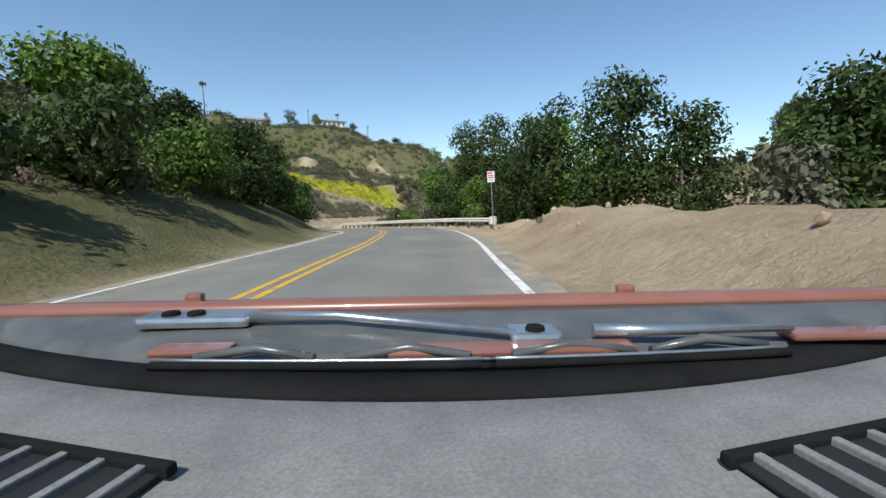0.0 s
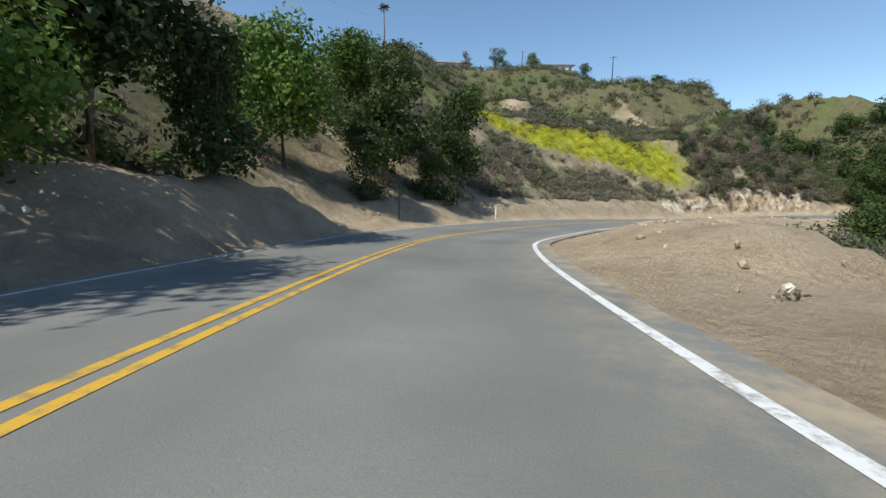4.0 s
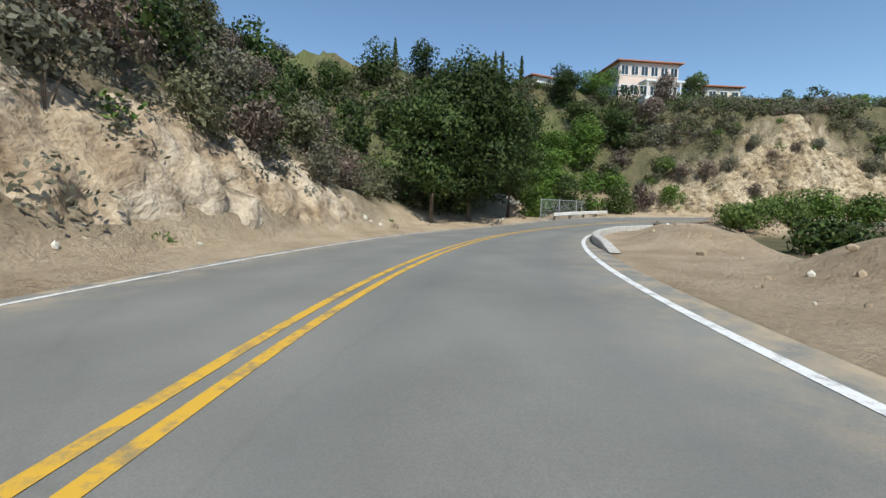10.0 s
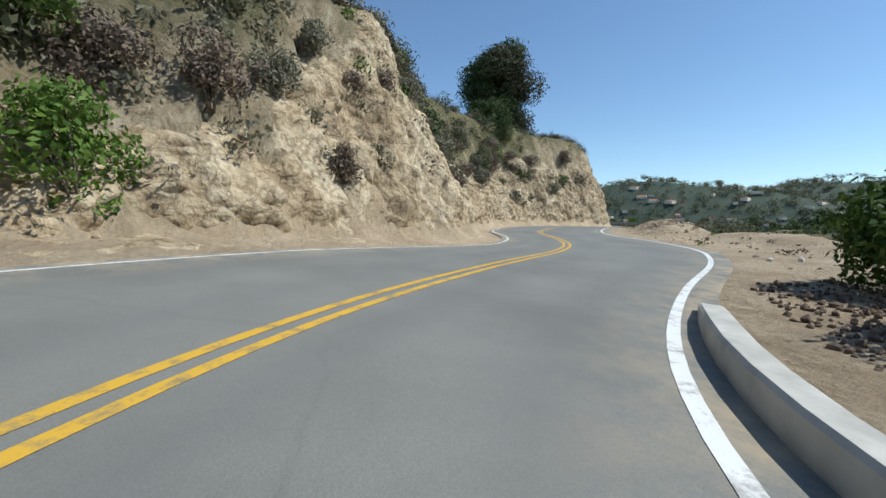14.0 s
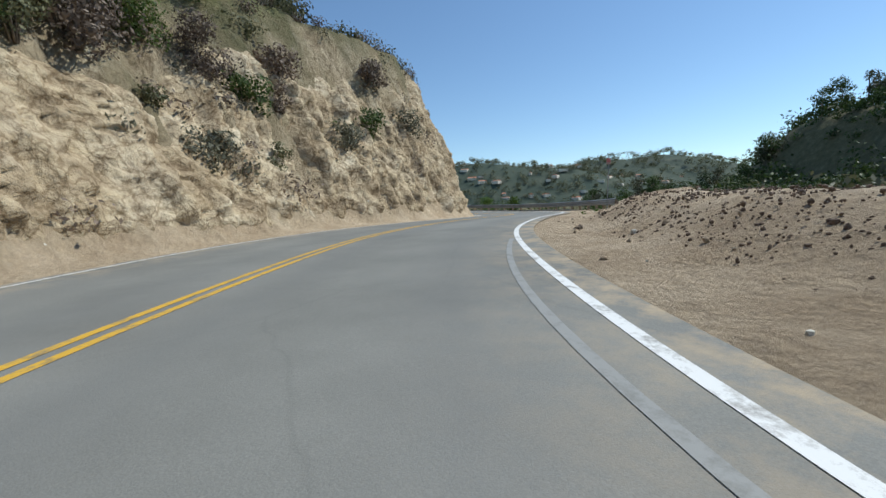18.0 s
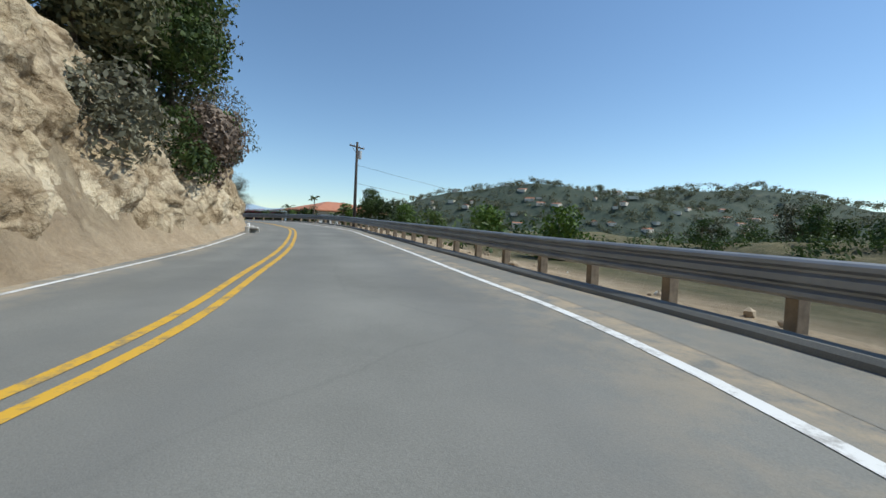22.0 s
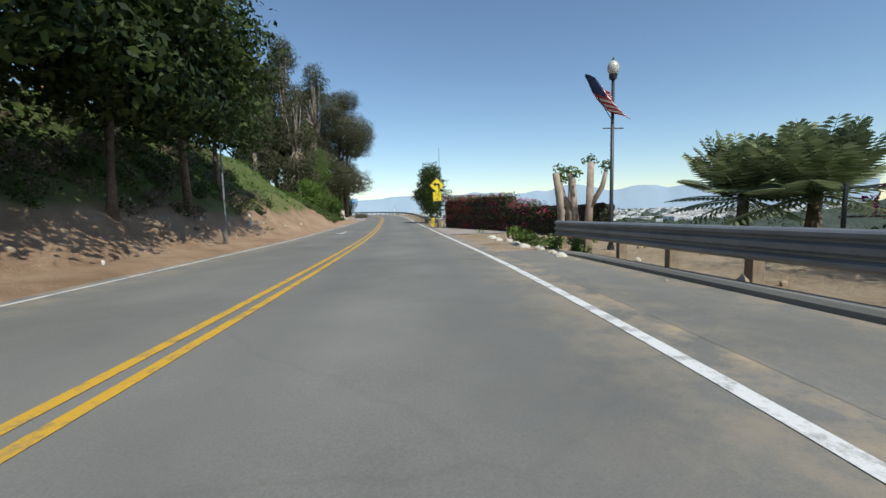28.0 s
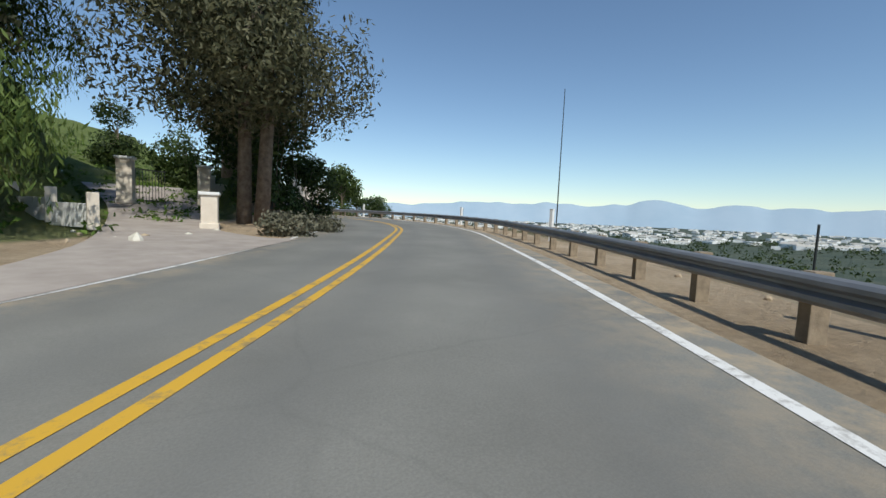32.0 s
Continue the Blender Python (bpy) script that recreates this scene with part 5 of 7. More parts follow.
for k, (x, y, h, r, mt) in enumerate([(-63, 216, 7.5, 3.6, PEPPER), (-73, 206, 9, 3.0, OAK), (-70, 205, 8, 2.6, OAK), (-79, 194, 7, 2.2, BROWN), (-96, 152, 9, 4, OAK), (-104, 150, 8, 3, OAK), (-30, 214, 5, 3, OAK), (-22, 209, 4.5, 2.6, OAK), (-46, 226, 6, 3, OAK), (-52, 140, 7, 3.4, PEPPER),
                                          (20, 203, 7, 4, OAK), (26, 200, 7, 3.6, OAK), (12, 199, 6, 3.4, OAK), (2, 192, 6, 3, OAK), (32, 196, 6, 3.2, OAK), (10, 184, 7, 3.2, OAK), (16, 186.5, 7, 3.4, OAK), (22, 188, 6, 3, OAK), (5, 181, 6, 3, OAK), (-1, 185, 6, 3, SAGE), (68, 174, 6.5, 2.8, PEPPER), (55, 188, 4, 2, OAK), (76, 161, 5, 2.4, OAK), (90, 160, 6, 3.4, PEPPER), (98, 158, 6, 3.6, OAK)]):
    tree(x, y, h, r, mt, "round-headed tree on the hilltop", 540 + k, 0.15, 10, 0.7, leaf=0.42)

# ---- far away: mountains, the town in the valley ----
# the blue haze of distance is put into the mountains' base colour
HAZE, hn, hl, hb = material("painted_haze_blue", 1.0, 0, 0.0)
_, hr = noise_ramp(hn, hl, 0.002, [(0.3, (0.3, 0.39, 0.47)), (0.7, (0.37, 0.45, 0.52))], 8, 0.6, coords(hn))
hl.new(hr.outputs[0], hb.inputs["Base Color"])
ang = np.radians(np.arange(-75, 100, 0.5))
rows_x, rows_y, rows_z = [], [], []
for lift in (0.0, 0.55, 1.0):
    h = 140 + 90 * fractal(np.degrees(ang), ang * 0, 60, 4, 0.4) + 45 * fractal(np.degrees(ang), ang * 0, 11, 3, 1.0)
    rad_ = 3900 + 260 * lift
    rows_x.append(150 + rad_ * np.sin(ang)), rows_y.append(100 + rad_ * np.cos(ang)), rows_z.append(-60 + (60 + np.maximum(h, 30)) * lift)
tagged(grid_mesh("backdrop", np.array(rows_x), np.array(rows_y), np.array(rows_z), HAZE), "mountain range on the horizon, haze painted into its blue", "mountains", kind="structure")


def town(name, label, count, seed, region, size, mats):
    """Far houses and sheds, each a box with a pitched or flat roof."""
    rng = np.random.default_rng(seed)
    V, F, M = [], [], []
    a, d = rng.uniform(*region[0], count * 3), rng.uniform(*region[1], count * 3)
    xs, ys = region[2][0] + np.sin(a) * d, region[2][1] + np.cos(a) * d
    z = land(xs, ys)[0]
    for k in range(count):
        w, l, h, r = size * rng.uniform(0.5, 1.6), size * rng.uniform(0.6, 2.4), size * rng.uniform(0.25, 0.5), rng.uniform(0, 3.14)
        c, s_ = math.cos(r), math.sin(r)
        o, pitched = len(V), rng.uniform() < 0.55
        for px, py, pz in ((-w, -l, 0), (w, -l, 0), (w, l, 0), (-w, l, 0), (-w, -l, h), (w, -l, h), (w, l, h), (-w, l, h), (0, -l, h * 1.5), (0, l, h * 1.5)):
            V.append((xs[k] + c * px / 2 - s_ * py / 2, ys[k] + s_ * px / 2 + c * py / 2, z[k] - 1 + pz + (0 if pz else -2)))
        walls = [(0, 1, 5, 4), (1, 2, 6, 5), (2, 3, 7, 6), (3, 0, 4, 7)]
        roof = [(4, 5, 8), (6, 7, 9), (5, 6, 9, 8), (7, 4, 8, 9)] if pitched else [(4, 5, 6, 7)]
        F += [[o + i for i in f] for f in walls + roof]
        M += [0] * 4 + [(1 if pitched else 2)] * len(roof)
    ob = mesh_object(name, V, F, mats, False)
    ob.data.polygons.foreach_set("material_index", np.array(M, np.int32))
    return tagged(ob, label, "buildings", kind="stuff")


town("valley_town", "pale sheds and houses across the valley floor", 1000, 31, ((0.35, 2.2), (900, 3500), (200, 140)), 17, [WHITE_STUCCO, CONCRETE, WHITE_STUCCO])
town("hillside_houses", "small houses on the far wooded ridge", 120, 32, ((2.0, 2.75), (520, 900), (100, 110)), 7.5, [STUCCO, ROOF_TILE, WHITE_STUCCO])


def far_trees(x, y, z, cov, nd, s, u, face):
    return np.full(x.shape, 0.9)


scatter("ridge_woods", "woods covering the far ridge", CHAPARRAL, 3600, 33, 6.0, far_trees, 2.4, (330, 1000, -900, -60), 46)
scatter("valley_woods", "trees among the valley roofs", OAK, 1500, 34, 7.0, far_trees, 3.2, (360, 1700, 0, 1500), 26)
scatter("far_slope_woods", "dense trees over the far canyon slope", OAK, 420, 36, 3.4, lambda x, y, z, c, nd, s, u, f: (u > 0) * (nd > 40) * 0.9, 0.9, (10, 125, -75, 35), 90)
scatter("canyon_woods", "trees and brush in the canyon", OAK, 420, 35, 2.2, lambda x, y, z, c, nd, s, u, f: (u > 0) * (nd > 24) * 0.8, 0.7, (-6, 180, -45, 135), 70)

# ---- guardrails ----
W_BEAM = [(0.0, 0.155), (0.05, 0.135), (0.085, 0.1), (0.085, 0.055), (0.02, 0.015), (0.02, -0.015), (0.085, -0.055), (0.085, -0.1), (0.05, -0.135), (0.0, -0.155)]


THRIE = [(0.0, 0.25), (0.05, 0.23), (0.085, 0.2), (0.085, 0.15), (0.02, 0.11), (0.02, 0.08), (0.085, 0.04), (0.085, -0.04), (0.02, -0.08), (0.02, -0.11), (0.085, -0.15), (0.085, -0.2), (0.05, -0.23), (0.0, -0.25)]


def guardrail(label, line, mat, post_mat, spacing=1.905, beam_z=0.56, flip=1, group="", profile=W_BEAM):
    """A W-beam rail on posts along a list of places; its face looks to the road."""
    pts = catmull([tuple(p) for p in line], 10)
    arc_ = np.r_[0, np.cumsum(np.hypot(*np.diff(pts[:, :2], axis=0).T))]
    ss = np.arange(0, arc_[-1], 0.6)
    P = np.stack([np.interp(ss, arc_, pts[:, k]) for k in range(3)], 1)
    D = np.gradient(P[:, :2], axis=0)
    D /= np.hypot(*D.T)[:, None]
    N = np.stack([-D[:, 1], D[:, 0]], 1) * flip
    t = thing("guardrail", label, "guardrail", P[0, 0], P[0, 1], P[0, 2], 0, group)
    bm = bmesh.new()
    rings = []
    for p, n in zip(P, N):
        q = p - P[0]
        front = [bm.verts.new((q[0] + n[0] * o, q[1] + n[1] * o, q[2] + beam_z + h)) for o, h in profile]
        back = [bm.verts.new((q[0] + n[0] * (o - 0.006), q[1] + n[1] * (o - 0.006), q[2] + beam_z + h)) for o, h in profile[::-1]]
        rings.append(front + back)
    for a, b in zip(rings, rings[1:]):
        for k in range(len(a)):
            bm.faces.new((a[k], a[(k + 1) % len(a)], b[(k + 1) % len(a)], b[k]))
    bmesh.ops.recalc_face_normals(bm, faces=bm.faces)
    part("beam", bm, mat, t)
    first = None
    for s_ in np.arange(0.5, arc_[-1], spacing):
        p = np.array([np.interp(s_, ss, P[:, k]) for k in range(3)]) - P[0]
        n = [np.interp(s_, ss, N[:, k]) for k in range(2)]
        a = math.degrees(math.atan2(n[1], n[0]))
        m = pose(p[0] - n[0] * 0.17, p[1] - n[1] * 0.17, p[2], 0, 0, a)
        if first is None:
            bm = cubed(0.2, 0.16, 0.72 + beam_z, beam_z / 2 - 0.2, 0.012)
            box(bm, 0.12, 0, beam_z, 0.1, 0.14, 0.3, 0, 0.008)
            first = part("post", bm, post_mat, t)
            first.matrix_basis = m
        else:
            again(first, t, m)
    return t, P


def rail_line(stops):
    return [tuple(at(station(x, y), o)) for x, y, o in stops]


R1, P1 = guardrail("white-painted steel guardrail along the canyon edge", rail_line([(-4.0, 28.2, 7.3), (-5.5, 34, 6.3), (-9, 42, 5.6), (-12.4, 48, 5.4), (-17.3, 56.3, 5.3), (-20.5, 61.5, 5.5)]), RAIL_WHITE, TIMBER)
bm = bmesh.new()
bmesh.ops.create_cone(bm, cap_ends=True, segments=20, radius1=0.34, radius2=0.34, depth=0.52, matrix=Matrix.Diagonal((0.75, 1.25, 1, 1)))
bmesh.ops.bevel(bm, geom=[e for e in bm.edges if abs(e.verts[0].co.z - e.verts[1].co.z) < 1e-4], offset=0.03, segments=2, affect="EDGES")
part("end_shoe", bm, RAIL_WHITE, R1, "rounded white rail end").matrix_basis = pose(0, -0.35, 0.54)
guardrail("short white-painted guardrail in front of the fence", [(26.6, 166.2, -5.05), (30, 166.5, -4.9), (33.5, 166.9, -4.78), (36.4, 167.2, -4.7)], RAIL_WHITE, TIMBER, 2.4, 0.62, -1)
R3 = rail_line([(91.5, 113.8, 8.3), (95, 110, 7.8), (102.3, 105.9, 7.2), (108, 104.4, 6.6), (115, 102.7, 5.9), (127, 101, 5.5), (132, 100.7, 6.0), (138, 101.7, 7.4), (144.5, 103.6, 8.4), (151, 106.4, 8.4), (157, 109.7, 7.8), (164, 115.5, 7.2), (168.6, 119.6, 7.2)])
G3, P3 = guardrail("weathered steel guardrail on timber posts over the valley", R3, STEEL, TIMBER, 1.905, 0.66, profile=THRIE)
G4, P4 = guardrail("dark weathered guardrail on pale timber posts", rail_line([(184.6, 134.4, 5.3), (189, 138.5, 5.4), (194, 143.3, 5.5), (199.2, 148.3, 5.5), (208, 156.8, 5.4), (215, 164.2, 5.3), (219.8, 170, 5.2), (223.2, 177, 5.2), (224.6, 186, 5.2), (222.5, 196, 5.2), (215, 211, 5.2)]), STEEL, TIMBER, 1.905)

# asphalt shoulder and low kerb under the long rail
SA, SB = station(91.5, 113.8), station(168.6, 119.6)
off3 = lambda s: float(np.interp(s, [SA, station(95, 110), station(102.3, 105.9), station(108, 104.4), station(115, 102.7), station(127, 101), station(132, 100.7), station(138, 101.7), station(144.5, 103.6), station(157, 109.7), SB], [8.3, 7.8, 7.2, 6.6, 5.9, 5.5, 6.0, 7.4, 8.4, 7.8, 7.2]))
tagged(ribbon("pavement_1", np.arange(SA + 9, SB, 1.0), [lambda s: width(s) + 0.5, lambda s: (width(s) + off3(s)) / 2, lambda s: off3(s) - 0.75], 0.002, ASPHALT, {"dust": lambda s, j: (0.3, 0.1, 0.7)[j], "wheel": lambda s, j: 0.0}), "grey asphalt shoulder beside the guardrail", "shoulder", kind="structure")


def kerb(name, label, s0, s1, off, profile, mat, step=1.0):
    X, Y, Z = [], [], []
    for s in np.arange(s0, s1, step):
        k = min(1.0, (s - s0) / 2.5 + 0.05, (s1 - s) / 2.5 + 0.05)
        row = [at(s, off(s) + o, h * k if h > 0 else h) for o, h in profile]
        X.append([p.x for p in row]), Y.append([p.y for p in row]), Z.append([p.z for p in row])
    ob = grid_mesh(name, np.array(X), np.array(Y), np.array(Z), mat)
    ob.data.polygons.foreach_set("use_smooth", np.zeros(len(ob.data.polygons), bool))
    return tagged(ob, label, "kerb", kind="structure")


kerb("kerb_1", "low dark asphalt kerb under the guardrail", SA + 6, SB - 1, lambda s: off3(s) - 0.75, [(-0.02, -0.05), (0.0, 0.07), (0.06, 0.12), (0.26, 0.12), (0.32, -0.1)], ASPHALT)
kerb("kerb_2", "raised concrete kerb wall holding back a dirt mound", station(5.5, 152.8), station(42.6, 156.2), lambda s: width(s) + 0.5 + 0.25 * math.cos((s - 200) * 0.2), [(0.0, -0.1), (0.02, 0.24), (0.05, 0.28), (0.3, 0.28), (0.34, 0.25), (0.36, -0.1)], CONCRETE)

# ---- signs and posts ----
LEAN = 1.0


def sign_post(name, label, x, y, z, face, h, mat=STEEL, r=0.03, category="road sign", tilt=0.0):
    t = thing(name, label, category, x, y, z, face, "", 0, tilt)
    part("post", tube(bmesh.new(), (0, 0, -0.4), (0, 0, h), r, r, 10), mat, t)
    return t


def panel(parent, name, outline, z, mat, y=-0.04, thick=0.006, label=""):
    o = part(name, plate(bmesh.new(), outline, thick), mat, parent, label)
    o.matrix_basis = pose(0, y, z)
    return o


def rect(w, h, r=0.04):
    pts = []
    for cx, cz, a0 in ((w / 2 - r, h / 2 - r, 0), (-w / 2 + r, h / 2 - r, 90), (-w / 2 + r, -h / 2 + r, 180), (w / 2 - r, -h / 2 + r, 270)):
        pts += [(cx + r * math.cos(radians(a0 + k * 22.5)), cz + r * math.sin(radians(a0 + k * 22.5))) for k in range(5)]
    return pts


def diamond(side, r=0.05):
    return [(x * math.cos(radians(45)) - z * math.sin(radians(45)), x * math.sin(radians(45)) + z * math.cos(radians(45))) for x, z in rect(side, side, r)]


def notice(x, y, z, face, h, board=SIGN_WHITE, label="white roadside notice with red lettering on a steel post", tilt=0.0, size=1.0):
    t = sign_post("notice_sign", label, x, y, z, face, h, tilt=tilt)
    p = panel(t, "board", rect(0.46 * size, 0.66 * size), h - 0.28, board)
    for k, (dz, w, hh) in enumerate(((0.22, 0.3, 0.1), (0.06, 0.36, 0.07), (-0.06, 0.36, 0.07), (-0.2, 0.3, 0.04))):
        b = part("print_bar", plate(bmesh.new(), rect(w * size, hh * size, 0.01), 0.002), SIGN_RED if k < 3 else BLACK, p)
        b.matrix_basis = pose(0 if k else -0.05 * size, -0.005, dz * size)
    return t


notice(3.15, 27.6, -0.6, 4, 3.55, tilt=-3)
notice(83.9, 111.5, -4.0, -160, 4.3, simple("sun_faded_back_of_sign", (0.4, 0.27, 0.24), (0.5, 0.34, 0.3), 3, 0.6), "faded notice on a steel post at the rail's start", 3, 0.66)
notice(165.6, 105.0, -2.3, -62, 3.6)

ws = sign_post("warning_sign", "yellow diamond left-turn sign over a speed plate", 188.55, 130.75, -2.75, -46, 4.3, DARK_METAL)
d = panel(ws, "diamond_board", diamond(0.9), 3.74, SIGN_YELLOW)
panel(d, "border", diamond(0.865), 0, BLACK, -0.004, 0.002)
panel(d, "inner_face", diamond(0.83), 0, SIGN_YELLOW, -0.006, 0.002)
ar = part("arrow", plate(bmesh.new(), [(0.238, -0.333), (0.238, 0.071), (0.143, 0.167), (-0.119, 0.167), (-0.119, 0.286), (-0.357, 0.095), (-0.119, -0.095), (-0.119, 0.024), (0.071, 0.024), (0.107, -0.012), (0.107, -0.333)], 0.003), BLACK, d)
ar.matrix_basis = pose(0, -0.009, 0)
sp = panel(ws, "speed_plate", rect(0.74, 0.8), 2.82, SIGN_YELLOW)
panel(sp, "border", rect(0.7, 0.76), 0, BLACK, -0.004, 0.002)
panel(sp, "inner_face", rect(0.66, 0.72), 0, SIGN_YELLOW, -0.006, 0.002)
lettering("numerals", "15", 0.48, BLACK, sp, pose(0, -0.01, 0.1, 90))
lettering("letters", "MPH", 0.19, BLACK, sp, pose(0, -0.01, -0.23, 90))

om = sign_post("object_marker", "black and yellow striped marker board at the rail end", 188.25, 131.05, -2.75, -46, 0.95, DARK_METAL)
b = panel(om, "board", rect(0.32, 0.72, 0.02), 0.6, SIGN_YELLOW)
for k in range(4):
    z0 = -0.3 + 0.17 * k
    s_ = part("stripe", plate(bmesh.new(), [(-0.15, z0 + 0.16), (0.15, z0 - 0.04), (0.15, z0 + 0.04), (-0.15, z0 + 0.24 if k < 3 else z0 + 0.2)], 0.002), BLACK, b)
    s_.matrix_basis = pose(0, -0.005, -0.03)

ds = sign_post("animal_sign", "amber diamond sign with a leaping deer silhouette", 203.95, 145.25, -2.8, -46, 4.1, STEEL, 0.035, tilt=-2)
d = panel(ds, "diamond_board", diamond(0.76), 3.65, SIGN_ORANGE)
panel(d, "border", diamond(0.73), 0, BLACK, -0.004, 0.002)
panel(d, "inner_face", diamond(0.705), 0, SIGN_ORANGE, -0.006, 0.002)
deer = bmesh.new()
plate(deer, [(-0.16, 0.0), (-0.1, 0.09), (0.08, -0.02), (0.17, -0.1), (0.13, -0.17), (0.02, -0.12), (-0.1, -0.06)], 0.003)
plate(deer, [(-0.17, 0.02), (-0.2, 0.13), (-0.26, 0.12), (-0.25, 0.16), (-0.19, 0.19), (-0.13, 0.16), (-0.1, 0.07)], 0.003)
plate(deer, [(-0.16, 0.0), (-0.28, -0.06), (-0.3, -0.03), (-0.26, -0.1), (-0.13, -0.05)], 0.003)
plate(deer, [(0.15, -0.1), (0.2, -0.2), (0.15, -0.3), (0.12, -0.28), (0.15, -0.2), (0.09, -0.15)], 0.003)
plate(deer, [(-0.19, 0.18), (-0.2, 0.28), (-0.17, 0.26), (-0.16, 0.18)], 0.003)
part("silhouette", deer, BLACK, d).matrix_basis = pose(0, -0.009, 0.01) @ Matrix.Diagonal((0.82, 1, 0.82, 1))

bs = sign_post("street_sign", "blue street-name blades on a thin steel post", 202.2, 156.7, -2.5, -46, 3.35, STEEL)
for k, (dz, w, tw) in enumerate(((3.18, 0.82, 0), (2.86, 0.9, 14))):
    p = panel(bs, "blade", rect(w, 0.28, 0.02), dz, SIGN_BLUE)
    p.matrix_basis = pose(0.05, -0.04, dz, 0, 0, tw)
    q = part("print_bar", plate(bmesh.new(), rect(w * 0.7, 0.06, 0.01), 0.002), SIGN_WHITE, p)
    q.matrix_basis = pose(0, -0.005, 0)

# white marker posts behind the last rail
m0 = None
for s_ in np.arange(station(195.4, 141.8) + 18, station(216, 209), 13.0):
    p = at(s_, width(s_) + 2.6)
    if m0 is None:
        m0 = thing("marker_post", "white timber marker post behind the guardrail", "marker post", p.x, p.y, p.z, 0, "marker posts along the guardrail")
        part("shaft", cubed(0.15, 0.15, 1.55, 0.55, 0.015), WHITE_STUCCO, m0)
        part("cap", cubed(0.17, 0.17, 0.03, 1.34, 0.006), WHITE_STUCCO, m0)
    else:
        copy_thing(m0, pose(p.x, p.y, p.z))
bp = thing("delineator_post", "white plastic delineator post on the dirt verge", "marker post", -31.8, 99, height(-31.8, 99))
part("blade", cubed(0.1, 0.03, 1.1, 0.5, 0.01), SIGN_WHITE, bp)
part("reflector", cubed(0.07, 0.006, 0.08, 0.9, 0.002, 0, -0.02), SIGN_ORANGE, bp)
for x, y, h, lb in ((-33.6, 86.3, 2.6, "thin rusty steel post at the foot of the bank"), (169.0, 127.7, 4.6, "tall thin weathered pole at the foot of the bank")):
    t = thing("steel_post", lb, "post", x, y, height(x, y) - 0.2)
    part("shaft", tube(bmesh.new(), (0, 0, 0), (0.02, 0, h), 0.045, 0.04, 10), DARK_METAL if h < 3 else STEEL, t)
    part("cap", tube(bmesh.new(), (0.02, 0, h), (0.02, 0, h + 0.04), 0.05, 0.05, 10), DARK_METAL, t)

# ---- utility poles and wires ----


def utility_pole(x, y, h, label, face=0.0, transformer=False, lean=0.0, z=None):
    t = thing("utility_pole", label, "utility pole", x, y, height(x, y) if z is None else z, face, "", 0, lean)
    part("shaft", rod(bmesh.new(), [(0, 0, -0.5), (0, 0, h * 0.5), (0, 0, h)], [0.16, 0.14, 0.11], 12), DARK_TIMBER, t)
    ca = part("crossarm", cubed(1.9, 0.1, 0.12, h - 0.45, 0.01), DARK_TIMBER, t)
    for dx in (-0.85, -0.35, 0.35, 0.85):
        part("insulator", tube(bmesh.new(), (dx, 0, h - 0.39), (dx, 0, h - 0.24), 0.045, 0.03, 8), SIGN_WHITE, ca)
    for sx in (-1, 1):
        part("brace", tube(bmesh.new(), (0, 0.08, h - 1.0), (sx * 0.6, 0.06, h - 0.5), 0.02, 0.02, 6), STEEL, t)
    if transformer:
        tr = part("transformer", tube(bmesh.new(), (0.33, 0, h - 1.5), (0.33, 0, h - 0.75), 0.21, 0.21, 16), simple("grey_transformer_paint", (0.4, 0.41, 0.41), (0.5, 0.51, 0.51), 4, 0.5), t, "grey can transformer")
        part("bushing", tube(bmesh.new(), (0.33, 0, h - 0.75), (0.33, 0, h - 0.55), 0.04, 0.03, 8), SIGN_WHITE, tr)
        part("conduit", tube(bmesh.new(), (-0.15, 0, 0), (-0.15, 0, h * 0.5), 0.03, 0.03, 8), DARK_METAL, t)
    return t


utility_pole(137.75, 94.0, 8.6, "dark timber utility pole with a transformer", -60, True, 1.5, -3.2)
utility_pole(91.5, -16.6, 9.0, "distant timber utility pole on the wooded ridge", 30)
utility_pole(-34.2, 199, 9.0, "timber utility pole on the hilltop", 20)
utility_pole(-70, 226, 9.0, "leaning timber utility pole by the hilltop house", 50, False, 2)
utility_pole(-50, 70, 13, "timber utility pole among trees on the slope", 20)


def wire(name, label, a, b, sag, r=0.012):
    cu = bmesh.new()
    a, b = Vector(a), Vector(b)
    pts = [a.lerp(b, k / 14) - Vector((0, 0, sag * 4 * (k / 14) * (1 - k / 14))) for k in range(15)]
    c = thing(name, label, "cable", *pts[0])
    part("strand", rod(cu, [p - pts[0] for p in pts], [r] * 15, 5), BLACK, c)
    return c


wire("power_cable", "black service cable sagging away from the pole", (137.75, 94.0, 3.3), (150, 20, -2), 1.2)
wire("power_cable", "lower black service cable sagging away from the pole", (137.75, 94.0, 1.6), (150, 20, -2.4), 1.3)
wire("power_cable", "thin power cable over the wooded slope", (-50, 70, 19), (-92, 160, 44), 2.0)
ms = thing("radio_mast", "tall thin guyed radio mast in the valley", "mast", 257, 181.9, height(257, 181.9))
part("shaft", tube(bmesh.new(), (0, 0, 0), (0, 0, 31), 0.12, 0.05, 8), DARK_METAL, ms)
part("base", cubed(0.6, 0.6, 0.5, 0.2, 0.03), CONCRETE, ms)
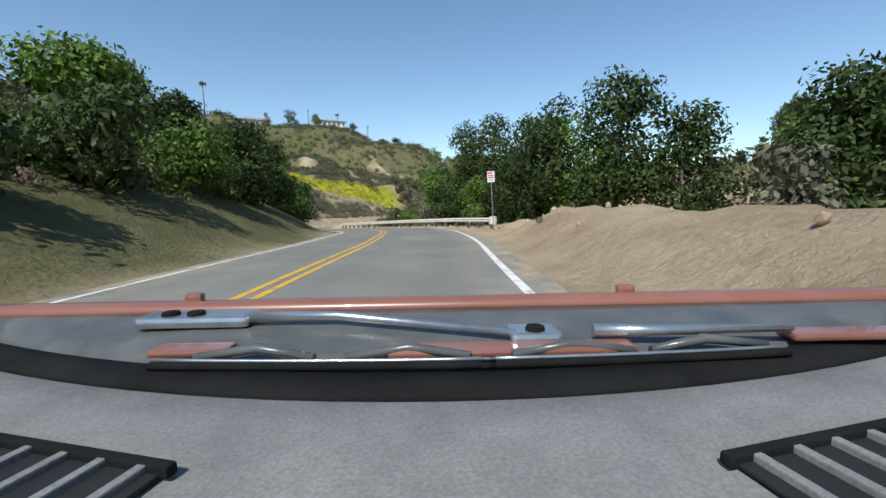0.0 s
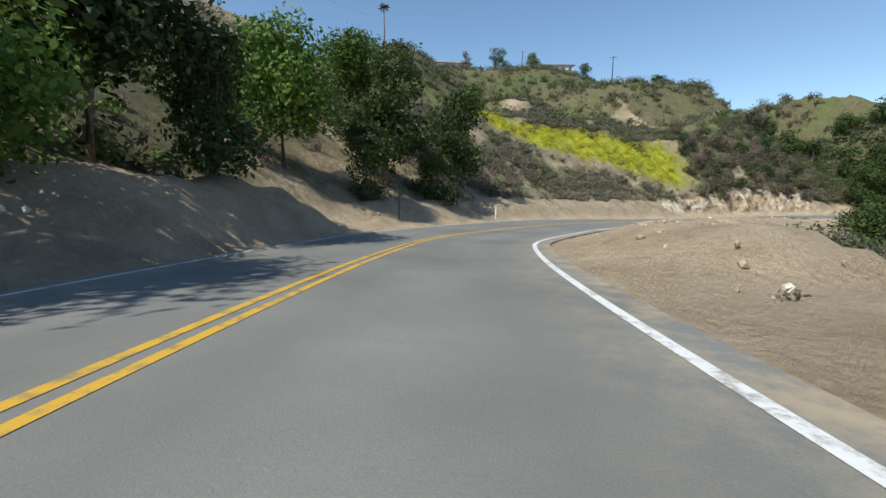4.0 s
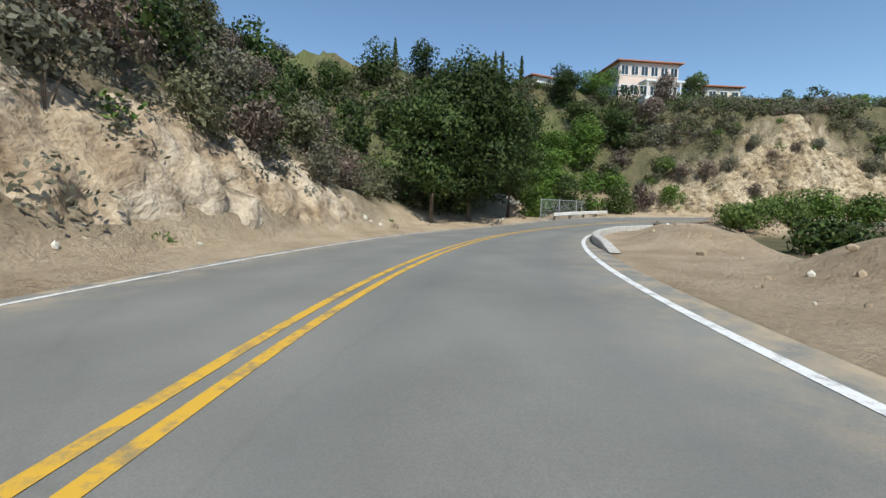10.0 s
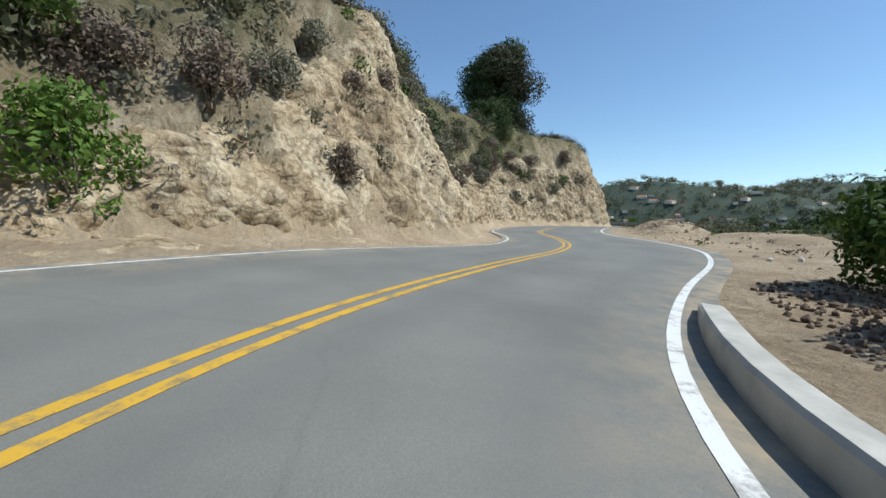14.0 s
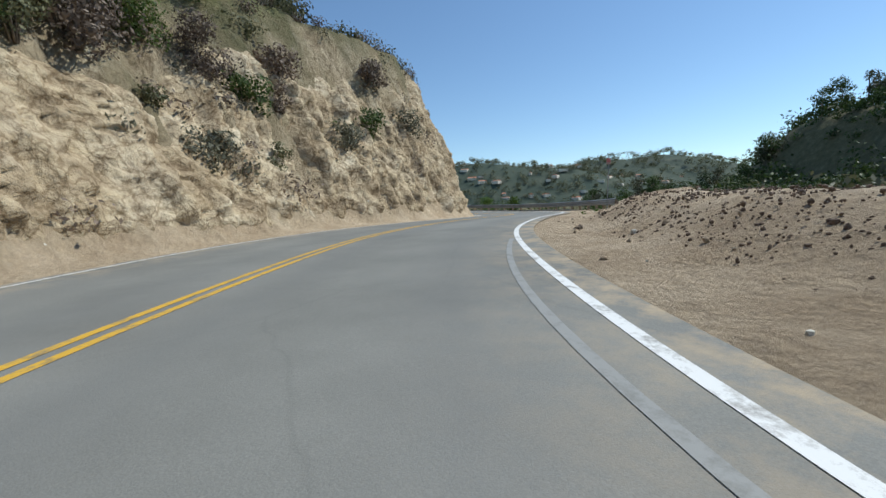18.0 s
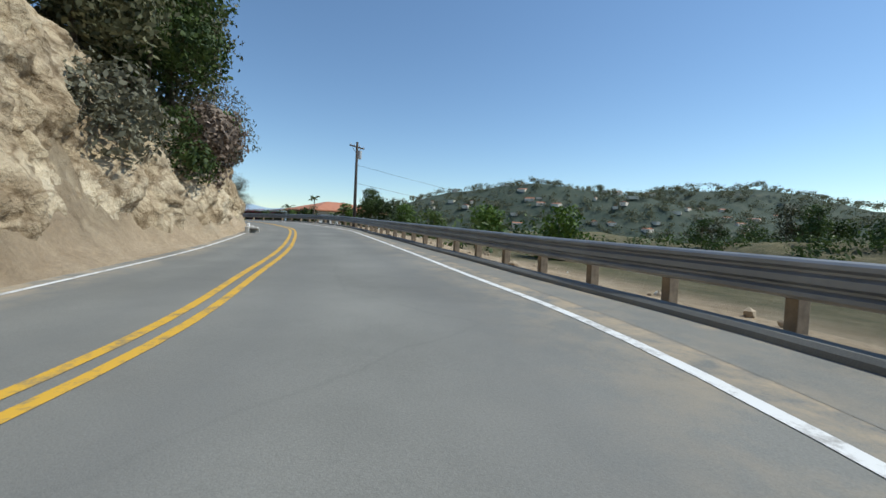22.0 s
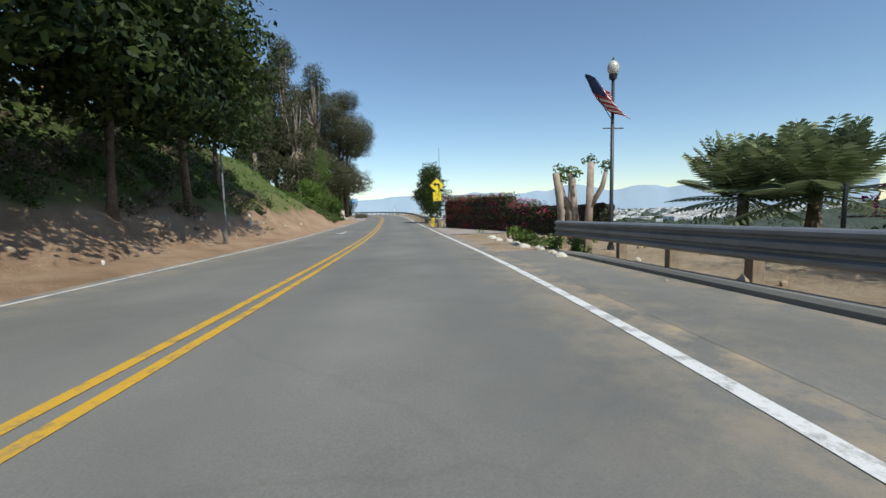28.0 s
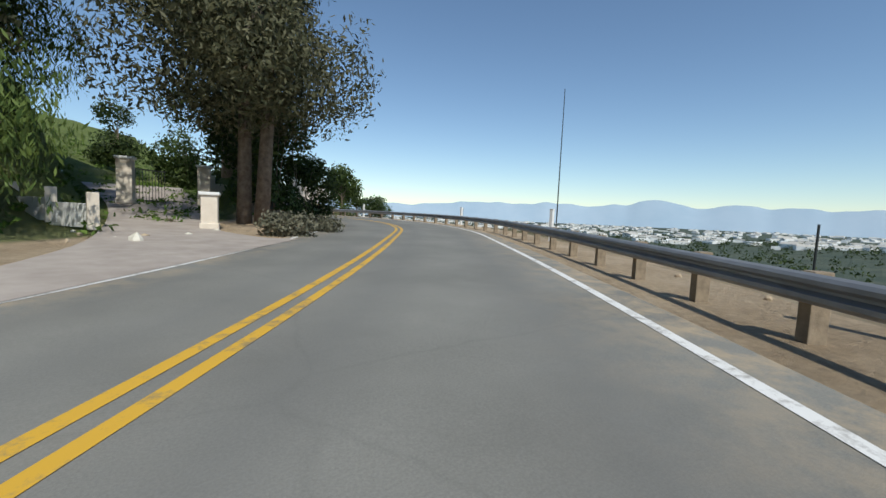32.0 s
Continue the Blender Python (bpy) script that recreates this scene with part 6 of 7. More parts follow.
for x, y, h in ((314, 253, 18),):
    t = thing("floodlight_pole", "slender light pole beyond the guardrail", "light pole", x, y, height(x, y))
    part("shaft", tube(bmesh.new(), (0, 0, -0.3), (0, 0, h), 0.06, 0.04, 8), STEEL, t)
    part("head", cubed(0.5, 0.22, 0.16, h, 0.03, -0.2), STEEL, t)

# ---- chain-link fence by the gully ----
cf = thing("chain_link_fence", "galvanised chain-link fence panels on steel posts", "fence", 25.2, 166.4, -5.45)
GALV = simple("bright_galvanised_tube", (0.45, 0.46, 0.46), (0.58, 0.59, 0.59), 4, 0.45, 0.5)
corners = [(0, 0), (5.0, 0.1), (9.6, 2.3)]
FH = 2.35
wires = bmesh.new()
for (x0, y0), (x1, y1) in zip(corners, corners[1:]):
    n = max(1, round(math.hypot(x1 - x0, y1 - y0) / 2.6))
    for k in range(n + (1 if (x1, y1) == corners[-1] else 0)):
        f = k / n
        part("post", tube(bmesh.new(), (x0 + (x1 - x0) * f, y0 + (y1 - y0) * f, -0.4), (x0 + (x1 - x0) * f, y0 + (y1 - y0) * f, FH + 0.08), 0.035, 0.035, 8), GALV, cf)
    part("top_rail", tube(bmesh.new(), (x0, y0, FH), (x1, y1, FH), 0.022, 0.022, 8), GALV, cf)
    ln = math.hypot(x1 - x0, y1 - y0)
    ux, uy = (x1 - x0) / ln, (y1 - y0) / ln
    for sg in (1, -1):
        for c in np.arange(-FH, ln + FH, 0.11):
            lo, hi = (c, c + FH) if sg > 0 else (c + FH, c)
            a0, a1 = max(min(lo, hi), 0), min(max(lo, hi), ln)
            if a1 - a0 < 0.05:
                continue
            za, zb = ((a0 - c), (a1 - c)) if sg > 0 else (FH - (a0 - c), FH - (a1 - c))
            p, q = Vector((x0 + ux * a0, y0 + uy * a0, za)), Vector((x0 + ux * a1, y0 + uy * a1, zb))
            w = Vector((0, 0, 0.0045))
            wires.faces.new([wires.verts.new(v) for v in (p - w, q - w, q + w, p + w)])
part("wire_mesh", wires, GALV, cf, "woven wire mesh")
bw = thing("block_wall", "stepped wall of pierced pale concrete blocks", "wall", 25.5, 173, height(25.5, 173) - 0.3, -25)
blk = None
for r in range(5):
    for c in range(7 - r):
        m = pose(c * 0.46 + 0.2 * (r % 2) + r * 0.1, 0.1 * r, r * 0.24)
        if blk is None:
            bm = bmesh.new()
            for dx, dz, sx, sz in ((0, -0.09, 0.42, 0.05), (0, 0.09, 0.42, 0.05), (-0.18, 0, 0.06, 0.14), (0.18, 0, 0.06, 0.14), (0, 0, 0.05, 0.14)):
                box(bm, dx, 0, dz + 0.12, sx, 0.2, sz, 0, 0.004)
            blk = part("block", bm, CONCRETE, bw)
        else:
            again(blk, bw, m)
hw = thing("drain_headwall", "white-painted concrete drain headwall beside the road", "headwall", 123.9, 103.6, at(station(124, 101), -2.6).z, heading(station(124, 101)))
part("back_wall", cubed(0.22, 1.1, 0.42, 0.12, 0.05), CONCRETE, hw)
part("lid", cubed(0.5, 1.0, 0.1, 0.26, 0.03, 0.25), CONCRETE, hw)
part("wing", cubed(0.55, 0.16, 0.28, 0.08, 0.03, 0.25, 0.5), CONCRETE, hw)
part("cap_stone", cubed(0.16, 0.2, 0.2, 0.4, 0.06, 0, 0.1), WHITE_STUCCO, hw)
dl = thing("dumped_block", "broken pale concrete lump on the dirt heap", "rubble", 3.6, 138.5, height(3.6, 138.5) + 0.12, 30)
bm = bmesh.new()
bmesh.ops.create_icosphere(bm, subdivisions=2, radius=0.36)
for v in bm.verts:
    v.co = Vector((v.co.x * 1.3, v.co.y * 0.8, v.co.z * 0.8)) * (1 + 0.25 * noise.noise(v.co * 4))
part("lump", bm, PALE_STONE, dl)
cup = thing("paper_cup", "crushed white paper cup lying on the shoulder", "litter", 138.4, 95.6, at(station(138, 101), 6).z + 0.05, 40, "", 90)
part("wall", tube(bmesh.new(), (0, 0, -0.06), (0, 0, 0.06), 0.03, 0.042, 14), SIGN_WHITE, cup)
part("lid", tube(bmesh.new(), (0, 0, 0.06), (0, 0, 0.07), 0.045, 0.045, 14), SIGN_WHITE, cup)


# ---- palms ----
def frond(bm, root, direction, length, drop, width_=0.5, leaflets=14):
    """A palm frond: a curved rib with paired leaflets."""
    d = Vector(direction).normalized()
    side = d.cross(Vector((0, 0, 1)))
    side = side.normalized() if side.length > 0.1 else Vector((1, 0, 0))
    pts = [Vector(root) + d * length * k + Vector((0, 0, -drop * length * k * k)) for k in np.linspace(0, 1, 7)]
    rod(bm, pts, [0.03 * (1 - 0.8 * k / 6) for k in range(7)], 4)
    for k in range(leaflets):
        f = 0.12 + 0.86 * k / leaflets
        i = min(int(f * 6), 5)
        p = pts[i].lerp(pts[i + 1], f * 6 - i)
        l = width_ * math.sin(0.5 + 2.4 * f)
        for sg in (1, -1):
            tip = p + side * sg * l + d * l * 0.5 + Vector((0, 0, -0.35 * l))
            w = d * 0.05
            bm.faces.new([bm.verts.new(v) for v in (p - w, p.lerp(tip, 0.5) - w * 1.2, tip, p.lerp(tip, 0.5) + w * 1.2)])


def palm(x, y, h, crown, label, seed, n=26, r=0.16, z=None, fan=False, up=0.6, drop=0.5):
    rng = np.random.default_rng(seed)
    t = thing("palm_tree", label, "palm", x, y, height(x, y) - 0.1 if z is None else z, rng.uniform(0, 360))
    part("trunk", rod(bmesh.new(), [(0, 0, 0), (0.05 * h * 0.2, 0, h * 0.5), (0, 0, h)], [r * 1.2, r, r * 0.85], 10), BARK, t)
    bm = bmesh.new()
    for k in range(n):
        a, e = rng.uniform(0, 6.28), rng.uniform(-0.5, 1.2) if fan else rng.uniform(-0.15, 1.0) * up + 0.15
        frond(bm, (0, 0, h), (math.cos(a), math.sin(a), e), crown * rng.uniform(0.75, 1.1), 0.25 if fan else drop, crown * (0.35 if fan else 0.24))
    part("crown", bm, PALM, t)
    return t


for k, (x, y, h) in enumerate([(-90, 164.5, 13), (-68.5, 283, 14), (-100, 148, 9), (-108, 150, 7), (86.6, -25.6, 15)]):
    palm(x, y, h, 1.7, "tall fan palm on the skyline", 700 + k, 22, 0.2, None, True)
palm(186.6, 209, 17.0, 3.2, "tall feather palm beside the hilltop house", 710, 34, 0.28)
for k, (x, y, h) in enumerate([(147.2, 92.6, 3.4), (152.0, 95.0, 4.6), (149, 93.2, 2.8), (155.5, 97.5, 3.4)]):
    palm(x, y, max(1.2, h - 1.3), 1.1, "slim young palm beyond the guardrail", 720 + k, 9, 0.07, None, False, 1.2)
for k, (x, y) in enumerate([(176.7, 109.2), (175.0, 107.6)]):
    palm(x, y, 1.7, 2.8, "bushy low palm behind the guardrail", 730 + k, 52, 0.2, -2.6, False, 3.4, 0.2)


# ---- houses ----
def house(x, y, z, rz, w, d, h, wall, label, roof="tile", rows=1, cols=4, chimney=False, over=0.5, rise=None, group=""):
    """A house with walls, a hipped or flat roof and framed windows on all sides."""
    t = thing("house", label, "house", x, y, z, rz, group)
    part("wall", cubed(w, d, h + 2.0, h / 2 - 1.0, 0.03), wall, t)
    rise = rise if rise is not None else 0.22 * min(w, d)
    rf = bmesh.new()
    if roof == "flat":
        box(rf, 0, 0, h + 0.15, w + over, d + over, 0.3, 0, 0.03)
    else:
        a = [rf.verts.new((sx * (w / 2 + over), sy * (d / 2 + over), h)) for sx, sy in ((-1, -1), (1, -1), (1, 1), (-1, 1))]
        e = [rf.verts.new((v.co.x, v.co.y, h + 0.14)) for v in a]
        k = max(w - d, 0.6) / 2
        r1, r2 = rf.verts.new((-k, 0, h + rise)), rf.verts.new((k, 0, h + rise))
        rf.faces.new(a[::-1])
        for i in range(4):
            rf.faces.new((a[i], a[(i + 1) % 4], e[(i + 1) % 4], e[i]))
        rf.faces.new((e[0], e[1], r2, r1)), rf.faces.new((e[2], e[3], r1, r2)), rf.faces.new((e[1], e[2], r2)), rf.faces.new((e[3], e[0], r1))
    part("roof", rf, WHITE_STUCCO if roof == "flat" else (ROOF_TILE if roof == "tile" else simple("grey_shingle", (0.2, 0.19, 0.18), (0.34, 0.32, 0.3), 5, 0.85)), t)
    if chimney:
        part("chimney", cubed(0.9, 0.9, 2.4, h + rise * 0.8, 0.03, -w * 0.35, 0), ROOF_TILE, t)
    for row in range(rows):
        zc = h * (row + 0.55) / rows
        hh = min(1.5, h / rows * 0.5)
        for side in range(4):
            ln, off = (w, d / 2) if side % 2 == 0 else (d, w / 2)
            nc = max(1, round(cols * ln / w))
            for c in range(nc):
                u = -ln / 2 + ln * (c + 0.5) / nc
                m = pose(0, 0, 0, 0, 0, 90 * side) @ pose(u, -off, zc)
                fr = bmesh.new()
                for dx, dz, sx, sz in ((0, hh / 2, 1.3, 0.1), (0, -hh / 2, 1.3, 0.1), (-0.6, 0, 0.1, hh), (0.6, 0, 0.1, hh), (0, 0, 0.06, hh)):
                    box(fr, dx, -0.03, dz, sx, 0.1, sz)
                wf = part("window", fr, WHITE_STUCCO, t)
                wf.matrix_basis = m
                pn = part("pane", box(bmesh.new(), 0, -0.01, 0, 1.15, 0.04, hh - 0.08), GLASS_DARK, wf)
    return t


house(64.5, 182, 13.8, -28, 10, 8, 5.8, PINK_STUCCO, "large pink stucco hilltop house with many windows", "tile", 2, 6, False, 0.6, 1.2)
bal = thing("balcony", "white balcony with columns under the pink house", "balcony", 61.2, 174.6, 12.3, -28)
part("slab", cubed(8.5, 2.2, 0.25, 3.0, 0.02), WHITE_STUCCO, bal)
part("base_wall", cubed(8.5, 2.0, 1.4, 0.2, 0.02), WHITE_STUCCO, bal)
for k in range(7):
    part("column", tube(bmesh.new(), (-3.9 + k * 1.3, -0.9, 0.8), (-3.9 + k * 1.3, -0.9, 2.9), 0.13, 0.13, 10), WHITE_STUCCO, bal)
house(52, 204, 13, -20, 7, 6, 3.4, STUCCO, "cream hilltop house with a tiled roof", "tile", 1, 5, True)
house(50.5, 190.5, 13.6, -10, 6, 5, 3.6, WHITE_STUCCO, "low white pool house on the ridge", "tile", 1, 4)
house(70.5, 172.5, 12.2, -30, 5.5, 5, 3.0, STUCCO, "small cream house with dark eaves on the cliff", "tile", 1, 3)
house(81, 171.5, 11.5, -30, 8, 6, 3.0, STUCCO, "cream house with a red tiled roof", "tile", 1, 5)
house(107, 160, 12.5, -30, 10, 7, 2.6, WHITE_STUCCO, "low white house behind garden trees", "flat", 1, 5)
house(-61, 236, 42.5, 25, 15, 8, 3.0, WHITE_STUCCO, "long white flat-roofed house on the hilltop", "gable", 1, 6, False, 0.6, 1.6)
house(-86, 196, 36, 35, 14, 8, 3.2, STUCCO, "cream ranch house on the hilltop", "gable", 1, 6)
house(160, 90.5, -4.2, -70, 11, 8, 3.6, WHITE_STUCCO, "white house with a red tiled roof below the road", "tile", 1, 4, False, 0.7, 1.5)
house(181, 205, 14, 38, 12, 8, 3.6, WHITE_STUCCO, "white cottage with dormers and a brick chimney", "gable", 1, 5, True, 0.5, 3.0)
for k, (x, y) in enumerate([(41, 203), (43, 202.5), (45.5, 202), (38, 189.5), (39.6, 189), (41.2, 189.2), (44, 188), (57, 184.5), (-96, 160), (30, 202)]):
    rng = np.random.default_rng(800 + k)
    t = thing("cypress", "narrow dark cypress on the ridge", "tree", x, y, height(x, y) - 0.1)
    part("trunk", tube(bmesh.new(), (0, 0, 0), (0, 0, 3.6), 0.1, 0.04, 8), BARK, t)
    o = new("crown", quad_mesh("crown", [leaf_quads((0, 0, 0.6 + j * 0.5), (0.62 - 0.06 * j, 0.62 - 0.06 * j, 0.6), 90, 0.28, rng) for j in range(9)], OAK))
    o.parent = t

# ---- the gardens by the straight ----
dr = bmesh.new()
tagged(ribbon("pavement_2", np.arange(station(176.5, 126.8), station(186.4, 136.2), 0.8), [lambda s: width(s) + 0.3, lambda s: width(s) + 2.2, lambda s: width(s) + 4.6, lambda s: width(s) + 7.0], 0.012, PALE_CONCRETE), "pale concrete driveway apron beside the road", "driveway", kind="structure")


def hedge(label, a, b, h0, h1, thick, seed, green, bloom, share):
    """A clipped hedge between two places, with leaves over its faces and blossom among them."""
    rng = np.random.default_rng(seed)
    a, b = Vector(a), Vector(b)
    t = thing("hedge", label, "hedge", *a)
    d = b - a
    n = max(4, int(d.length / 0.7))
    body, fl = [], []
    for k in range(n):
        f = (k + 0.5) / n
        hh = h0 + (h1 - h0) * f
        for lv in range(max(2, int(hh / 0.6))):
            c = d * f + Vector((0, 0, 0.3 + lv * 0.6 * hh / (0.6 * max(2, int(hh / 0.6)))))
            body.append(leaf_quads(c, (0.6, thick * 0.52, 0.44), 230, 0.13, rng, (0.4, 1.0)))
            if rng.uniform() < share * (1 - 0.6 * f) + 0.25 * (lv + 1 >= int(hh / 0.6)):
                fl.append(leaf_quads(c, (0.62, thick * 0.55, 0.46), 130, 0.1, rng, (0.93, 1.06)))
    # added block fills the hedge; its near-black stands for shade among the twigs
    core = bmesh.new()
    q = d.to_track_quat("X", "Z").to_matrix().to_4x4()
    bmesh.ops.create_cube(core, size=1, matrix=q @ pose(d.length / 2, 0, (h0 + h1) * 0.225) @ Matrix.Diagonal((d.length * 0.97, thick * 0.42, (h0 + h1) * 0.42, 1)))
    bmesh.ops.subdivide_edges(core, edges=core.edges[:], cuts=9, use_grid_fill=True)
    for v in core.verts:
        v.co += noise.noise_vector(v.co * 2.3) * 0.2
    part("shade_block", core, HEDGE_CORE, t, "near-black block standing for the shade inside the hedge")
    o = new("foliage", quad_mesh("foliage", body, green))
    o.parent = t
    o = new("blossom", quad_mesh("blossom", fl, bloom))
    o.parent = t
    return t


# near-black colour with the hedge's inner shade painted in
HEDGE_CORE = simple("painted_hedge_shade", (0.012, 0.016, 0.008), (0.035, 0.03, 0.018), 6, 0.95, 0, 0.8, dist=0.05)
HEDGE_GREEN = leaf_material("hedge_leaf", (0.045, 0.058, 0.02), (0.14, 0.13, 0.055))
hedge("tall clipped bougainvillea hedge with red bracts", (189.5, 130.3, -2.75), (184.4, 121.4, -2.6), 2.85, 2.5, 1.5, 41, HEDGE_GREEN, RED_FLOWER, 0.8)
hedge("lower bougainvillea hedge trailing magenta bracts", (184.8, 122.1, -2.6), (178.5, 113.8, -2.4), 2.2, 1.2, 1.3, 42, HEDGE_GREEN, PINK_FLOWER, 0.3)
hedge("flowering hedge of mixed shrubs behind the rail", (171.8, 106.6, -2.6), (158.6, 97.6, -2.7), 1.9, 2.3, 1.3, 43, HEDGE_GREEN, PINK_FLOWER, 0.22)
tree(169.2, 103.2, 7.4, 3.0, SAGE, "airy thin-leaved tree above the flowering hedge", 48, 0.2, 18, 0.6, leaf=0.18, slim=0.35, z=-2.7)
gl = thing("garden_fence", "dark metal garden fence posts with rails", "fence", 172.8, 107.3, -2.6, -56)
for k in range(4):
    part("post", cubed(0.07, 0.07, 2.0, 0.95, 0.008, k * 2.6), DARK_METAL, gl)
for zz in (1.85, 1.2):
    part("rail", cubed(8.0, 0.04, 0.05, zz, 0.006, 3.9), DARK_METAL, gl)
LAMP = 5.3
lp = thing("street_lamp", "dark green lamp post with a frosted globe", "street lamp", 173.35, 112.45, -2.55, -46)
part("shaft", rod(bmesh.new(), [(0, 0, 0), (0, 0, 0.6), (0, 0, LAMP)], [0.09, 0.06, 0.045], 12), DARK_METAL, lp)
part("base", tube(bmesh.new(), (0, 0, -0.1), (0, 0, 0.3), 0.14, 0.1, 14), DARK_METAL, lp)
part("banner_arm", tube(bmesh.new(), (-0.3, 0, 3.85), (0.35, 0, 3.85), 0.018, 0.018, 8), DARK_METAL, lp)
gb = bmesh.new()
bmesh.ops.create_uvsphere(gb, u_segments=18, v_segments=12, radius=0.2, matrix=Matrix.Translation((0, 0, LAMP + 0.3)) @ Matrix.Diagonal((0.85, 0.85, 1.15, 1)))
gg = part("globe", gb, simple("frosted_lamp_glass", (0.5, 0.48, 0.4), (0.62, 0.6, 0.52), 3, 0.3), lp)
part("finial", tube(bmesh.new(), (0, 0, LAMP + 0.5), (0, 0, LAMP + 0.62), 0.06, 0.01, 8), DARK_METAL, gg)
part("collar", tube(bmesh.new(), (0, 0, LAMP - 0.02), (0, 0, LAMP + 0.12), 0.1, 0.13, 12), DARK_METAL, lp)
flag = thing("flag", "striped red and white flag with a blue corner", "flag", 173.35, 112.45, -2.55 + 4.0, -46)
part("staff", tube(bmesh.new(), (0.0, -0.06, 0.0), (-0.95, -0.1, 1.35), 0.014, 0.012, 8), DARK_METAL, flag)
FLAG_BLUE = simple("navy_flag_cloth", (0.03, 0.05, 0.14), (0.05, 0.07, 0.18), 3, 0.8)
fb = bmesh.new()
gridv = {}
for i in range(15):
    for j in range(14):
        e, g_ = i / 14, j / 13
        p = Vector((0.0, -0.06, 0)).lerp(Vector((-0.95, -0.1, 1.35)), 0.3 + 0.7 * g_)
        gridv[i, j] = fb.verts.new(p + Vector((0.8 * e, 0.12 * math.sin(6 * e + 3 * g_) - 0.04, -0.5 * e * (0.7 + 0.3 * g_) - 0.05 * math.sin(4 * g_))))
for i in range(14):
    for j in range(13):
        f = fb.faces.new((gridv[i, j], gridv[i + 1, j], gridv[i + 1, j + 1], gridv[i, j + 1]))
        f.material_index = 2 if (j > 6 and i < 6) else j % 2
        f.smooth = True
part("cloth", fb, [SIGN_RED, SIGN_WHITE, FLAG_BLUE], flag)
for k, (x, y, h) in enumerate([(174.9, 114.6, 2.9), (175.9, 114.0, 3.3), (176.6, 114.6, 2.9), (177.6, 115.2, 3.1)]):
    rng = np.random.default_rng(900 + k)
    t = thing("pollarded_tree", "hard-pruned tree stumps with tufts of new leaves", "tree", x, y, -2.7, rng.uniform(0, 360), "pruned trees by the driveway")
    bm = bmesh.new()
    rod(bm, [(0, 0, 0), (0.08, 0.05, h * 0.5), (0.2 * rng.uniform(-1, 1), 0.2 * rng.uniform(-1, 1), h)], [0.17, 0.14, 0.12], 10)
    rod(bm, [(0.05, 0, h * 0.45), (0.5, 0.2, h * 0.72), (0.62, 0.25, h * 0.9)], [0.1, 0.09, 0.07], 8)
    part("trunk", bm, PALE_BARK, t)
    o = new("crown", quad_mesh("crown", [leaf_quads(c, (0.32, 0.32, 0.26), 60, 0.15, rng, (0.3, 1.0)) for c in ((0.05, 0.05, h + 0.1), (0.62, 0.25, h * 0.95))], PEPPER))
    o.parent = t
for k, (x, y) in enumerate([(174.2, 115.4), (175.6, 116.4), (173.2, 114.2), (176.8, 117.4), (172, 113.2)]):
    shrub(x, y, 1.1, 0.7, BRIGHT if k % 2 else PEPPER, "low leafy garden plants among edging stones", 910 + k, -2.5, 0.14, 5)
rk = None
for k in range(9):
    p = at(station(166.5 + k * 0.95, 117.6 + k * 0.86), 6.3 + 0.12 * (k % 3))
    t = thing("edging_stone", "pale rounded edging stone of a garden bed", "stone", p.x, p.y, height(p.x, p.y), 40 * k, "edging stones")
    bm = bmesh.new()
    bmesh.ops.create_icosphere(bm, subdivisions=2, radius=0.17)
    for v in bm.verts:
        v.co = Vector((v.co.x * 1.3, v.co.y, v.co.z * 0.8)) * (1 + 0.3 * noise.noise(v.co * 5 + Vector((k, 0, 0))))
    part("boulder", bm, PALE_STONE, t)
ar = bmesh.new()
P0 = station(182.3, 132.4)
for off_, s0, s1, w in ((-2.3, -1.2, 1.6, 0.12),):
    pass
tagged(ribbon("lane_arrow", np.arange(P0 - 1.6, P0 + 1.6, 0.4), [lambda s: -2.36, lambda s: -2.22], 0.008, WHITE), "worn white lane arrow shaft", "road marking", kind="structure")
tagged(ribbon("lane_arrow_head", np.arange(P0 - 2.3, P0 - 1.5, 0.2), [lambda s: -2.29 - 0.42 * (s - P0 + 2.3) / 0.8, lambda s: -2.29 + 0.42 * (s - P0 + 2.3) / 0.8], 0.008, WHITE), "worn white lane arrow head", "road marking", kind="structure")

# ---- driveway, gate and walls at the last bend ----
ZD = -2.35
dv = bmesh.new()
edge_a = [tuple(at(station(202.6, 151.4), -2.7, 0.012)), (204.9, 160.6, ZD - 0.02), (206.6, 168, ZD + 0.15), (207.6, 178, ZD + 0.9), (207.4, 190, ZD + 2.2)]
edge_b = [tuple(at(station(213.2, 162.2), -2.8, 0.012)), (210.2, 165.2, ZD + 0.04), (210.0, 169.5, ZD + 0.18), (211.8, 178.5, ZD + 0.95), (213.5, 190, ZD + 2.2)]
ea, eb = catmull(edge_a, 6), catmull(edge_b, 6)
rows_ = [[dv.verts.new(Vector(p).lerp(Vector(q), k / 4)) for k in range(5)] for p, q in zip(ea, eb)]
for r0, r1 in zip(rows_, rows_[1:]):
    for k in range(4):
        dv.faces.new((r0[k], r0[k + 1], r1[k + 1], r1[k]))
me = bpy.data.meshes.new("driveway")
dv.to_mesh(me), dv.free()
me.materials.append(PALE_CONCRETE)
tagged(new("driveway", me), "pinkish paved driveway rising to a gate", "driveway", kind="structure")
pl = None
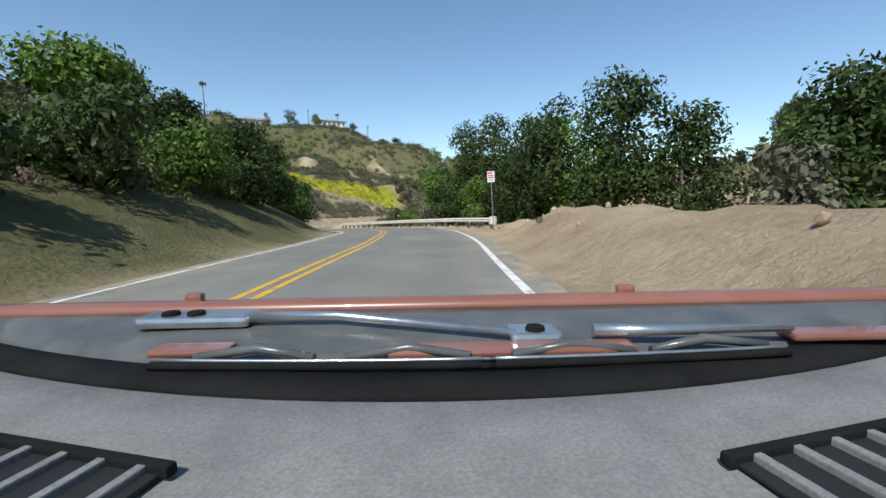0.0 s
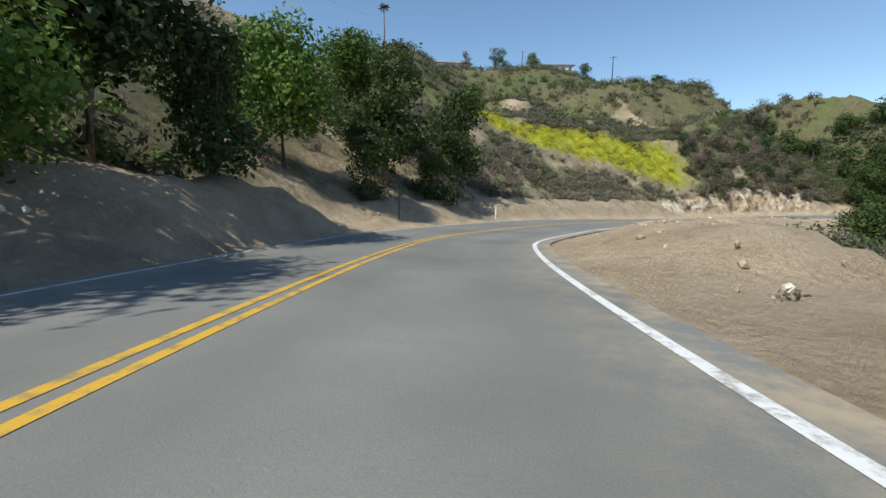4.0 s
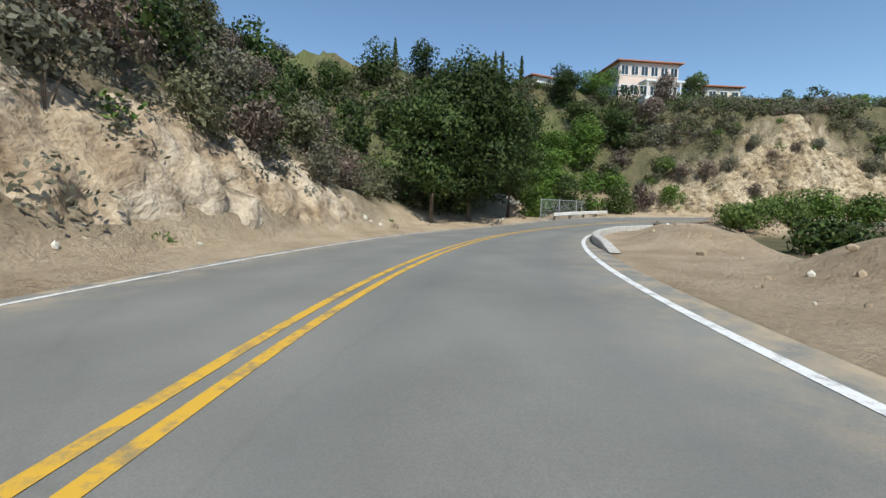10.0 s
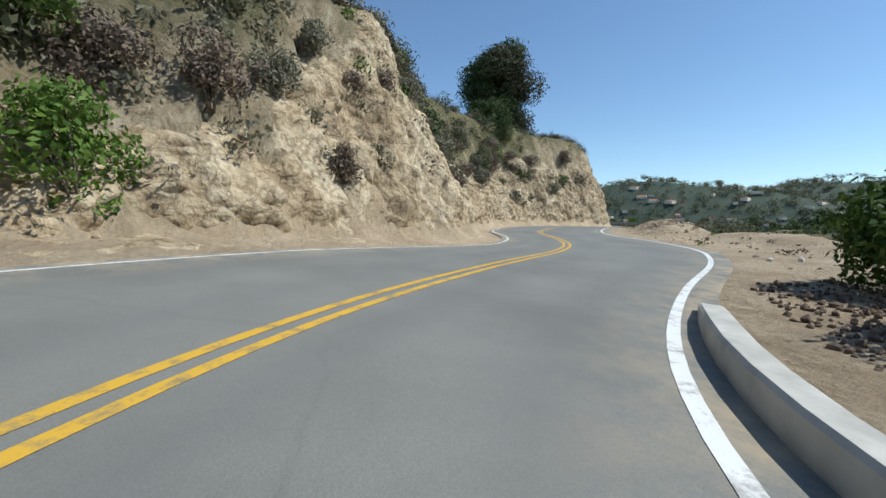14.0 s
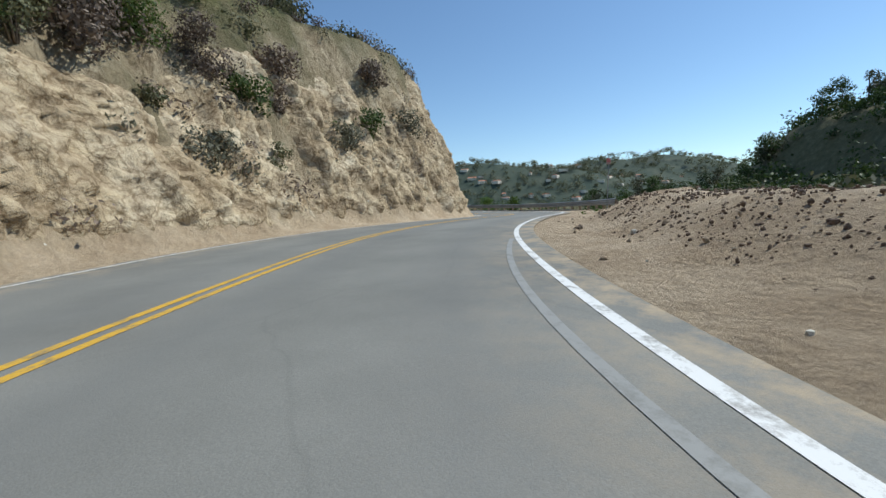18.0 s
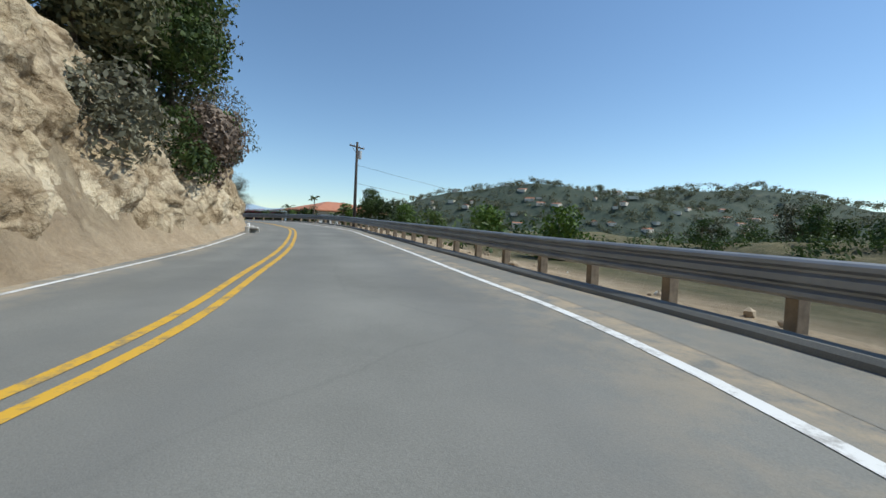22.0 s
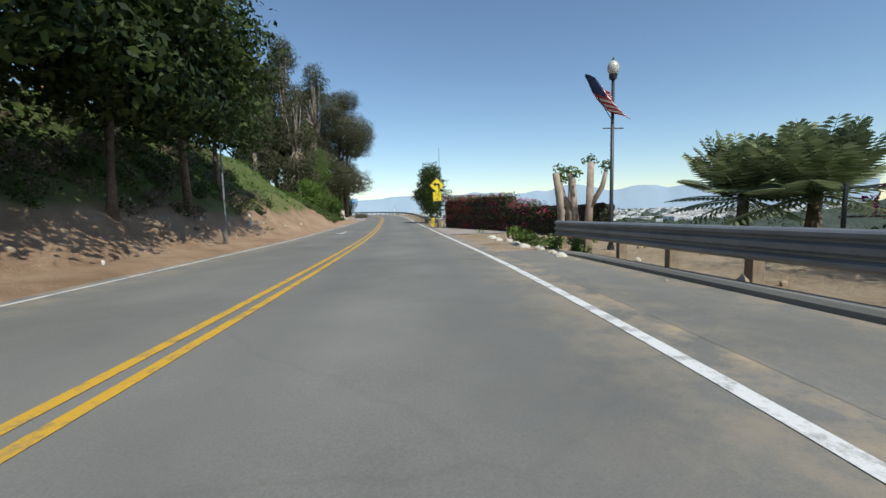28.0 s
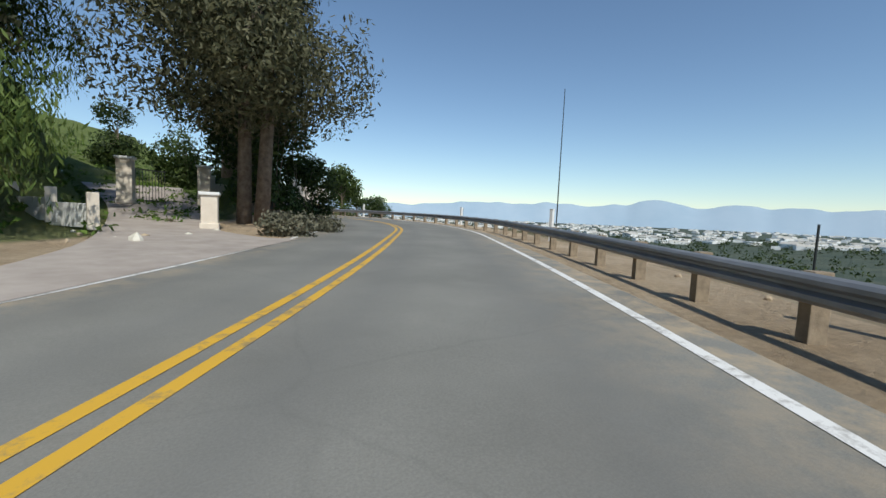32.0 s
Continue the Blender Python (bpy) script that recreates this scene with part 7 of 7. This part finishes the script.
for x, y, z, h, w, lb in ((209.8, 168.6, ZD + 0.1, 1.25, 0.55, "cream stucco pillar at the driveway mouth"), (208.4, 177.6, ZD + 0.9, 2.2, 0.65, "tall cream gate pillar with a stone cap"), (212.2, 178.6, ZD + 0.9, 2.2, 0.65, "tall cream gate pillar with a stone cap")):
    t = thing("gate_pillar", lb, "pillar", x, y, z, -20, "driveway pillars")
    part("shaft", cubed(w, w, h + 0.4, h / 2 - 0.2, 0.02), STUCCO, t)
    part("cap", cubed(w + 0.14, w + 0.14, 0.12, h + 0.05, 0.03), WHITE_STUCCO, t)
    part("plinth", cubed(w + 0.08, w + 0.08, 0.22, 0.1, 0.02), STUCCO, t)
gt = thing("driveway_gate", "half-open dark metal driveway gate", "gate", 208.7, 178.3, ZD + 0.95, 30)
for zz in (0.1, 1.75):
    part("rail", box(bmesh.new(), 1.0, 0, zz, 2.0, 0.06, 0.07), DARK_METAL, gt)
for k in range(11):
    part("bar", tube(bmesh.new(), (0.08 + k * 0.184, 0, 0.1), (0.08 + k * 0.184, 0, 1.75), 0.014, 0.014, 6), DARK_METAL, gt)
wl = thing("garden_wall", "low white garden wall with pillars and metal rails", "wall", 206.6, 168, ZD + 0.2, 0)
for k in range(6):
    x0, y0, x1, y1 = -0.2 - 0.9 * k, 1.9 * k, -0.2 - 0.9 * (k + 1), 1.9 * (k + 1)
    an = math.degrees(math.atan2(y1 - y0, x1 - x0))
    b = part("panel", cubed(2.1, 0.16, 0.75, 0.3 + 0.14 * k, 0.015), WHITE_STUCCO, wl)
    b.matrix_basis = pose((x0 + x1) / 2, (y0 + y1) / 2, 0, 0, 0, an)
    c = part("pillar", cubed(0.3, 0.3, 1.15, 0.45 + 0.14 * k, 0.02), STUCCO, wl)
    c.matrix_basis = pose(x0, y0, 0)
w2 = thing("garden_wall", "pale boundary wall behind the driveway gate", "wall", 212.6, 179, ZD + 0.9, 30)
for k in range(5):
    b = part("panel", cubed(2.5, 0.2, 1.5, 0.6 + 0.2 * k, 0.02), STUCCO, w2)
    b.matrix_basis = pose(1.2 + k * 2.6, 0, 0)
    c = part("pillar", cubed(0.4, 0.4, 2.0, 0.8 + 0.2 * k, 0.02), STUCCO, w2)
    c.matrix_basis = pose(2.6 * k, 0, 0)
shrub(211.6, 165.8, 2.2, 0.8, SAGE, "low dry shrub bed at the foot of the eucalyptus", 950, ZD, 0.14, 7)
shrub(213.8, 167.4, 2.0, 0.7, SAGE, "low dry shrub bed along the verge", 951, ZD, 0.14, 7)
rf = thing("wire_fence", "dark posts of a wire fence behind the guardrail", "fence", 0, 0, 0)
for x, y in ((224.8, 152.6), (217.6, 149.6)):
    part("post", tube(bmesh.new(), (x, y, -4.6), (x, y, -1.15), 0.045, 0.04, 8), DARK_METAL, rf)

# ---- the car that carries the camera, standing where the drive begins ----
CAR_PAINT, cn, cl, cb = material("faded_orange_red_car_paint", 0.32, 0, 0.5)
_, cr = noise_ramp(cn, cl, 3.0, [(0.3, (0.2, 0.075, 0.05)), (0.7, (0.28, 0.12, 0.085))], 8, 0.6, coords(cn))
cl.new(cr.outputs[0], cb.inputs["Base Color"])
cb.inputs["Coat Weight"].default_value = 0.5
DASH, dn_, dl_, db_ = material("dusty_grey_dash_plastic", 0.75, 0, 0.3)
dc = coords(dn_)
_, d1 = noise_ramp(dn_, dl_, 7.0, [(0.3, (0.15, 0.145, 0.145)), (0.7, (0.24, 0.235, 0.23))], 12, 0.75, dc)
dtex, d2 = noise_ramp(dn_, dl_, 220.0, [(0.35, (0.7, 0.7, 0.7)), (0.65, (1.2, 1.2, 1.2))], 3, 0.6, dc)
dl_.new(mix(dn_, dl_, d1.outputs[0], d2.outputs[0], 0.6, "MULTIPLY"), db_.inputs["Base Color"])
bump(dn_, dl_, db_, dtex.outputs["Fac"], 0.3, 0.002)
# cowl plastic whose grey also stands in for the reflection on the windscreen
COWL = simple("cowl_plastic_reflection_grey", (0.06, 0.063, 0.062), (0.12, 0.122, 0.118), 12, 0.28, 0, 0.08)
RUBBER = simple("black_rubber", (0.006, 0.006, 0.006), (0.014, 0.014, 0.014), 10, 0.85, 0, 0.2, 0.15)
car = thing("car", "orange-red car with a dusty grey dashboard and dark wipers", "car", 0, 1.6, 0.0)
GROUND_Z = -0.02


def sheet(rows, nx=25, half=0.84, bow=1.0):
    """A crosswise bowed sheet through rows of (ahead, height, crown)."""
    bows = bow if isinstance(bow, tuple) else (bow,) * len(rows)
    bm = bmesh.new()
    grid = []
    for (y, z, crown), b in zip(rows, bows):
        line = []
        for i in range(nx):
            x = -half + 2 * half * i / (nx - 1)
            line.append(bm.verts.new((x, y + b * 0.17 * (x / 0.8) ** 2, z - crown * (x / half) ** 2)))
        grid.append(line)
    for a, b in zip(grid, grid[1:]):
        for i in range(nx - 1):
            bm.faces.new((a[i], a[i + 1], b[i + 1], b[i])).smooth = True
    bmesh.ops.recalc_face_normals(bm, faces=bm.faces)
    bmesh.ops.solidify(bm, geom=list(bm.faces), thickness=0.012)
    return bm


dash = part("dashboard", sheet([(0.08, 0.87, 0.0), (0.13, 0.93, 0.0), (0.2, 0.952, 0.0), (0.31, 0.958, 0.0), (0.42, 0.959, 0.0), (0.485, 0.956, 0.0), (0.5, 0.945, 0.0)]), DASH, car, "dusty grey plastic dashboard top")
part("gasket", sheet([(0.489, 0.952, 0), (0.495, 0.961, 0), (0.52, 0.965, 0), (0.545, 0.968, 0)], 25, 0.84), RUBBER, car, "black windscreen gasket")
part("cowl_panel", sheet([(0.545, 0.946, 0), (0.57, 0.968, 0), (0.66, 0.984, 0.0), (0.74, 0.996, 0.0), (0.785, 0.998, 0.0)], 25, 0.88, (1.0, 0.93, 0.5, 0.15, 0.0)), COWL, car, "dark glossy cowl under the wipers, grey for the windscreen reflection")
part("bonnet", sheet([(0.775, 0.99, 0.0), (0.78, 1.008, 0.0), (0.8, 1.015, 0.0), (0.84, 1.008, 0.0), (1.0, 0.965, 0.004), (1.3, 0.87, 0.02), (1.74, 0.72, 0.05)], 25, 0.92, 0.0), CAR_PAINT, car)
for x0, x1, y0 in ((-0.45, -0.33, 0.62), (-0.085, 0.28, 0.6), (0.54, 0.78, 0.64)):
    bm = bmesh.new()
    box(bm, (x0 + x1) / 2, y0, 0.98, x1 - x0, 0.04, 0.012, 0, 0.005)
    part("cowl_strip", bm, CAR_PAINT, car, "strip of orange-red paint under the wipers")
for sx in (-1, 1):
    bm = bmesh.new()
    plate(bm, [(0.1, 0.3), (0.62, 0.3), (0.66, 0.52), (0.82, 0.66), (1.08, 0.66), (1.24, 0.52), (1.28, 0.3), (1.74, 0.32), (1.76, 0.7), (1.5, 0.84), (1.1, 0.94), (0.75, 0.97), (0.1, 0.9)], 0.05)
    part("wing", bm, CAR_PAINT, car).matrix_basis = pose(sx * 0.875, 0, 0, 0, 0, 90)
    wheel = part("wheel", tube(bmesh.new(), (sx * 0.84, 0.95, 0.3), (sx * 0.64, 0.95, 0.3), 0.31, 0.31, 28), RUBBER, car, "black rubber front wheel")
    part("rim", tube(bmesh.new(), (sx * 0.846, 0.95, 0.3), (sx * 0.82, 0.95, 0.3), 0.2, 0.2, 20), STEEL, wheel)
    noz = part("washer_nozzle", cubed(0.035, 0.02, 0.03, 1.014, 0.008, -0.5 if sx < 0 else 0.36, 0.815), CAR_PAINT, car, "small red washer nozzle")
    part("headlight", cubed(0.28, 0.1, 0.12, 0.68, 0.03, sx * 0.6, 1.74), SIGN_WHITE, car)
part("bumper", cubed(1.66, 0.14, 0.3, 0.42, 0.05, 0, 1.76), CAR_PAINT, car)
part("bulkhead", cubed(1.6, 0.06, 0.66, 0.52, 0.02, 0, 0.62), RUBBER, car)
CHROME = simple("brushed_wiper_metal", (0.42, 0.43, 0.44), (0.6, 0.61, 0.62), 20, 0.28, 0.85, 0.05)
for x0, x1, px, base in ((-0.43, 0.07, -0.44, 0.725), (0.05, 0.5, 0.14, 0.64)):
    wp = part("wiper", rod(bmesh.new(), [(px + 0.09, base - 0.01, 1.004 if px < 0 else 0.995), ((px + x1) / 2, base - 0.02, 1.006 if px < 0 else 0.997), (x1 + 0.04, 0.63, 0.994)], [0.012, 0.009, 0.006], 8), CHROME, car, "silvery wiper arm over the cowl")
    part("mount", cubed(0.2 if px < 0 else 0.08, 0.06, 0.02, 1.0 if px < 0 else 0.988, 0.008, px, base), CHROME, wp)
    for dx in (-0.045, 0.0) if px < 0 else (0.0,):
        part("bolt", tube(bmesh.new(), (px + dx, base - 0.008, 1.006 if px < 0 else 0.996), (px + dx, base - 0.008, 1.016 if px < 0 else 1.004), 0.016, 0.014, 14), RUBBER, wp)
    part("blade", rod(bmesh.new(), [(x0 + (x1 - x0) * k / 8, 0.566 + 0.1 * (x0 + (x1 - x0) * k / 8) ** 2, 0.978) for k in range(9)], [0.0032] * 9, 6), CHROME, wp, "bright metal spine of a wiper blade")
    part("squeegee", rod(bmesh.new(), [(x0 + (x1 - x0) * k / 8, 0.558 + 0.1 * (x0 + (x1 - x0) * k / 8) ** 2, 0.972) for k in range(9)], [0.006] * 9, 6), RUBBER, wp)
    for f in (0.3, 0.75):
        q = x0 + (x1 - x0) * f
        part("yoke", rod(bmesh.new(), [(q - 0.09, 0.574 + 0.1 * (q - 0.09) ** 2, 0.98), (q, 0.59 + 0.1 * q * q, 0.988), (q + 0.09, 0.574 + 0.1 * (q + 0.09) ** 2, 0.98)], [0.006, 0.008, 0.006], 6), COWL, wp)
# flat black plate below the slats, its colour standing for shade in the vent
VENT_DARK = simple("vent_shade_black", (0.008, 0.008, 0.008), (0.015, 0.015, 0.015), 6, 0.7)
for sx in (-1, 1):
    m = pose(sx * 0.44, 0.345, 0.964, 0, 0, sx * 14)
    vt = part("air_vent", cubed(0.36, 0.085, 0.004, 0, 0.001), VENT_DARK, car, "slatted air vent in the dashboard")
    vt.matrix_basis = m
    bm = bmesh.new()
    for yy in (-0.046, 0.046):
        box(bm, 0, yy, 0.004, 0.38, 0.012, 0.012, 0, 0.003)
    part("surround", bm, RUBBER, vt)
    for k in range(8):
        part("slat", cubed(0.01, 0.085, 0.01, 0.004, 0.002, -0.16 + k * 0.046), DASH, vt)
